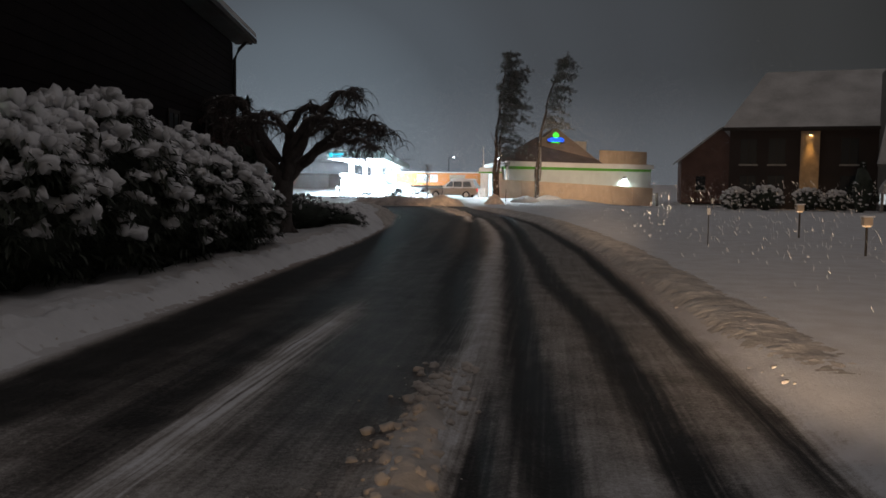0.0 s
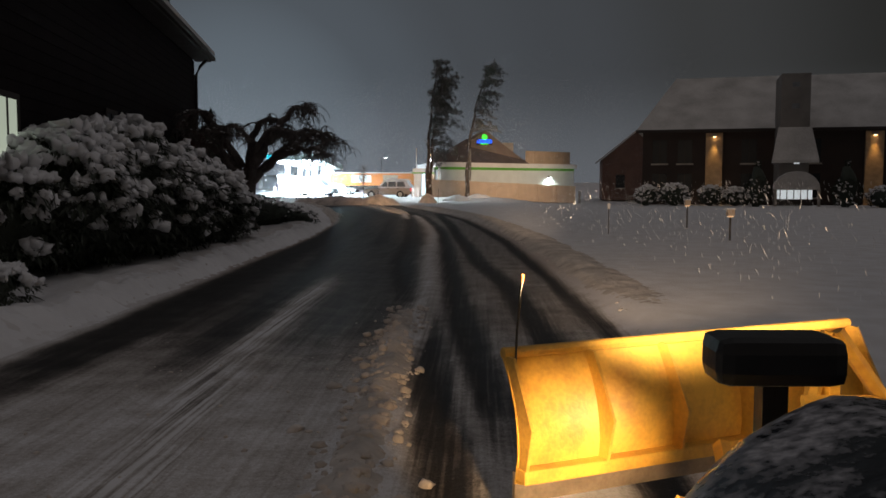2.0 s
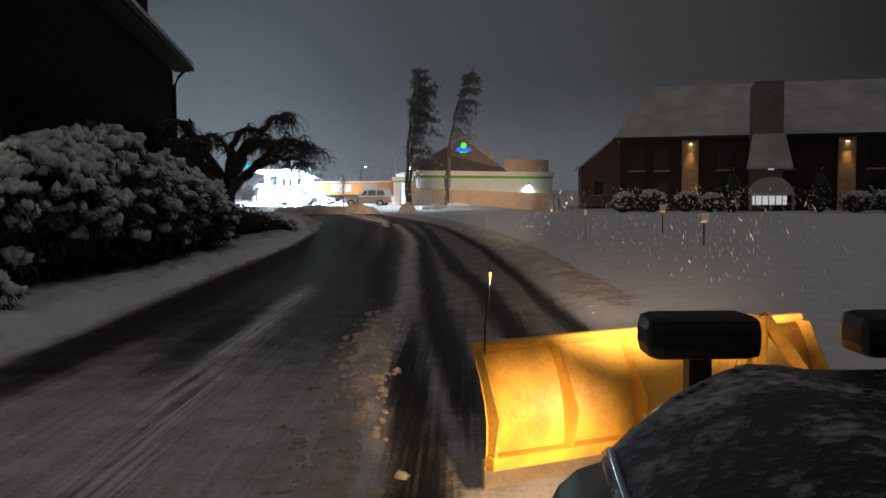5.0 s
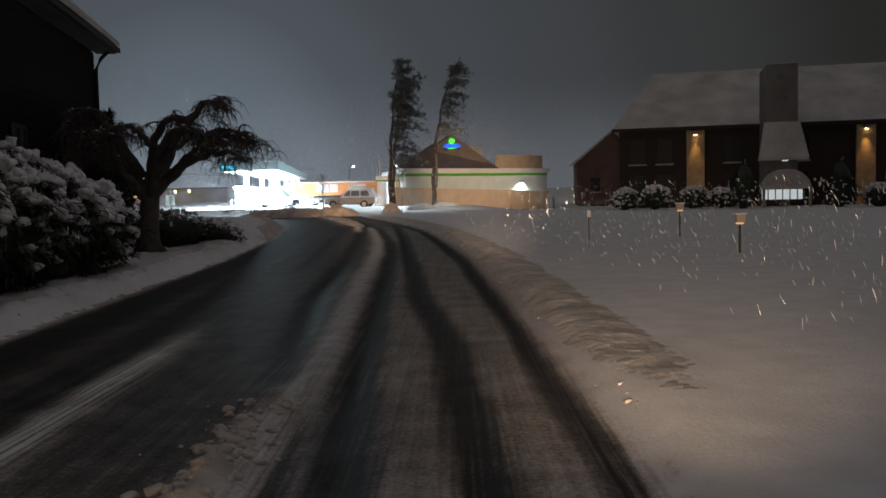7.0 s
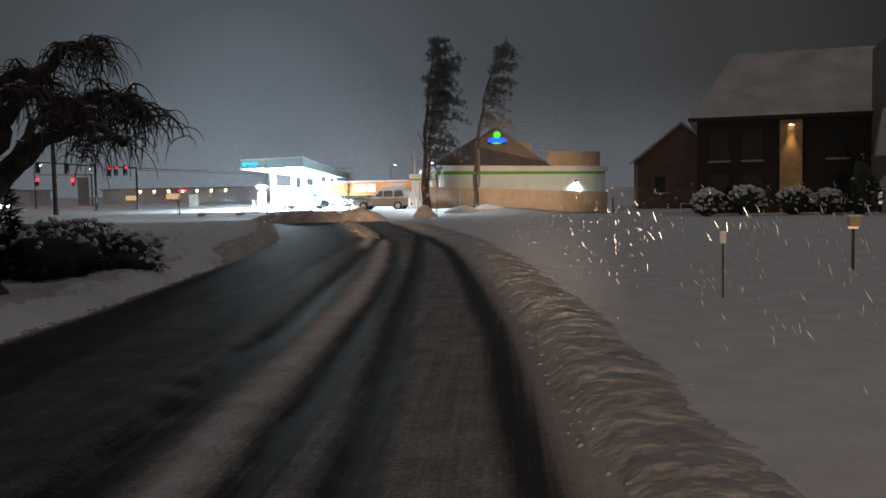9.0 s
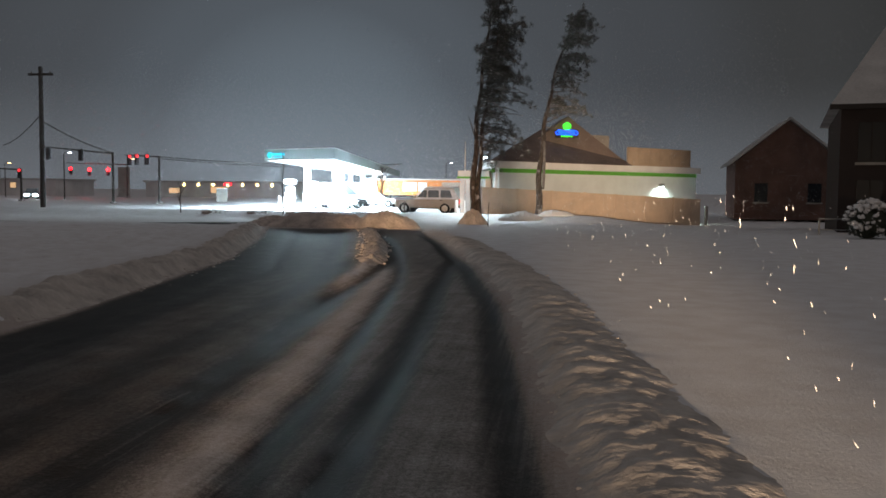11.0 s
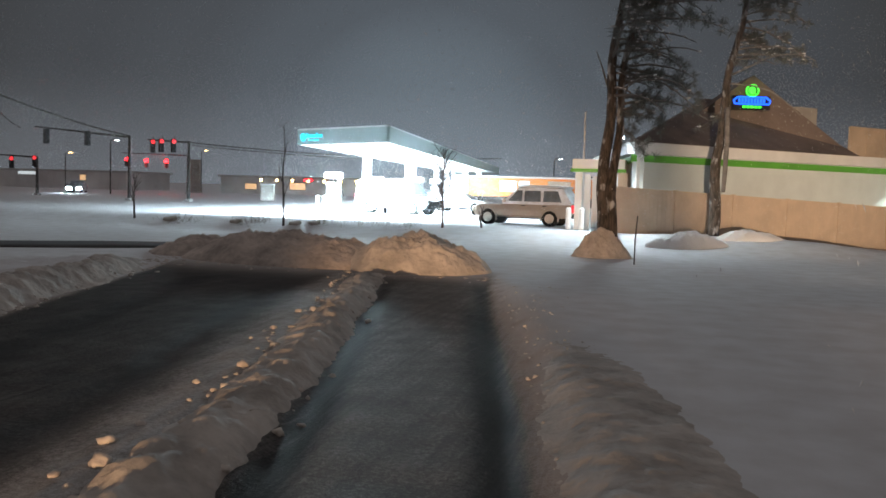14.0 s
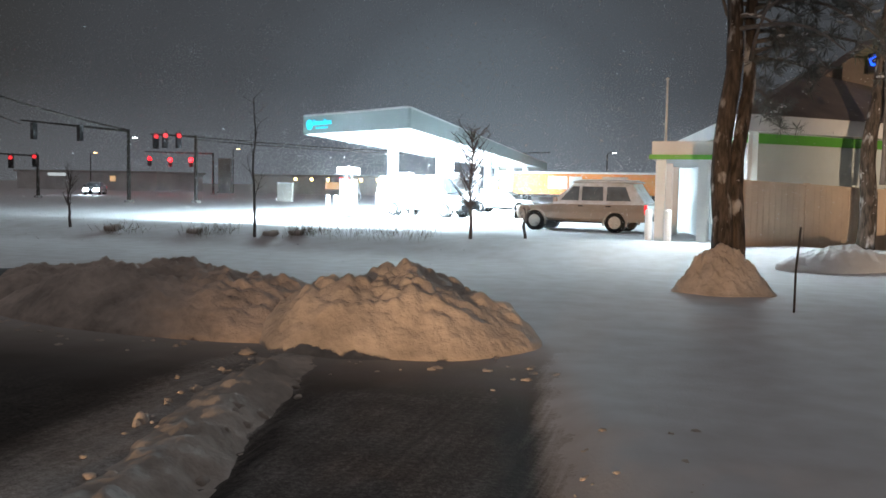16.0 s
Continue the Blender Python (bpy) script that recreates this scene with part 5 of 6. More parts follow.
def weeping_tree(x, y, label):
    rnd = random.Random(5)
    t = thing("weeping_tree", x, y, ground_z(x, y), 0, label, "tree")
    bm = bmesh.new()
    limb(bm, [(0.05, 0, -0.1), (0.0, 0, 0.5), (0.05, 0.0, 1.1), (0.12, 0, 1.6)], 0.36, 0.26, 12)
    for a in range(5):
        q = a * 1.26
        limb(bm, [(0.5 * math.cos(q), 0.5 * math.sin(q), -0.08), (0.22 * math.cos(q), 0.22 * math.sin(q), 0.25), (0.05 * math.cos(q), 0.05 * math.sin(q), 0.8)], 0.12, 0.1, 6)
    part("trunk", bm, M_BARK, t, smooth=True)
    mains = [
        [(0.1, 0, 1.5), (0.6, 0.1, 2.1), (1.2, 0.15, 2.6), (1.9, 0.1, 3.0), (2.5, 0.0, 3.35), (3.0, -0.1, 3.3), (3.25, -0.1, 2.95)],
        [(0.1, 0, 1.5), (0.4, -0.2, 2.3), (0.9, -0.3, 3.0), (1.4, -0.2, 3.7), (1.8, 0.0, 4.2), (2.2, 0.1, 4.3), (2.5, 0.1, 4.05)],
        [(0.0, 0, 1.6), (-0.3, 0.1, 2.3), (-0.7, 0.2, 3.0), (-1.2, 0.2, 3.7), (-1.6, 0.1, 4.15), (-1.9, 0.0, 4.0), (-2.1, 0.0, 3.6)],
        [(0.05, 0, 1.7), (0.1, 0.2, 2.5), (0.2, 0.3, 3.2), (0.5, 0.3, 3.75), (0.9, 0.2, 3.9), (1.2, 0.2, 3.65)],
        [(0.55, 0.1, 2.05), (1.3, -0.4, 2.5), (2.1, -0.7, 2.75), (2.8, -0.8, 2.8), (3.15, -0.8, 2.5)],
        [(-0.3, 0.1, 2.3), (-0.9, -0.1, 2.7), (-1.4, -0.3, 3.05), (-1.8, -0.3, 3.05), (-2.1, -0.3, 2.7)],
        [(0.2, 0, 2.1), (0.6, -0.3, 2.9), (0.9, -0.6, 3.3), (1.4, -0.8, 3.45), (1.9, -0.9, 3.3), (2.2, -0.9, 2.95)],
        [(-0.1, 0.1, 2.2), (-0.5, -0.3, 2.9), (-0.9, -0.6, 3.35), (-1.3, -0.7, 3.4), (-1.6, -0.7, 3.1)],
        [(0.15, 0.1, 2.2), (0.3, -0.1, 3.0), (0.0, -0.4, 3.45), (-0.3, -0.6, 3.6), (-0.6, -0.6, 3.4)],
        [(1.2, 0.15, 2.6), (1.6, 0.4, 3.2), (2.1, 0.6, 3.5), (2.6, 0.6, 3.4), (2.9, 0.6, 3.0)],
        [(0.05, 0, 1.5), (-0.4, -0.4, 2.1), (-0.6, -0.9, 2.8), (-0.4, -1.4, 3.3), (0.0, -1.7, 3.2)],
        [(0.1, 0, 1.6), (0.3, 0.6, 2.3), (0.5, 1.2, 3.0), (0.9, 1.7, 3.4), (1.3, 2.0, 3.15)],
    ]
    limbs, twigs, snow = bmesh.new(), bmesh.new(), Heap()
    for k, pts in enumerate(mains):
        pts = [Vector(p) for p in pts]
        fine = []
        for a, b in zip(pts, pts[1:]):
            for j in range(4):
                fine.append(a.lerp(b, j / 4) + Vector((rnd.gauss(0, 0.035), rnd.gauss(0, 0.035), rnd.gauss(0, 0.03))))
        fine.append(pts[-1])
        limb(limbs, fine, 0.19 if k < 4 else 0.13, 0.05, 8)
        for i, p in enumerate(fine):
            f = i / len(fine)
            if f > 0.3:
                if rnd.random() < 0.9 and f < 0.8:
                    s = 0.06 * (1.25 - f)
                    snow.blob(p + Vector((0, 0, 0.13 * (1.15 - f))), s * 1.9, s * 1.5, s * 0.6, 0.4, False, rnd.uniform(0, 3))
                for j in range((2 if i % 2 else 1) if f > 0.6 else (1 if f > 0.45 and i % 3 == 0 else 0)):
                    d = Vector((rnd.gauss(0.1, 1), rnd.gauss(0, 1), rnd.uniform(0.1, 0.6)))
                    L = rnd.uniform(0.4, 0.85)
                    br = bend(p, d, L, 6, 0.16, 0.9, rnd)
                    limb(twigs, br, 0.03, 0.012, 4)
                    for q in br[1:]:
                        if rnd.random() < 0.06:
                            snow.blob(q + Vector((0, 0, 0.025)), rnd.uniform(0.03, 0.06), rnd.uniform(0.03, 0.06), 0.025, 0.4, False, rnd.uniform(0, 3))
                    for q in br[1:]:
                        for w in range(2):
                            dd = Vector((rnd.gauss(0, 0.7), rnd.gauss(0, 0.7), rnd.uniform(-0.5, 0.2)))
                            limb(twigs, bend(q, dd, rnd.uniform(0.3, 0.8), 5, 0.08, 1.3, rnd), 0.012, 0.006, 3)
    t.matrix_basis = t.matrix_basis @ Matrix.Diagonal((0.92, 0.92, 0.94, 1.0))
    part("limb_frame", limbs, M_BARK, t, smooth=True)
    part("twig_spray", twigs, M_BARK, t, "thin drooping bare twigs")
    tagged(snow.make("branch_snow", M_SNOW, t), "snow lying along the limbs", kind="stuff")
    return t


weeping_tree(-5.6, 27.9, "bare weeping ornamental tree with snow along twisted limbs")


def pine(x, y, height, lean, r, label, low, seedv, second=None, bias=0.6):
    rnd = random.Random(seedv)
    z0 = ground_z(x, y)
    t = thing("pine_tree", x, y, z0, 0, label, "tree", "tall pines")
    stems = [((0, 0), lean, height, r)]
    if second:
        stems.append(second)
    tr, br, nd, sn = bmesh.new(), bmesh.new(), Heap(), Heap()
    for (bx0, by0), ln, h, rr in stems:
        line = []
        for i in range(19):
            f = i / 18
            line.append(Vector((bx0 + ln[0] * f ** 2.4 + 0.06 * math.sin(i * 1.3), by0 + ln[1] * f + 0.05 * math.cos(i), -0.15 + h * f)))
        seg, rings = 16, []
        for i in range(91):
            f = i / 90
            j = min(17, int(f * 18)); c = line[j].lerp(line[j + 1], f * 18 - j)
            r_ = rr * ((1 - 0.82 * f ** 1.1) + 0.3 * math.exp(-f * 40))
            ring_ = []
            for q in range(seg):
                a = 2 * math.pi * q / seg
                e_ = 1 + 0.16 * noise.noise(Vector((math.cos(a) * 2.2, math.sin(a) * 2.2, c.z * 1.1 + seedv))) + 0.13 * noise.noise(Vector((math.cos(a) * 5, math.sin(a) * 5, c.z * 3.0 + seedv)))
                ring_.append(tr.verts.new(c + Vector((math.cos(a), math.sin(a), 0)) * r_ * e_))
            rings.append(ring_)
        for r0_, r1_ in zip(rings, rings[1:]):
            for q in range(seg):
                tr.faces.new((r0_[q], r0_[(q + 1) % seg], r1_[(q + 1) % seg], r1_[q]))
        nb = 46
        for b in range(nb):
            f = low + (0.985 - low) * (b / nb) ** 0.85
            p = line[0].lerp(line[-1], 0)
            i = min(17, int(f * 18)); p = line[i].lerp(line[i + 1], f * 18 - i)
            a = rnd.uniform(0, 2 * math.pi)
            d = Vector((math.cos(a) + bias, math.sin(a) * 0.8, rnd.uniform(-0.15, 0.35) + (0.5 if f > 0.9 else 0)))
            bare = rnd.random() < (0.55 if f < low + 0.35 else 0.12)
            L = rnd.uniform(0.7, 2.6) * (1.1 - 0.55 * max(0, f - 0.6) / 0.4)
            pts = bend(p, d, L, 6, 0.10, 0.25, rnd)
            limb(br, pts, 0.05 * (1.3 - f), 0.012, 5)
            for q in pts[1:]:
                if rnd.random() < 0.4:
                    sn.blob(q + Vector((0, 0, 0.02)), rnd.uniform(0.05, 0.11), rnd.uniform(0.03, 0.06), 0.022, 0.4, False, rnd.uniform(0, 3))
            if bare:
                continue
            for q in pts[2:]:
                for w in range(4):
                    c = q + Vector((rnd.gauss(0, 0.2), rnd.gauss(0, 0.2), rnd.gauss(0, 0.12)))
                    limb(br, [q, c], 0.012, 0.006, 3)
                    for j in range(32):
                        dd = Vector((rnd.gauss(0.35, 1), rnd.gauss(0, 1), rnd.gauss(0.15, 0.8)))
                        nd.leaf(c, dd, (0.1, 0.2, 1), rnd.uniform(0.14, 0.30), 0.018)
                    if rnd.random() < 0.25:
                        sn.blob(c + Vector((0, 0, 0.05)), 0.08, 0.07, 0.025, 0.4, False)
    part("trunk", tr, M_BARK_SNOW, t, "rough bark plastered with wind-blown snow", smooth=True)
    part("branch_frame", br, M_BARK_HAZED, t)
    nd.make("needles", M_NEEDLE, t, "sparse dark needle tufts", False)
    tagged(sn.make("branch_snow", M_SNOW, t), "thin snow on the branches", kind="stuff")
    return t


pine(-2.08, 72.9, 12.0, (0.9, 0.6), 0.185, "tall twin-stemmed pine with sparse windswept crown", 0.34, 21, ((0.24, 0.10), (1.1, 0.6), 10.9, 0.145), 0.95)
pine(1.2, 80.0, 12.1, (2.0, 0.5), 0.2, "tall leaning pine with bare snowy limbs", 0.45, 22, None, 1.1)
stub = thing("snapped_limb", 0, 0, 0, 0, "snapped snow-dusted limb hanging against the leaning pine", "branch")
bm = bmesh.new(); limb(bm, [(1.5, 79.85, 4.8), (1.52, 79.75, 3.6), (1.5, 79.7, 2.5), (1.47, 79.7, 1.9)], 0.1, 0.07, 8); part("wood", bm, M_BARK_HAZED, stub, smooth=True)


def snowy_bush(x, y, lobes, n, label, size, seedv, name="snowy_shrub", group="snowy shrubs", leafmat=M_LEAF, leafy=7, top=0.35, cap=False):
    """Evergreen shrub under heavy wet snow: leaves hang in the gaps between thick pads."""
    rnd = random.Random(seedv)
    t = thing(name, x, y, ground_z(x, y) - 0.02, 0, label, "shrub", group)
    core, leaves, snow = Heap(), Heap(), Heap()
    for cx, cy, rx, ry, h in lobes:
        core.blob((cx, cy, h * 0.44), rx * 0.78, ry * 0.78, h * 0.46, 0.25)
        if cap:
            for q in range(7):
                snow.blob((cx + rnd.gauss(0, rx * 0.3), cy + rnd.gauss(0, ry * 0.3), h * rnd.uniform(0.80, 0.93)), rx * rnd.uniform(0.4, 0.6), ry * rnd.uniform(0.4, 0.6), h * rnd.uniform(0.10, 0.16), 0.4)
        stem = bmesh.new(); limb(stem, [(cx, cy, -0.05), (cx + 0.1, cy, h * 0.5)], 0.05, 0.03, 5); part("stem", stem, M_BARK, t)
    tot = sum(l[3] * l[4] for l in lobes)
    for cx, cy, rx, ry, h in lobes:
        for k in range(int(n * ry * h / tot)):
            a, e = rnd.uniform(0, 2 * math.pi), math.asin(rnd.uniform(-0.75, 1))
            j = rnd.uniform(0.84, 1.07)
            nx_, ny_, nz_ = math.cos(e) * math.cos(a), math.cos(e) * math.sin(a), math.sin(e)
            p = Vector((cx + rx * nx_ * j, cy + ry * ny_ * j, h * (0.5 + 0.5 * nz_ * j)))
            if p.z < 0.05:
                continue
            s = size * rnd.uniform(0.55, 1.25)
            for q in range(leafy):
                dd = Vector((nx_ * 0.8 + rnd.gauss(0, 0.5), ny_ * 0.8 + rnd.gauss(0, 0.5), rnd.uniform(-1.3, -0.1)))
                leaves.leaf(p + Vector((rnd.gauss(0, s * 0.5), rnd.gauss(0, s * 0.5), -s * 0.2)), dd, (0.2, 0.1, 1), s * rnd.uniform(0.8, 1.5), s * 0.34)
            if nz_ > -0.6 and rnd.random() < top * (0.7 if nz_ < -0.15 else 1.0) + 0.5 * max(0, nz_ + 0.2):
                for q in range(3):
                    o = Vector((nx_ * s * 0.12 + rnd.gauss(0, s * 0.3), ny_ * s * 0.12 + rnd.gauss(0, s * 0.3), rnd.gauss(0.28, 0.15) * s))
                    snow.blob(p + o, s * rnd.uniform(0.35, 0.75), s * rnd.uniform(0.35, 0.75), s * rnd.uniform(0.32, 0.66), 0.55, True, rnd.uniform(0, 3))
    core.make("core_foliage", leafmat, t)
    leaves.make("foliage", leafmat, t, "dark drooping evergreen leaves", False)
    tagged(snow.make("snow_cover", M_SNOW, t), "thick pads of wet snow", kind="stuff")
    return t


snowy_bush(-4.9, 17.5, [(-0.25, -3.3, 1.25, 1.5, 2.4), (0.0, -1.7, 1.35, 1.6, 2.65), (0.0, 0.3, 1.4, 1.6, 2.4), (-0.1, 2.2, 1.45, 1.5, 2.15), (-0.1, 3.8, 1.3, 1.3, 1.75), (-0.7, -4.6, 1.1, 1.2, 1.9)],
           3300, "large rhododendron buried under clumps of heavy snow", 0.18, 31, "rhododendron", leafy=9, top=0.22)
snowy_bush(-5.9, 20.5, [(0, 0, 1.0, 1.6, 2.3), (-0.3, 2.4, 0.9, 1.3, 1.9)], 260, "rhododendron against the house under clumped snow", 0.24, 32, "rhododendron")
snowy_bush(-4.3, 9.6, [(0, 0, 0.9, 0.8, 0.5), (-0.9, -0.4, 0.8, 0.8, 0.5)], 320, "low clipped shrub under a flat snow cap", 0.12, 33, top=0.5, cap=True)
snowy_bush(-5.7, 30.6, [(0, 0, 1.2, 1.0, 0.95), (1.2, 0.6, 0.7, 0.7, 0.55), (-1.0, 0.6, 1.0, 1.0, 1.1)], 620, "low dark shrub with little snow below the weeping tree", 0.085, 34, leafmat=M_SHRUB, leafy=6, top=-0.12)
snowy_bush(-7.0, 33.6, [(0, 0, 1.3, 1.2, 1.05), (1.1, 0.8, 0.9, 0.9, 0.7)], 620, "low dark shrub half covered by drifted snow", 0.085, 35, leafmat=M_SHRUB, leafy=6, top=-0.05)
snow_pile(-5.6, 35.0, 1.6, 1.2, 0.72, "smooth drift of snow beside a shrub", False, 20, 30.0)


def conifer(x, y, h, r, label, seedv, n=900):
    rnd = random.Random(seedv)
    t = thing("columnar_evergreen", x, y, ground_z(x, y), 0, label, "shrub", "columnar evergreens")
    leaves, snow, core = Heap(), Heap(), Heap()
    core.blob((0, 0, h * 0.45), r * 0.7, r * 0.7, h * 0.46, 0.2)
    for k in range(n):
        z = h * rnd.uniform(0.02, 1) ** 0.9
        rr = r * (math.sin(min(1, (z / h) * 1.15 + 0.18) * math.pi) ** 0.7 if z < h * 0.98 else 0.05)
        a = rnd.uniform(0, 6.283)
        p = Vector((rr * math.cos(a), rr * math.sin(a), z))
        for j in range(5):
            leaves.leaf(p, (math.cos(a) + rnd.gauss(0, 0.5), math.sin(a) + rnd.gauss(0, 0.5), rnd.uniform(-0.3, 1)), (0.1, 0.3, 1), rnd.uniform(0.12, 0.28), 0.06)
        if rnd.random() < 0.10:
            snow.blob(p, 0.11, 0.11, 0.06, 0.4, False)
    core.make("core_foliage", M_SHRUB, t); leaves.make("leaves", M_SHRUB, t, "", False); tagged(snow.make("snow_cover", M_SNOW, t), "dusting of snow on the foliage", kind="stuff")
    bm = bmesh.new(); limb(bm, [(0, 0, -0.1), (0, 0, h * 0.5)], 0.07, 0.04, 6); part("trunk", bm, M_BARK, t)
    return t


conifer(-7.6, 30.6, 4.0, 0.95, "dark evergreen at the corner of the house", 41)
conifer(-8.1, 28.6, 3.2, 0.9, "dark evergreen against the house wall", 42)
conifer(20.9, 58.6, 3.0, 0.8, "snow-dusted evergreen beside the hall entrance", 43, 500)
conifer(26.4, 57.6, 3.0, 0.85, "snow-dusted evergreen beside the hall entrance", 44, 500)
k = 0
for x, y, w, h in ((14.0, 61.0, 0.85, 1.4), (16.0, 61.0, 0.98, 1.55), (18.5, 61.0, 0.98, 1.45), (20.05, 60.6, 0.85, 1.3), (28.4, 56.6, 1.1, 1.4), (30.6, 56.4, 1.2, 1.6), (33.4, 56.0, 1.2, 1.5)):
    k += 1
    snowy_bush(x, y, [(0, 0, w, w * 0.85, h)], 420, "rounded clipped shrub capped with snow before the hall", 0.105, 50 + k, "clipped_shrub", "shrubs before the hall", M_SHRUB, 5, 0.16)


def sapling(x, y, h, n, label, seedv, spread=0.5):
    rnd = random.Random(seedv)
    t = thing("young_tree", x, y, ground_z(x, y), 0, label, "tree", "young trees on the verge")
    bm, tw = bmesh.new(), bmesh.new()
    line = [Vector((0.03 * math.sin(i), 0.03 * math.cos(i * 1.7), -0.1 + h * i / 10)) for i in range(11)]
    tube(bm, line, [0.05 - 0.04 * i / 10 for i in range(11)], 7)
    for k in range(n):
        f = 0.28 + 0.66 * k / n
        i = min(9, int(f * 10)); p = line[i].lerp(line[i + 1], f * 10 - i)
        a = rnd.uniform(0, 6.28)
        b = bend(p, (math.cos(a) * spread, math.sin(a) * spread, 1.0), h * rnd.uniform(0.18, 0.34) * (1.2 - f * 0.6), 5, 0.08, -0.1, rnd)
        limb(tw, b, 0.018, 0.006, 4)
        for q in b[2:]:
            a = rnd.uniform(0, 6.28)
            limb(tw, bend(q, (math.cos(a), math.sin(a), 0.8), h * 0.1, 3, 0.1, 0, rnd), 0.008, 0.004, 3)
    part("stem", bm, M_BARK, t, smooth=True); part("twig_spray", tw, M_BARK, t)
    return t


sapling(-8.26, 78.8, 2.9, 40, "young bare street tree with upright branches", 61, 0.85)
sapling(-14.4, 78.5, 3.9, 5, "thin bare young tree like a whip", 62, 0.25)
sapling(-21.5, 79.5, 1.9, 14, "small bare young tree on the verge", 63, 0.5)
sapling(-7.0, 79.6, 0.9, 8, "tiny bare sapling on the verge", 64, 0.5)
rnd_g = random.Random(70)
grass = Heap()
for cx, w in ((-16.2, 0.8), (-15.6, 0.6), (-13.2, 0.5), (-12.0, 0.9), (-11.2, 0.9), (-10.4, 0.6), (-12.7, 0.4), (-19.0, 1.0), (-9.6, 0.5)):
    for j in range(70):
        x, y = cx + rnd_g.gauss(0, w * 0.4), 78.9 + rnd_g.gauss(0, 0.3)
        grass.leaf((x, y, ground_z(x, y) - 0.02), (rnd_g.gauss(0, 0.45), rnd_g.gauss(0, 0.45), 1), (1, 0.2, 0.1), rnd_g.uniform(0.18, 0.5), 0.02)
tagged(grass.make("dry_grass", M_GRASS, None, smooth=False), "tufts of dry grass poking through the snow", "grass", kind="stuff")
for x, y, s in ((-14.0, 78.8, 0.3), (-13.3, 79.0, 0.28), (-16.6, 79.0, 0.3), (-19.6, 79.2, 0.35)):
    rock = Heap(); rock.blob((0, 0, s * 0.15), s * 0.9, s * 0.6, s * 0.33, 0.5)
    rb = tagged(rock.make("boulder", M_SNOW_DIRTY), "low boulder dusted with snow on the verge", "rock", "boulders")
    rb.matrix_basis = pose(x, y, ground_z(x, y))

# marker stakes and a lit lantern on the lawn
for x, y, z, h in ((9.6, 31.0, 0.0, 0.92), (9.2, 24.3, 0.0, 0.80)):
    st = thing("path_lantern", x, y, ground_z(x, y) + z, 0, "small snow-capped lantern on a dark stake in the lawn", "lantern", "path lanterns")
    bm = bmesh.new(); tube(bm, [(0, 0, -0.1), (0, 0, h)], 0.028, 7); part("rod", bm, M_POLE_DARK, st)
    part("shade", one_box(-0.10, 0.10, -0.10, 0.10, h - 0.10, h + 0.08, 0.015), M_FENCE, st, "pale tan lantern box")
    part("lamp", one_box(-0.07, 0.07, -0.07, 0.07, h - 0.14, h - 0.10), G_WARM_DIM, st, "warm lamp under the box")
    part("cap", one_box(-0.13, 0.13, -0.13, 0.13, h + 0.08, h + 0.12, 0.015), M_SNOW, st, "thin cap of snow")
st = thing("marker_stake", -1.05, 70.2, ground_z(-1.05, 70.2), 0, "slim bent marker stake near the pine", "stake", "marker stakes")
bm = bmesh.new(); tube(bm, [(0, 0, -0.1), (0.0, 0, 0.6), (0.04, 0, 1.2)], 0.016, 7); part("rod", bm, M_POLE_DARK, st)
st = thing("marker_stake", 6.2, 27.06, ground_z(6.2, 27.06), 0, "slim marker stake with a pale reflective cap", "stake", "marker stakes")
bm = bmesh.new(); tube(bm, [(0, 0, -0.1), (0, 0, 0.82)], 0.014, 7); part("rod", bm, M_POLE_DARK, st)
part("cap", one_box(-0.045, 0.045, -0.03, 0.03, 0.80, 0.98, 0.012), M_TRIM_WHITE, st, "pale reflective cap")
for x, y in ((20.1, 65.3),):
    gl = thing("ground_floodlight", x, y, ground_z(x, y), -14, "small warm floodlight in the snow before the hall", "floodlight", "ground floodlights")
    part("base", one_box(-0.12, 0.12, -0.12, 0.12, -0.02, 0.06, 0.01), M_BLACK, gl)
    part("housing", one_box(-0.2, 0.2, -0.1, 0.12, 0.06, 0.3, 0.03), M_BLACK, gl)
    part("lens", one_box(-0.17, 0.17, 0.12, 0.13, 0.09, 0.27), G_WARM_DIM, gl)
    lamp("ground_flood_light", "SPOT", look((x, y + 0.25, 0.25), (x + 0.3, y + 3.0, 0.8)), 10, (1.0, 0.66, 0.34), 0.1, 120, 0.8)

# ---- vehicles ----
def loft(bm, rings, cap=True):
    rr = [[bm.verts.new(Vector(p)) for p in r] for r in rings]
    k = len(rr[0])
    for a, b in zip(rr, rr[1:]):
        for i in range(k):
            bm.faces.new((a[i], a[(i + 1) % k], b[(i + 1) % k], b[i]))
    if cap:
        bm.faces.new(rr[0]); bm.faces.new(rr[-1])
    return bm


def hull(x, zb, zt, w, top_in=0.06, r=0.12):
    """A rounded body section across the car at x."""
    wt = w - top_in
    return [(x, -w + 0.05, zb), (x, w - 0.05, zb), (x, w, zb + r), (x, w, (zb + zt) / 2), (x, wt, zt - r * 0.6), (x, wt - r, zt), (x, -wt + r, zt), (x, -wt, zt - r * 0.6), (x, -w, (zb + zt) / 2), (x, -w, zb + r)]


def cabin_ring(x, belt, zt, g):
    """A glasshouse section with straight sides that lean in to the roof."""
    k = min(1.0, (zt - belt) / 0.6)
    wt = g - 0.13 * k
    return [(x, -g, belt - 0.1), (x, g, belt - 0.1), (x, g, belt), (x, wt, zt - 0.06 * k), (x, wt - 0.1, zt), (x, -wt + 0.1, zt), (x, -wt, zt - 0.06 * k), (x, -g, belt)]


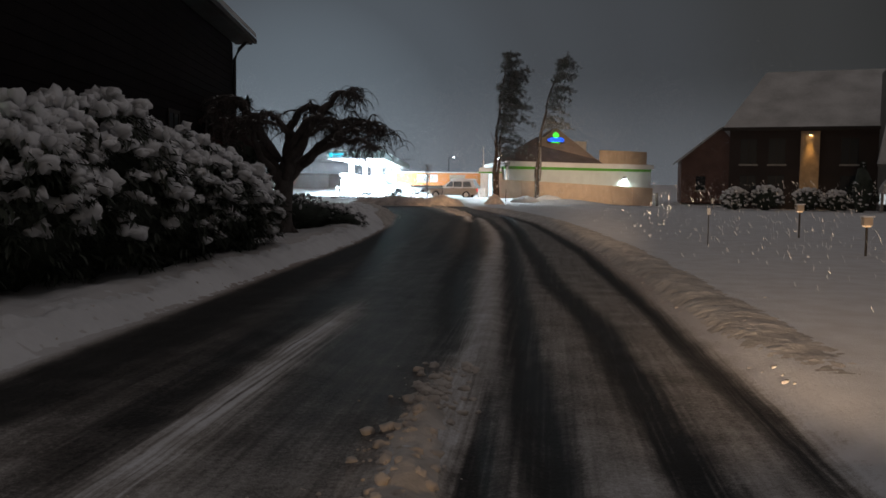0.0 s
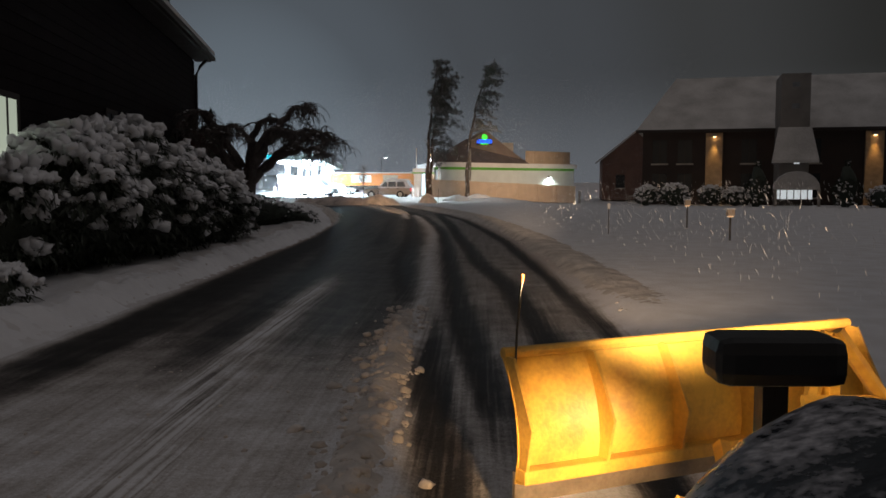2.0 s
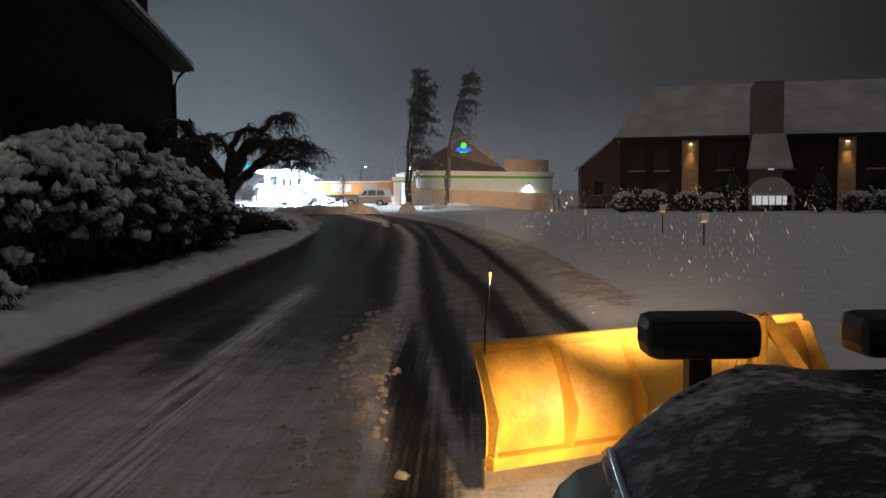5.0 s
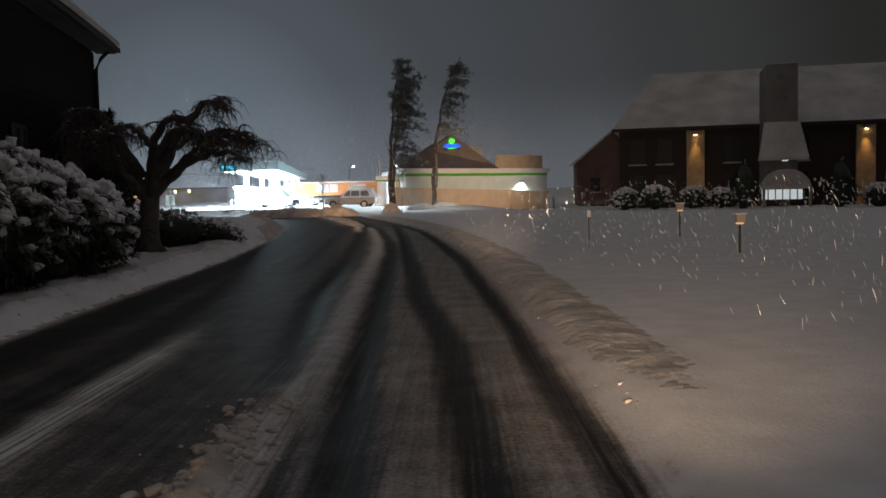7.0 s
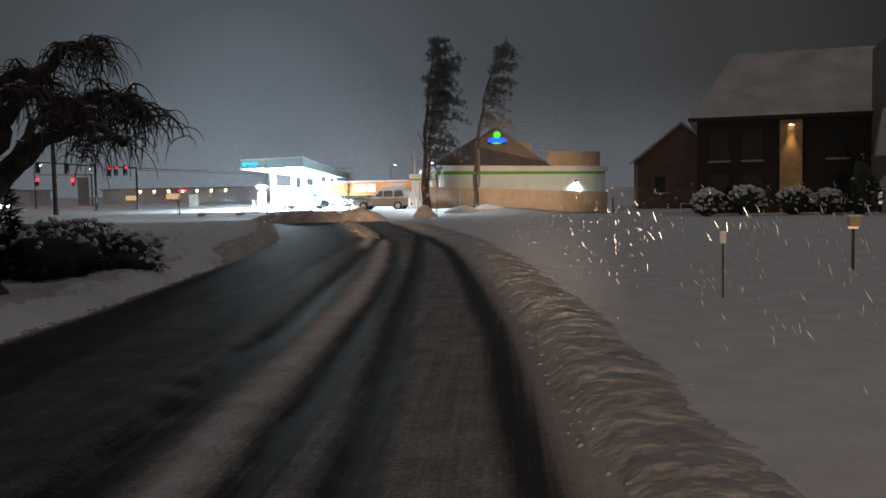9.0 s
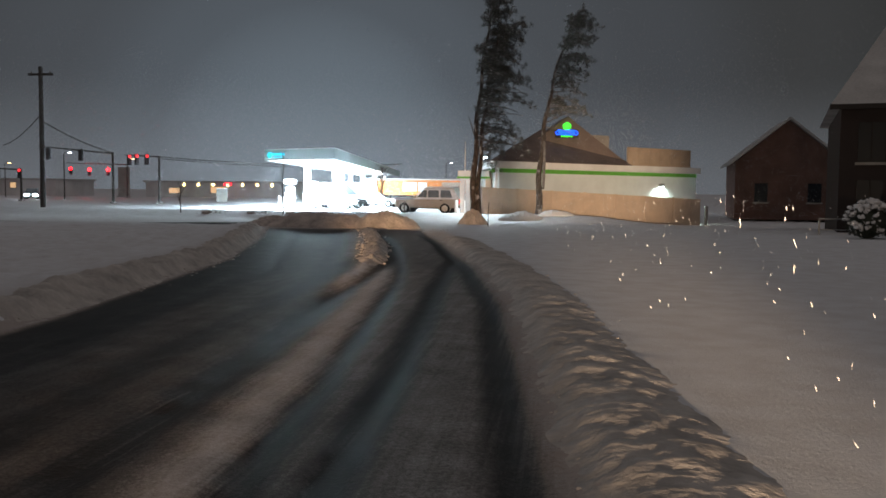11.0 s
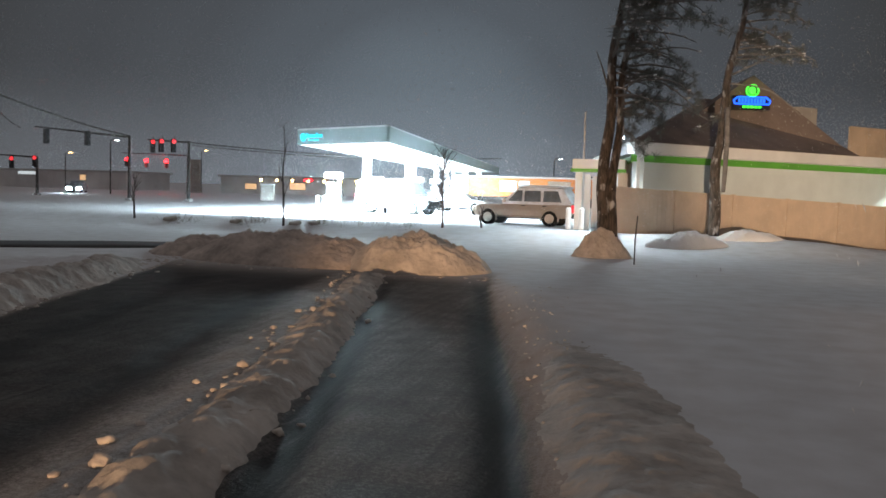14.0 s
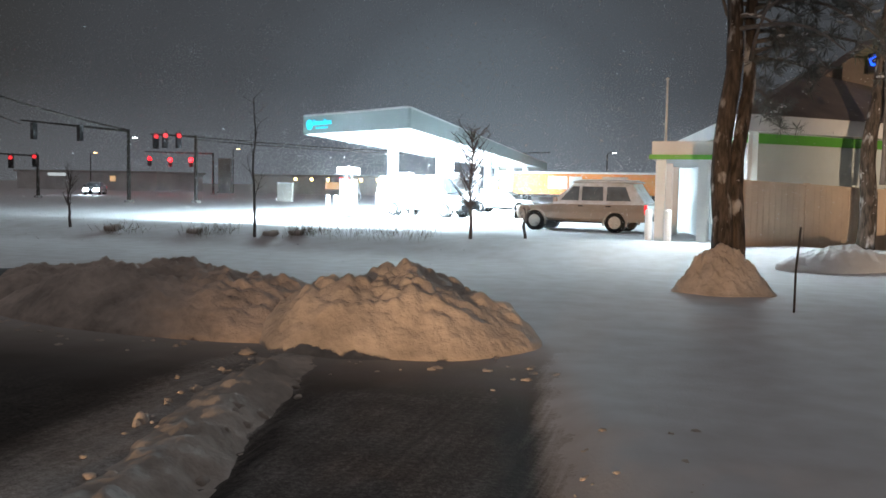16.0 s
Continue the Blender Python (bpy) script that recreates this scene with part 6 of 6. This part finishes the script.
def wheel(parent, x, y, r, side):
    bm = bmesh.new()
    pr = [(-0.11, r * 0.62), (-0.12, r * 0.8), (-0.1, r * 0.96), (0, r), (0.1, r * 0.96), (0.12, r * 0.8), (0.11, r * 0.62)]
    seg = 22
    rings = [[(x + q * math.sin(2 * math.pi * k / seg), y + o, r + q * math.cos(2 * math.pi * k / seg)) for k in range(seg)] for o, q in pr]
    loft(bm, rings, False)
    ty_ = part("tyre", bm, M_RUBBER, parent, smooth=True)
    bm = bmesh.new(); disc(bm, (x, y + side * 0.03, r), r * 0.70, (0, 1, 0), 0.12, 20)
    rim = part("rim", bm, M_RIM, ty_)
    bm = bmesh.new()
    for k in range(6):
        a = k * math.pi / 3
        tube(bm, [(x, y + side * 0.1, r), (x + r * 0.58 * math.sin(a), y + side * 0.095, r + r * 0.58 * math.cos(a))], [0.05, 0.035], 5)
    disc(bm, (x, y + side * 0.1, r), 0.07, (0, 1, 0), 0.04, 10)
    part("spokes", bm, M_RIM, ty_)


def vehicle(name, x, y, rz, label, paint, L, W, H, sills, belt, hood_x, roof, wheels, wr, panes, snow=True, lit=False):
    """roof: x positions of windscreen foot, roof front, roof rear, tailgate foot. Nose points to +x."""
    t = thing(name, x, y, ground_z(x, y), rz, label, "car", "parked vehicles")
    hw = W / 2
    nose, tail = L / 2, -L / 2
    hoodz = belt - 0.06
    bm = bmesh.new()
    loft(bm, [hull(tail, sills + 0.12, belt - 0.08, hw - 0.08), hull(tail + 0.12, sills, belt, hw), hull(roof[3], sills, belt + 0.02, hw), hull(0, sills - 0.03, belt, hw), hull(roof[0], sills - 0.03, belt, hw),
              hull(hood_x, sills - 0.02, hoodz, hw - 0.01), hull(nose - 0.18, sills, hoodz - (0.07 if snow else 0.12), hw - 0.05), hull(nose, sills + 0.1, hoodz - (0.17 if snow else 0.3), hw - 0.14)])
    body = part("body", bm, paint, t)
    bm = bmesh.new()
    g = hw - 0.07
    loft(bm, [cabin_ring(roof[3], belt, belt + 0.06, g), cabin_ring(roof[2], belt, H - 0.07, g), cabin_ring((roof[1] + roof[2]) / 2, belt, H, g), cabin_ring(roof[1], belt, H - 0.06, g), cabin_ring(roof[0], belt, belt + 0.06, g)])
    cab = part("cabin", bm, M_FROST_LIT if snow else paint, t)
    for a0, a1, b0, b1 in panes:        # side panes: bottom from, to; top from, to
        for s in (-1, 1):
            bm = bmesh.new()
            z0, z1 = belt + 0.08, H - (0.20 if snow else 0.14)
            y0, y1 = [s * (g - 0.13 * (zz - belt) / (H - 0.06 - belt) - 0.006) for zz in (z0, z1)]
            ps = [(a0, y0, z0), (a1, y0, z0), (b1, y1, z1), (b0, y1, z1)]
            vs = [bm.verts.new(p) for p in ps] + [bm.verts.new((p[0], p[1] + s * 0.02, p[2])) for p in ps]
            for f in ((0, 1, 2, 3), (4, 5, 6, 7), (0, 1, 5, 4), (1, 2, 6, 5), (2, 3, 7, 6), (3, 0, 4, 7)):
                bm.faces.new([vs[i] for i in f])
            part("side_window", bm, M_FROSTGLASS, cab, "frosted dark side window")
    bm = bmesh.new()
    vs = [(roof[0] + 0.02, -g + 0.12, belt + 0.05), (roof[0] + 0.02, g - 0.12, belt + 0.05), (roof[1] + 0.03, g - 0.24, H - 0.08), (roof[1] + 0.03, -g + 0.24, H - 0.08)]
    quad(bm, *vs); part("windscreen", bm, M_FROSTGLASS, cab)
    for wx in wheels:
        for s in (-1, 1):
            wheel(t, wx, s * (hw - 0.06), wr, s)
            bm = bmesh.new()
            tube(bm, [(wx + (wr + 0.07) * math.cos(a), s * (hw + 0.02), wr + (wr + 0.07) * math.sin(a)) for a in [math.pi * k / 10 for k in range(-1, 12)]], 0.045, 6)
            part("wheel_arch", bm, paint, body)
            bm = bmesh.new(); disc(bm, (wx, s * (hw - 0.17), wr + 0.02), wr + 0.035, (0, 1, 0), 0.30, 20); part("wheel_well", bm, M_BLACK, body)
    part("front_bumper", one_box(nose - 0.16, nose + 0.06, -hw + 0.12, hw - 0.12, sills + 0.0, sills + 0.26, 0.04), M_BLACK, t)
    part("rear_bumper", one_box(tail - 0.08, tail + 0.14, -hw + 0.06, hw - 0.06, sills + 0.02, sills + 0.24, 0.04), M_BLACK, t)
    for s in (-1, 1):
        part("headlight", one_box(nose - 0.12, nose + (0.16 if lit else 0.02), s * (hw - 0.34) - (0.28 if lit else 0.18), s * (hw - 0.34) + (0.28 if lit else 0.18), hoodz - (0.5 if lit else 0.46), hoodz - (0.16 if lit else 0.22), 0.03), G_HEAD if lit else M_CHROME, body)
        part("tail_light", one_box(tail - 0.01, tail + 0.1, s * (hw - 0.1) - 0.07, s * (hw - 0.1) + 0.07, belt - 0.4, belt - 0.05, 0.02), G_RED_DIM, body)
        m_ = part("mirror", one_box(roof[0] - 0.22, roof[0] - 0.08, s * (hw + 0.1) - 0.1, s * (hw + 0.1) + 0.1, belt + 0.02, belt + 0.2, 0.03), paint, t)
        for dx in (0.0, -1.05):
            part("door_handle", one_box(roof[0] - 1.2 + dx, roof[0] - 1.02 + dx, s * hw - 0.02, s * hw + 0.03, belt - 0.14, belt - 0.1), M_BLACK, body)
        if not snow:
            part("side_trim", one_box(roof[3] + 0.9, roof[0] - 0.1, s * hw - 0.01, s * hw + 0.02, (sills + belt) / 2 - 0.04, (sills + belt) / 2 + 0.02), M_BLACK, body)
        part("running_board", one_box(wheels[1] + wr + 0.1, wheels[0] - wr - 0.1, s * hw - 0.1, s * hw + 0.05, sills - 0.06, sills - 0.01, 0.01), M_BLACK, t)
    part("grille", one_box(nose - 0.02, nose + 0.02, -hw + 0.4, hw - 0.4, hoodz - 0.5, hoodz - 0.3, 0.02), M_BLACK, body)
    part("number_plate", one_box(tail - 0.1, tail - 0.08, -0.16, 0.16, sills + 0.3, sills + 0.42), M_TRIM_WHITE, body)
    if snow:
        sn = Heap()
        rnd = random.Random(len(name) + int(x * 3))
        bm = bmesh.new()
        loft(bm, [hull(roof[2] - 0.1, H - 0.05, H + 0.0, g - 0.18, 0.05, 0.02), hull(roof[2] + 0.2, H - 0.03, H + 0.05, g - 0.14, 0.05, 0.03), hull(roof[1] - 0.2, H - 0.03, H + 0.05, g - 0.14, 0.05, 0.03), hull(roof[1] + 0.1, H - 0.06, H - 0.01, g - 0.18, 0.05, 0.02)])
        part("roof_snow", bm, M_SNOW, t, "thin snow on the roof")
        for s in (-0.6, 0.6):
            part("roof_rail", one_box(roof[2] + 0.1, roof[1] - 0.2, s - 0.02, s + 0.02, H + 0.03, H + 0.07), M_SNOW, cab)
    return t


suv_dir = 172.0
vehicle("parked_suv", -7.05, 90.6, suv_dir, "large pewter sport-utility car parked on the snowy forecourt", M_SUV, 5.08, 1.98, 1.88, 0.40, 1.08, 1.2, (1.02, 0.22, -1.98, -2.42), (1.70, -1.40), 0.37,
        [(0.02, 0.74, 0.02, 0.26), (-0.92, -0.10, -0.88, -0.10), (-1.95, -1.04, -1.72, -1.04)])
vehicle("white_van", -17.0, 100.9, -16, "white delivery van standing at the pumps", M_CARWHITE, 5.4, 2.0, 2.15, 0.4, 1.2, 1.8, (1.75, 0.85, -2.6, -2.68), (1.75, -1.5), 0.37,
        [(0.5, 1.45, 0.5, 0.85)], False)
vehicle("white_saloon", -15.6, 112.0, -5, "white saloon car under the canopy", M_CARWHITE, 4.6, 1.8, 1.45, 0.32, 0.92, 1.1, (1.05, 0.35, -1.1, -1.85), (1.4, -1.3), 0.33,
        [(0.0, 0.85, 0.0, 0.35), (-1.1, -0.1, -0.95, -0.1)], False)
vehicle("white_saloon", -18.8, 120.0, 8, "white saloon car beyond the pumps", M_CARWHITE, 4.6, 1.8, 1.45, 0.32, 0.92, 1.1, (1.05, 0.35, -1.1, -1.85), (1.4, -1.3), 0.33,
        [(0.0, 0.85, 0.0, 0.35), (-1.1, -0.1, -0.95, -0.1)], False)
vehicle("oncoming_car", -71.8, 141.5, -62, "car with dazzling headlamps on the far street", M_CARGREY, 4.6, 1.8, 1.5, 0.32, 0.95, 1.1, (1.05, 0.35, -1.1, -1.85), (1.4, -1.3), 0.33,
        [(0.0, 0.85, 0.0, 0.35), (-1.1, -0.1, -0.95, -0.1)], False, True)
lamp("headlamp_light", "SPOT", look((-70.8, 139.2, 0.75), (-55, 112, 0)), 3000, (0.75, 0.9, 1.0), 0.15, 60, 0.5)

# ---- the plough truck, standing where it stops before it goes forward ----
TR = pose(2.004, -1.60, 0, 0, 0, 1.11)
truck = tagged(new("plough_truck"), "dark pickup truck with raised yellow plough and snowy bonnet", "truck")
truck.matrix_basis = TR


def dusted_paint():
    """Dark paint with thin wind-blown snow lying in patches."""
    mt = bpy.data.materials.new("snow_dusted_paint")
    mt.use_nodes = True
    n, l = mt.node_tree.nodes, mt.node_tree.links
    b = n["Principled BSDF"]
    co = n.new("ShaderNodeTexCoord")
    a = n.new("ShaderNodeTexNoise"); a.inputs["Scale"].default_value = 2.6; a.inputs["Detail"].default_value = 6; a.inputs["Roughness"].default_value = 0.7
    c = n.new("ShaderNodeTexNoise"); c.inputs["Scale"].default_value = 38; c.inputs["Detail"].default_value = 4
    l.new(co.outputs["Object"], a.inputs["Vector"]); l.new(co.outputs["Object"], c.inputs["Vector"])
    s = n.new("ShaderNodeMath"); s.operation = "MULTIPLY_ADD"; s.inputs[1].default_value = 0.35
    l.new(c.outputs["Fac"], s.inputs[0]); l.new(a.outputs["Fac"], s.inputs[2])
    r = n.new("ShaderNodeValToRGB")
    r.color_ramp.elements[0].position, r.color_ramp.elements[0].color = 0.66, (0.010, 0.012, 0.018, 1)
    r.color_ramp.elements[1].position, r.color_ramp.elements[1].color = 0.86, (0.5, 0.5, 0.53, 1)
    l.new(s.outputs[0], r.inputs[0]); l.new(r.outputs[0], b.inputs["Base Color"])
    g = n.new("ShaderNodeMapRange"); g.inputs[1].default_value = 0.66; g.inputs[2].default_value = 0.80; g.inputs[3].default_value = 0.2; g.inputs[4].default_value = 0.8
    l.new(s.outputs[0], g.inputs[0]); l.new(g.outputs[0], b.inputs["Roughness"])
    bp = n.new("ShaderNodeBump"); bp.inputs["Strength"].default_value = 0.5; bp.inputs["Distance"].default_value = 0.015
    l.new(s.outputs[0], bp.inputs["Height"]); l.new(bp.outputs[0], b.inputs["Normal"])
    return mt


M_DUSTED = dusted_paint()
TX0, TX1 = 0.34, 2.36
TXC = (TX0 + TX1) / 2


def bonnet_z(x, y):
    e = min(x - TX0, TX1 - x)
    z = 1.292
    if e < 0.52:
        z -= 0.12 * ((0.52 - e) / 0.52) ** 2.7
    z += 0.02 * math.exp(-((e - 0.42) / 0.1) ** 2)
    f = 3.05 - 0.33 * (max(0, 0.52 - e) / 0.52) ** 2
    t = max(0.0, y - (f - 0.28)) / 0.28
    return z - 0.17 * min(1, t) ** 2.2, f


def taper(x, y):
    """Narrows the front of the truck towards its nose."""
    return x + (TXC - x) / (TXC - TX0) * (y - 2.0) * 0.10


bm = bmesh.new()
xs = [TX0 + (TX1 - TX0) * (0.5 - 0.5 * math.cos(math.pi * i / 40)) for i in range(41)]
rows_ = []
for j in range(37):
    v = j / 36
    row = []
    for x in xs:
        _, f = bonnet_z(x, 0)
        y = 0.75 + (f - 0.75) * v
        row.append(bm.verts.new((taper(x, y), y, bonnet_z(x, y)[0])))
    rows_.append(row)
for a, b in zip(rows_, rows_[1:]):
    for i in range(40):
        bm.faces.new((a[i], a[i + 1], b[i + 1], b[i]))
part("bonnet", bm, M_DUSTED, truck, "dark bonnet with thin patches of snow", smooth=True)
for s, x in ((1, TX0), (-1, TX1)):
    bm = bmesh.new()
    prof = [(0.0, 0.0), (-0.05, -0.015), (-0.09, -0.05), (-0.125, -0.13), (-0.14, -0.28), (-0.13, -0.5), (-0.08, -0.62)]
    ys_ = [0.75, 1.2, 1.7, 2.2, 2.5, 2.72]
    g = [[bm.verts.new((taper(x, y) + s * dx, y, bonnet_z(x, y)[0] + dz)) for dx, dz in prof] for y in ys_]
    g.append([bm.verts.new((taper(x, 2.86) + s * (0.10 + dx * 0.35), 2.88 - 0.1 * abs(dx), bonnet_z(x, 2.72)[0] - 0.02 + dz * 0.9)) for dx, dz in prof])
    for a, b in zip(g, g[1:]):
        for i in range(len(prof) - 1):
            bm.faces.new((a[i], a[i + 1], b[i + 1], b[i]))
    part("fender", bm, M_TRUCK, truck, smooth=True)
bm = bmesh.new()
top = [bm.verts.new((taper(x, bonnet_z(x, 0)[1]), bonnet_z(x, 0)[1], bonnet_z(x, bonnet_z(x, 0)[1])[0])) for x in xs]
low = [bm.verts.new((taper(x, bonnet_z(x, 0)[1]), bonnet_z(x, 0)[1] + 0.03, 0.62)) for x in xs]
for i in range(40):
    bm.faces.new((top[i], top[i + 1], low[i + 1], low[i]))
part("nose", bm, M_TRUCK, truck, smooth=True)
part("bumper", one_box(TX0 - 0.02, TX1 + 0.02, 2.75, 3.12, 0.42, 0.66, 0.05), M_CHROME, truck, "scratched bright bumper")
part("grille", one_box(0.8, 1.9, 3.06, 3.1, 0.7, 1.08, 0.02), M_BLACK, truck)
for x in (0.62, 2.08):
    part("headlight", one_box(x - 0.13, x + 0.13, 2.98, 3.07, 0.72, 0.93, 0.03), G_WARM, truck, "lit warm headlamp")
    lamp("truck_headlight", "SPOT", TR @ look((x, 3.16, 0.9), (x - 0.10, 5.2, 0.34)), 640 if x < 1 else 60, (1.0, 0.62, 0.30), 0.05, 32, 1.0)
for x in (0.755, 1.32):
    h = part("plough_light", one_box(x - 0.15, x + 0.15, 2.98, 3.16, 1.275, 1.39, 0.035), M_BLACK, truck, "black plough lamp housing wet with snow")
    part("lens", one_box(x - 0.12, x + 0.12, 3.16, 3.17, 1.29, 1.375), G_WARM, h)
    part("stem", one_box(x - 0.03, x + 0.03, 3.04, 3.1, 1.05, 1.275), M_BLACK, h)
    lamp("plough_high_beam", "SPOT", TR @ look((x + (0.0 if x < 1 else 0.1), 3.2, 1.36), (-5.4, 74, 1.7) if x < 1 else (4.8, 86, 3.0)), 95000 if x < 1 else 190000, (1.0, 0.60, 0.32) if x < 1 else (1.0, 0.71, 0.47), 0.2, 8 if x < 1 else 9.2, 1.0)
    lamp("plough_low_beam", "SPOT", TR @ look((x + (0.0 if x < 1 else 0.1), 3.2, 1.36), (x + 5.5, 40, 2.4)), 3200, (1.0, 0.70, 0.45), 0.08, 34, 1.0)
# chrome strips added to draw the reflected light along the bonnet's edges
for s, x in ((1, TX0), (-1, TX1)):
    bm = bmesh.new()
    tube(bm, [(taper(x + s * 0.02, y), y, bonnet_z(x + s * 0.02, y)[0] + 0.004) for y in [0.8 + 0.1 * k for k in range(19)]], 0.012, 6)
    part("edge_glint", bm, M_CHROME, truck, "added bright strip drawing a reflection along the bonnet's edge", smooth=True)
# cab and bed behind the eye
bm = bmesh.new()
loft(bm, [[(TX0 + i, y, z0), (TX1 - i, y, z0), (TX1 - i - q, y, z1), (TX0 + i + q, y, z1)] for y, i, q, z0, z1 in ((0.75, 0.05, 0.02, 0.7, 1.28), (0.05, 0.08, 0.14, 0.7, 1.9), (-1.6, 0.08, 0.14, 0.7, 1.92), (-1.75, 0.08, 0.12, 0.7, 1.3))])
part("cab", bm, M_TRUCK, truck)
part("lower_body", one_box(TX0, TX1, -1.75, 0.75, 0.45, 1.2, 0.05), M_TRUCK, truck)
part("bed", one_box(TX0, TX1, -3.6, -1.78, 0.55, 1.25, 0.05), M_TRUCK, truck)
for y in (1.85, -2.75):
    for x in (TX0 + 0.14, TX1 - 0.14):
        bm = bmesh.new()
        pr = [(-0.13, 0.24), (-0.13, 0.36), (-0.1, 0.4), (0.1, 0.4), (0.13, 0.36), (0.13, 0.24)]
        loft(bm, [[(x + o, y + q * math.sin(a), 0.4 + q * math.cos(a)) for a in [2 * math.pi * k / 22 for k in range(22)]] for o, q in pr])
        part("wheel", bm, M_RUBBER, truck, smooth=True)
# the plough
BL, BR_ = Vector((0.33, 5.12)), Vector((2.49, 6.12))
bd = (BR_ - BL).normalized(); bn_ = Vector((-bd.y, bd.x))
plough = new("plough_blade", None)
plough.parent = truck
plough.matrix_basis = Matrix.Translation((BL.x, BL.y, 0.26)) @ Matrix.Rotation(math.atan2(bd.y, bd.x), 4, "Z")
BW = (BR_ - BL).length
bm = bmesh.new()
prof = [(0.10 - 0.20 * (k / 10) + 0.34 * (k / 10) ** 2, 0.62 * k / 10) for k in range(11)]
r0 = [[bm.verts.new((x, v, z)) for v, z in prof] for x in (0, BW)]
r1 = [[bm.verts.new((x, v + 0.012, z)) for v, z in prof] for x in (0, BW)]
for i in range(10):
    bm.faces.new((r0[0][i], r0[0][i + 1], r0[1][i + 1], r0[1][i])); bm.faces.new((r1[0][i], r1[0][i + 1], r1[1][i + 1], r1[1][i]))
    bm.faces.new((r0[0][i], r0[0][i + 1], r1[0][i + 1], r1[0][i])); bm.faces.new((r0[1][i], r0[1][i + 1], r1[1][i + 1], r1[1][i]))
part("moldboard", bm, M_PLOUGH, plough, "curved yellow steel blade", smooth=True)
bm = bmesh.new(); tube(bm, [(0, 0.235, 0.63), (BW, 0.235, 0.63)], 0.03, 8); part("top_rail", bm, M_PLOUGH, plough)
part("bottom_rail", one_box(0, BW, 0.0, 0.1, 0.02, 0.09, 0.01), M_PLOUGH, plough)
part("cutting_edge", one_box(0, BW, 0.1, 0.125, -0.1, 0.06), M_EDGE, plough, "worn bare steel cutting edge")
for k in range(6):
    x = 0.015 + (BW - 0.04) * k / 5
    bm = bmesh.new()
    out = [(v - 0.0, z) for v, z in prof] + [(0.14, 0.62), (-0.05, 0.3), (0.02, 0.02)]
    prism(bm, out, x - 0.008, x + 0.008, "x")
    part("rib", bm, M_PLOUGH, plough)
bm = bmesh.new(); tube(bm, [(0.05, 0.2, 0.45), (0.06, 0.2, 0.75), (0.09, 0.2, 1.0)], 0.006, 6); rod_ = part("marker_rod", bm, M_BLACK, plough)
bm = bmesh.new(); tube(bm, [(0.09, 0.2, 0.99), (0.092, 0.2, 1.03)], 0.0085, 6); part("tip", bm, M_ORANGE_PAINT, rod_, "orange tip")
push = new("push_frame", None); push.parent = truck
bm = bmesh.new()
tube(bm, [(0.8, 3.1, 0.5), (1.3, 5.2, 0.45)], 0.05, 6); tube(bm, [(1.9, 3.1, 0.5), (1.4, 5.2, 0.45)], 0.05, 6)
part("a_frame", bm, M_PLOUGH, push)
bm = bmesh.new()
tube(bm, [(0.96, 3.42, 1.0), (1.05, 3.45, 1.33)], 0.022, 6); tube(bm, [(1.24, 3.42, 1.08), (1.07, 3.45, 1.33)], 0.022, 6); tube(bm, [(0.97, 3.42, 1.14), (1.22, 3.42, 1.14)], 0.018, 6)
tube(bm, [(1.06, 3.42, 0.5), (1.06, 3.45, 1.32)], 0.028, 6)
part("lift_frame", bm, M_PLOUGH, push, "yellow triangular lift frame")


# ---- snow falling through the lamplight ----
rnd_f = random.Random(90)
flakes = Heap()
for i in range(2800):
    y = rnd_f.uniform(6, 58)
    x = road_r(y) + rnd_f.uniform(1.6, 9.0)
    z = ground_z(x, y) + rnd_f.uniform(0.05, 1.7)
    d = Vector((rnd_f.gauss(0.35, 0.25), rnd_f.gauss(0, 0.3), -1))
    if y > 34 and i % 3:
        continue
    L = rnd_f.uniform(0.05, 0.15) * (1.0 if y < 30 else 0.6)
    k = len(flakes.v)
    d.normalize()
    s1 = d.cross(Vector((0, 1, 0.2))).normalized() * 0.006
    s2 = d.cross(s1).normalized() * 0.006
    p = Vector((x, y, z))
    for q in (p, p + d * L * 0.5 + s1, p + d * L * 0.5 - s1 * 0.5 + s2, p + d * L * 0.5 - s1 * 0.5 - s2, p + d * L):
        flakes.v.append(tuple(q))
    flakes.f += [[k, k + 1, k + 2], [k, k + 2, k + 3], [k, k + 3, k + 1], [k + 4, k + 2, k + 1], [k + 4, k + 3, k + 2], [k + 4, k + 1, k + 3]]
def drift(n, x0, x1, y0, y1, z1, size, seedv):
    """Far snow in the air: small tilted flakes, larger clumps with distance."""
    r_ = np.random.default_rng(seedv)
    p = np.stack([r_.uniform(x0, x1, n), r_.uniform(y0, y1, n), z1 * r_.uniform(0, 1, n) ** 1.25 + 0.2], 1)
    sz = size * r_.uniform(0.6, 1.3, (n, 1))
    tri_ = [p + sz * (lambda q: q / np.linalg.norm(q, axis=1, keepdims=True))(r_.normal(size=(n, 3))) for _ in range(3)]
    k = len(flakes.v)
    flakes.v.extend(map(tuple, np.stack(tri_, 1).reshape(-1, 3).tolist()))
    flakes.f.extend((k + np.arange(3 * n).reshape(-1, 3)).tolist())


drift(50000, -70, 22, 72, 88, 13, 0.02, 5)
drift(150000, -80, 26, 88, 135, 15, 0.028, 6)
drift(110000, -110, 30, 128, 180, 18, 0.05, 7)
tagged(flakes.make("falling_snow", M_SNOW, None, smooth=False), "wind-driven snowflakes falling through the lamplight", "snow", kind="stuff")
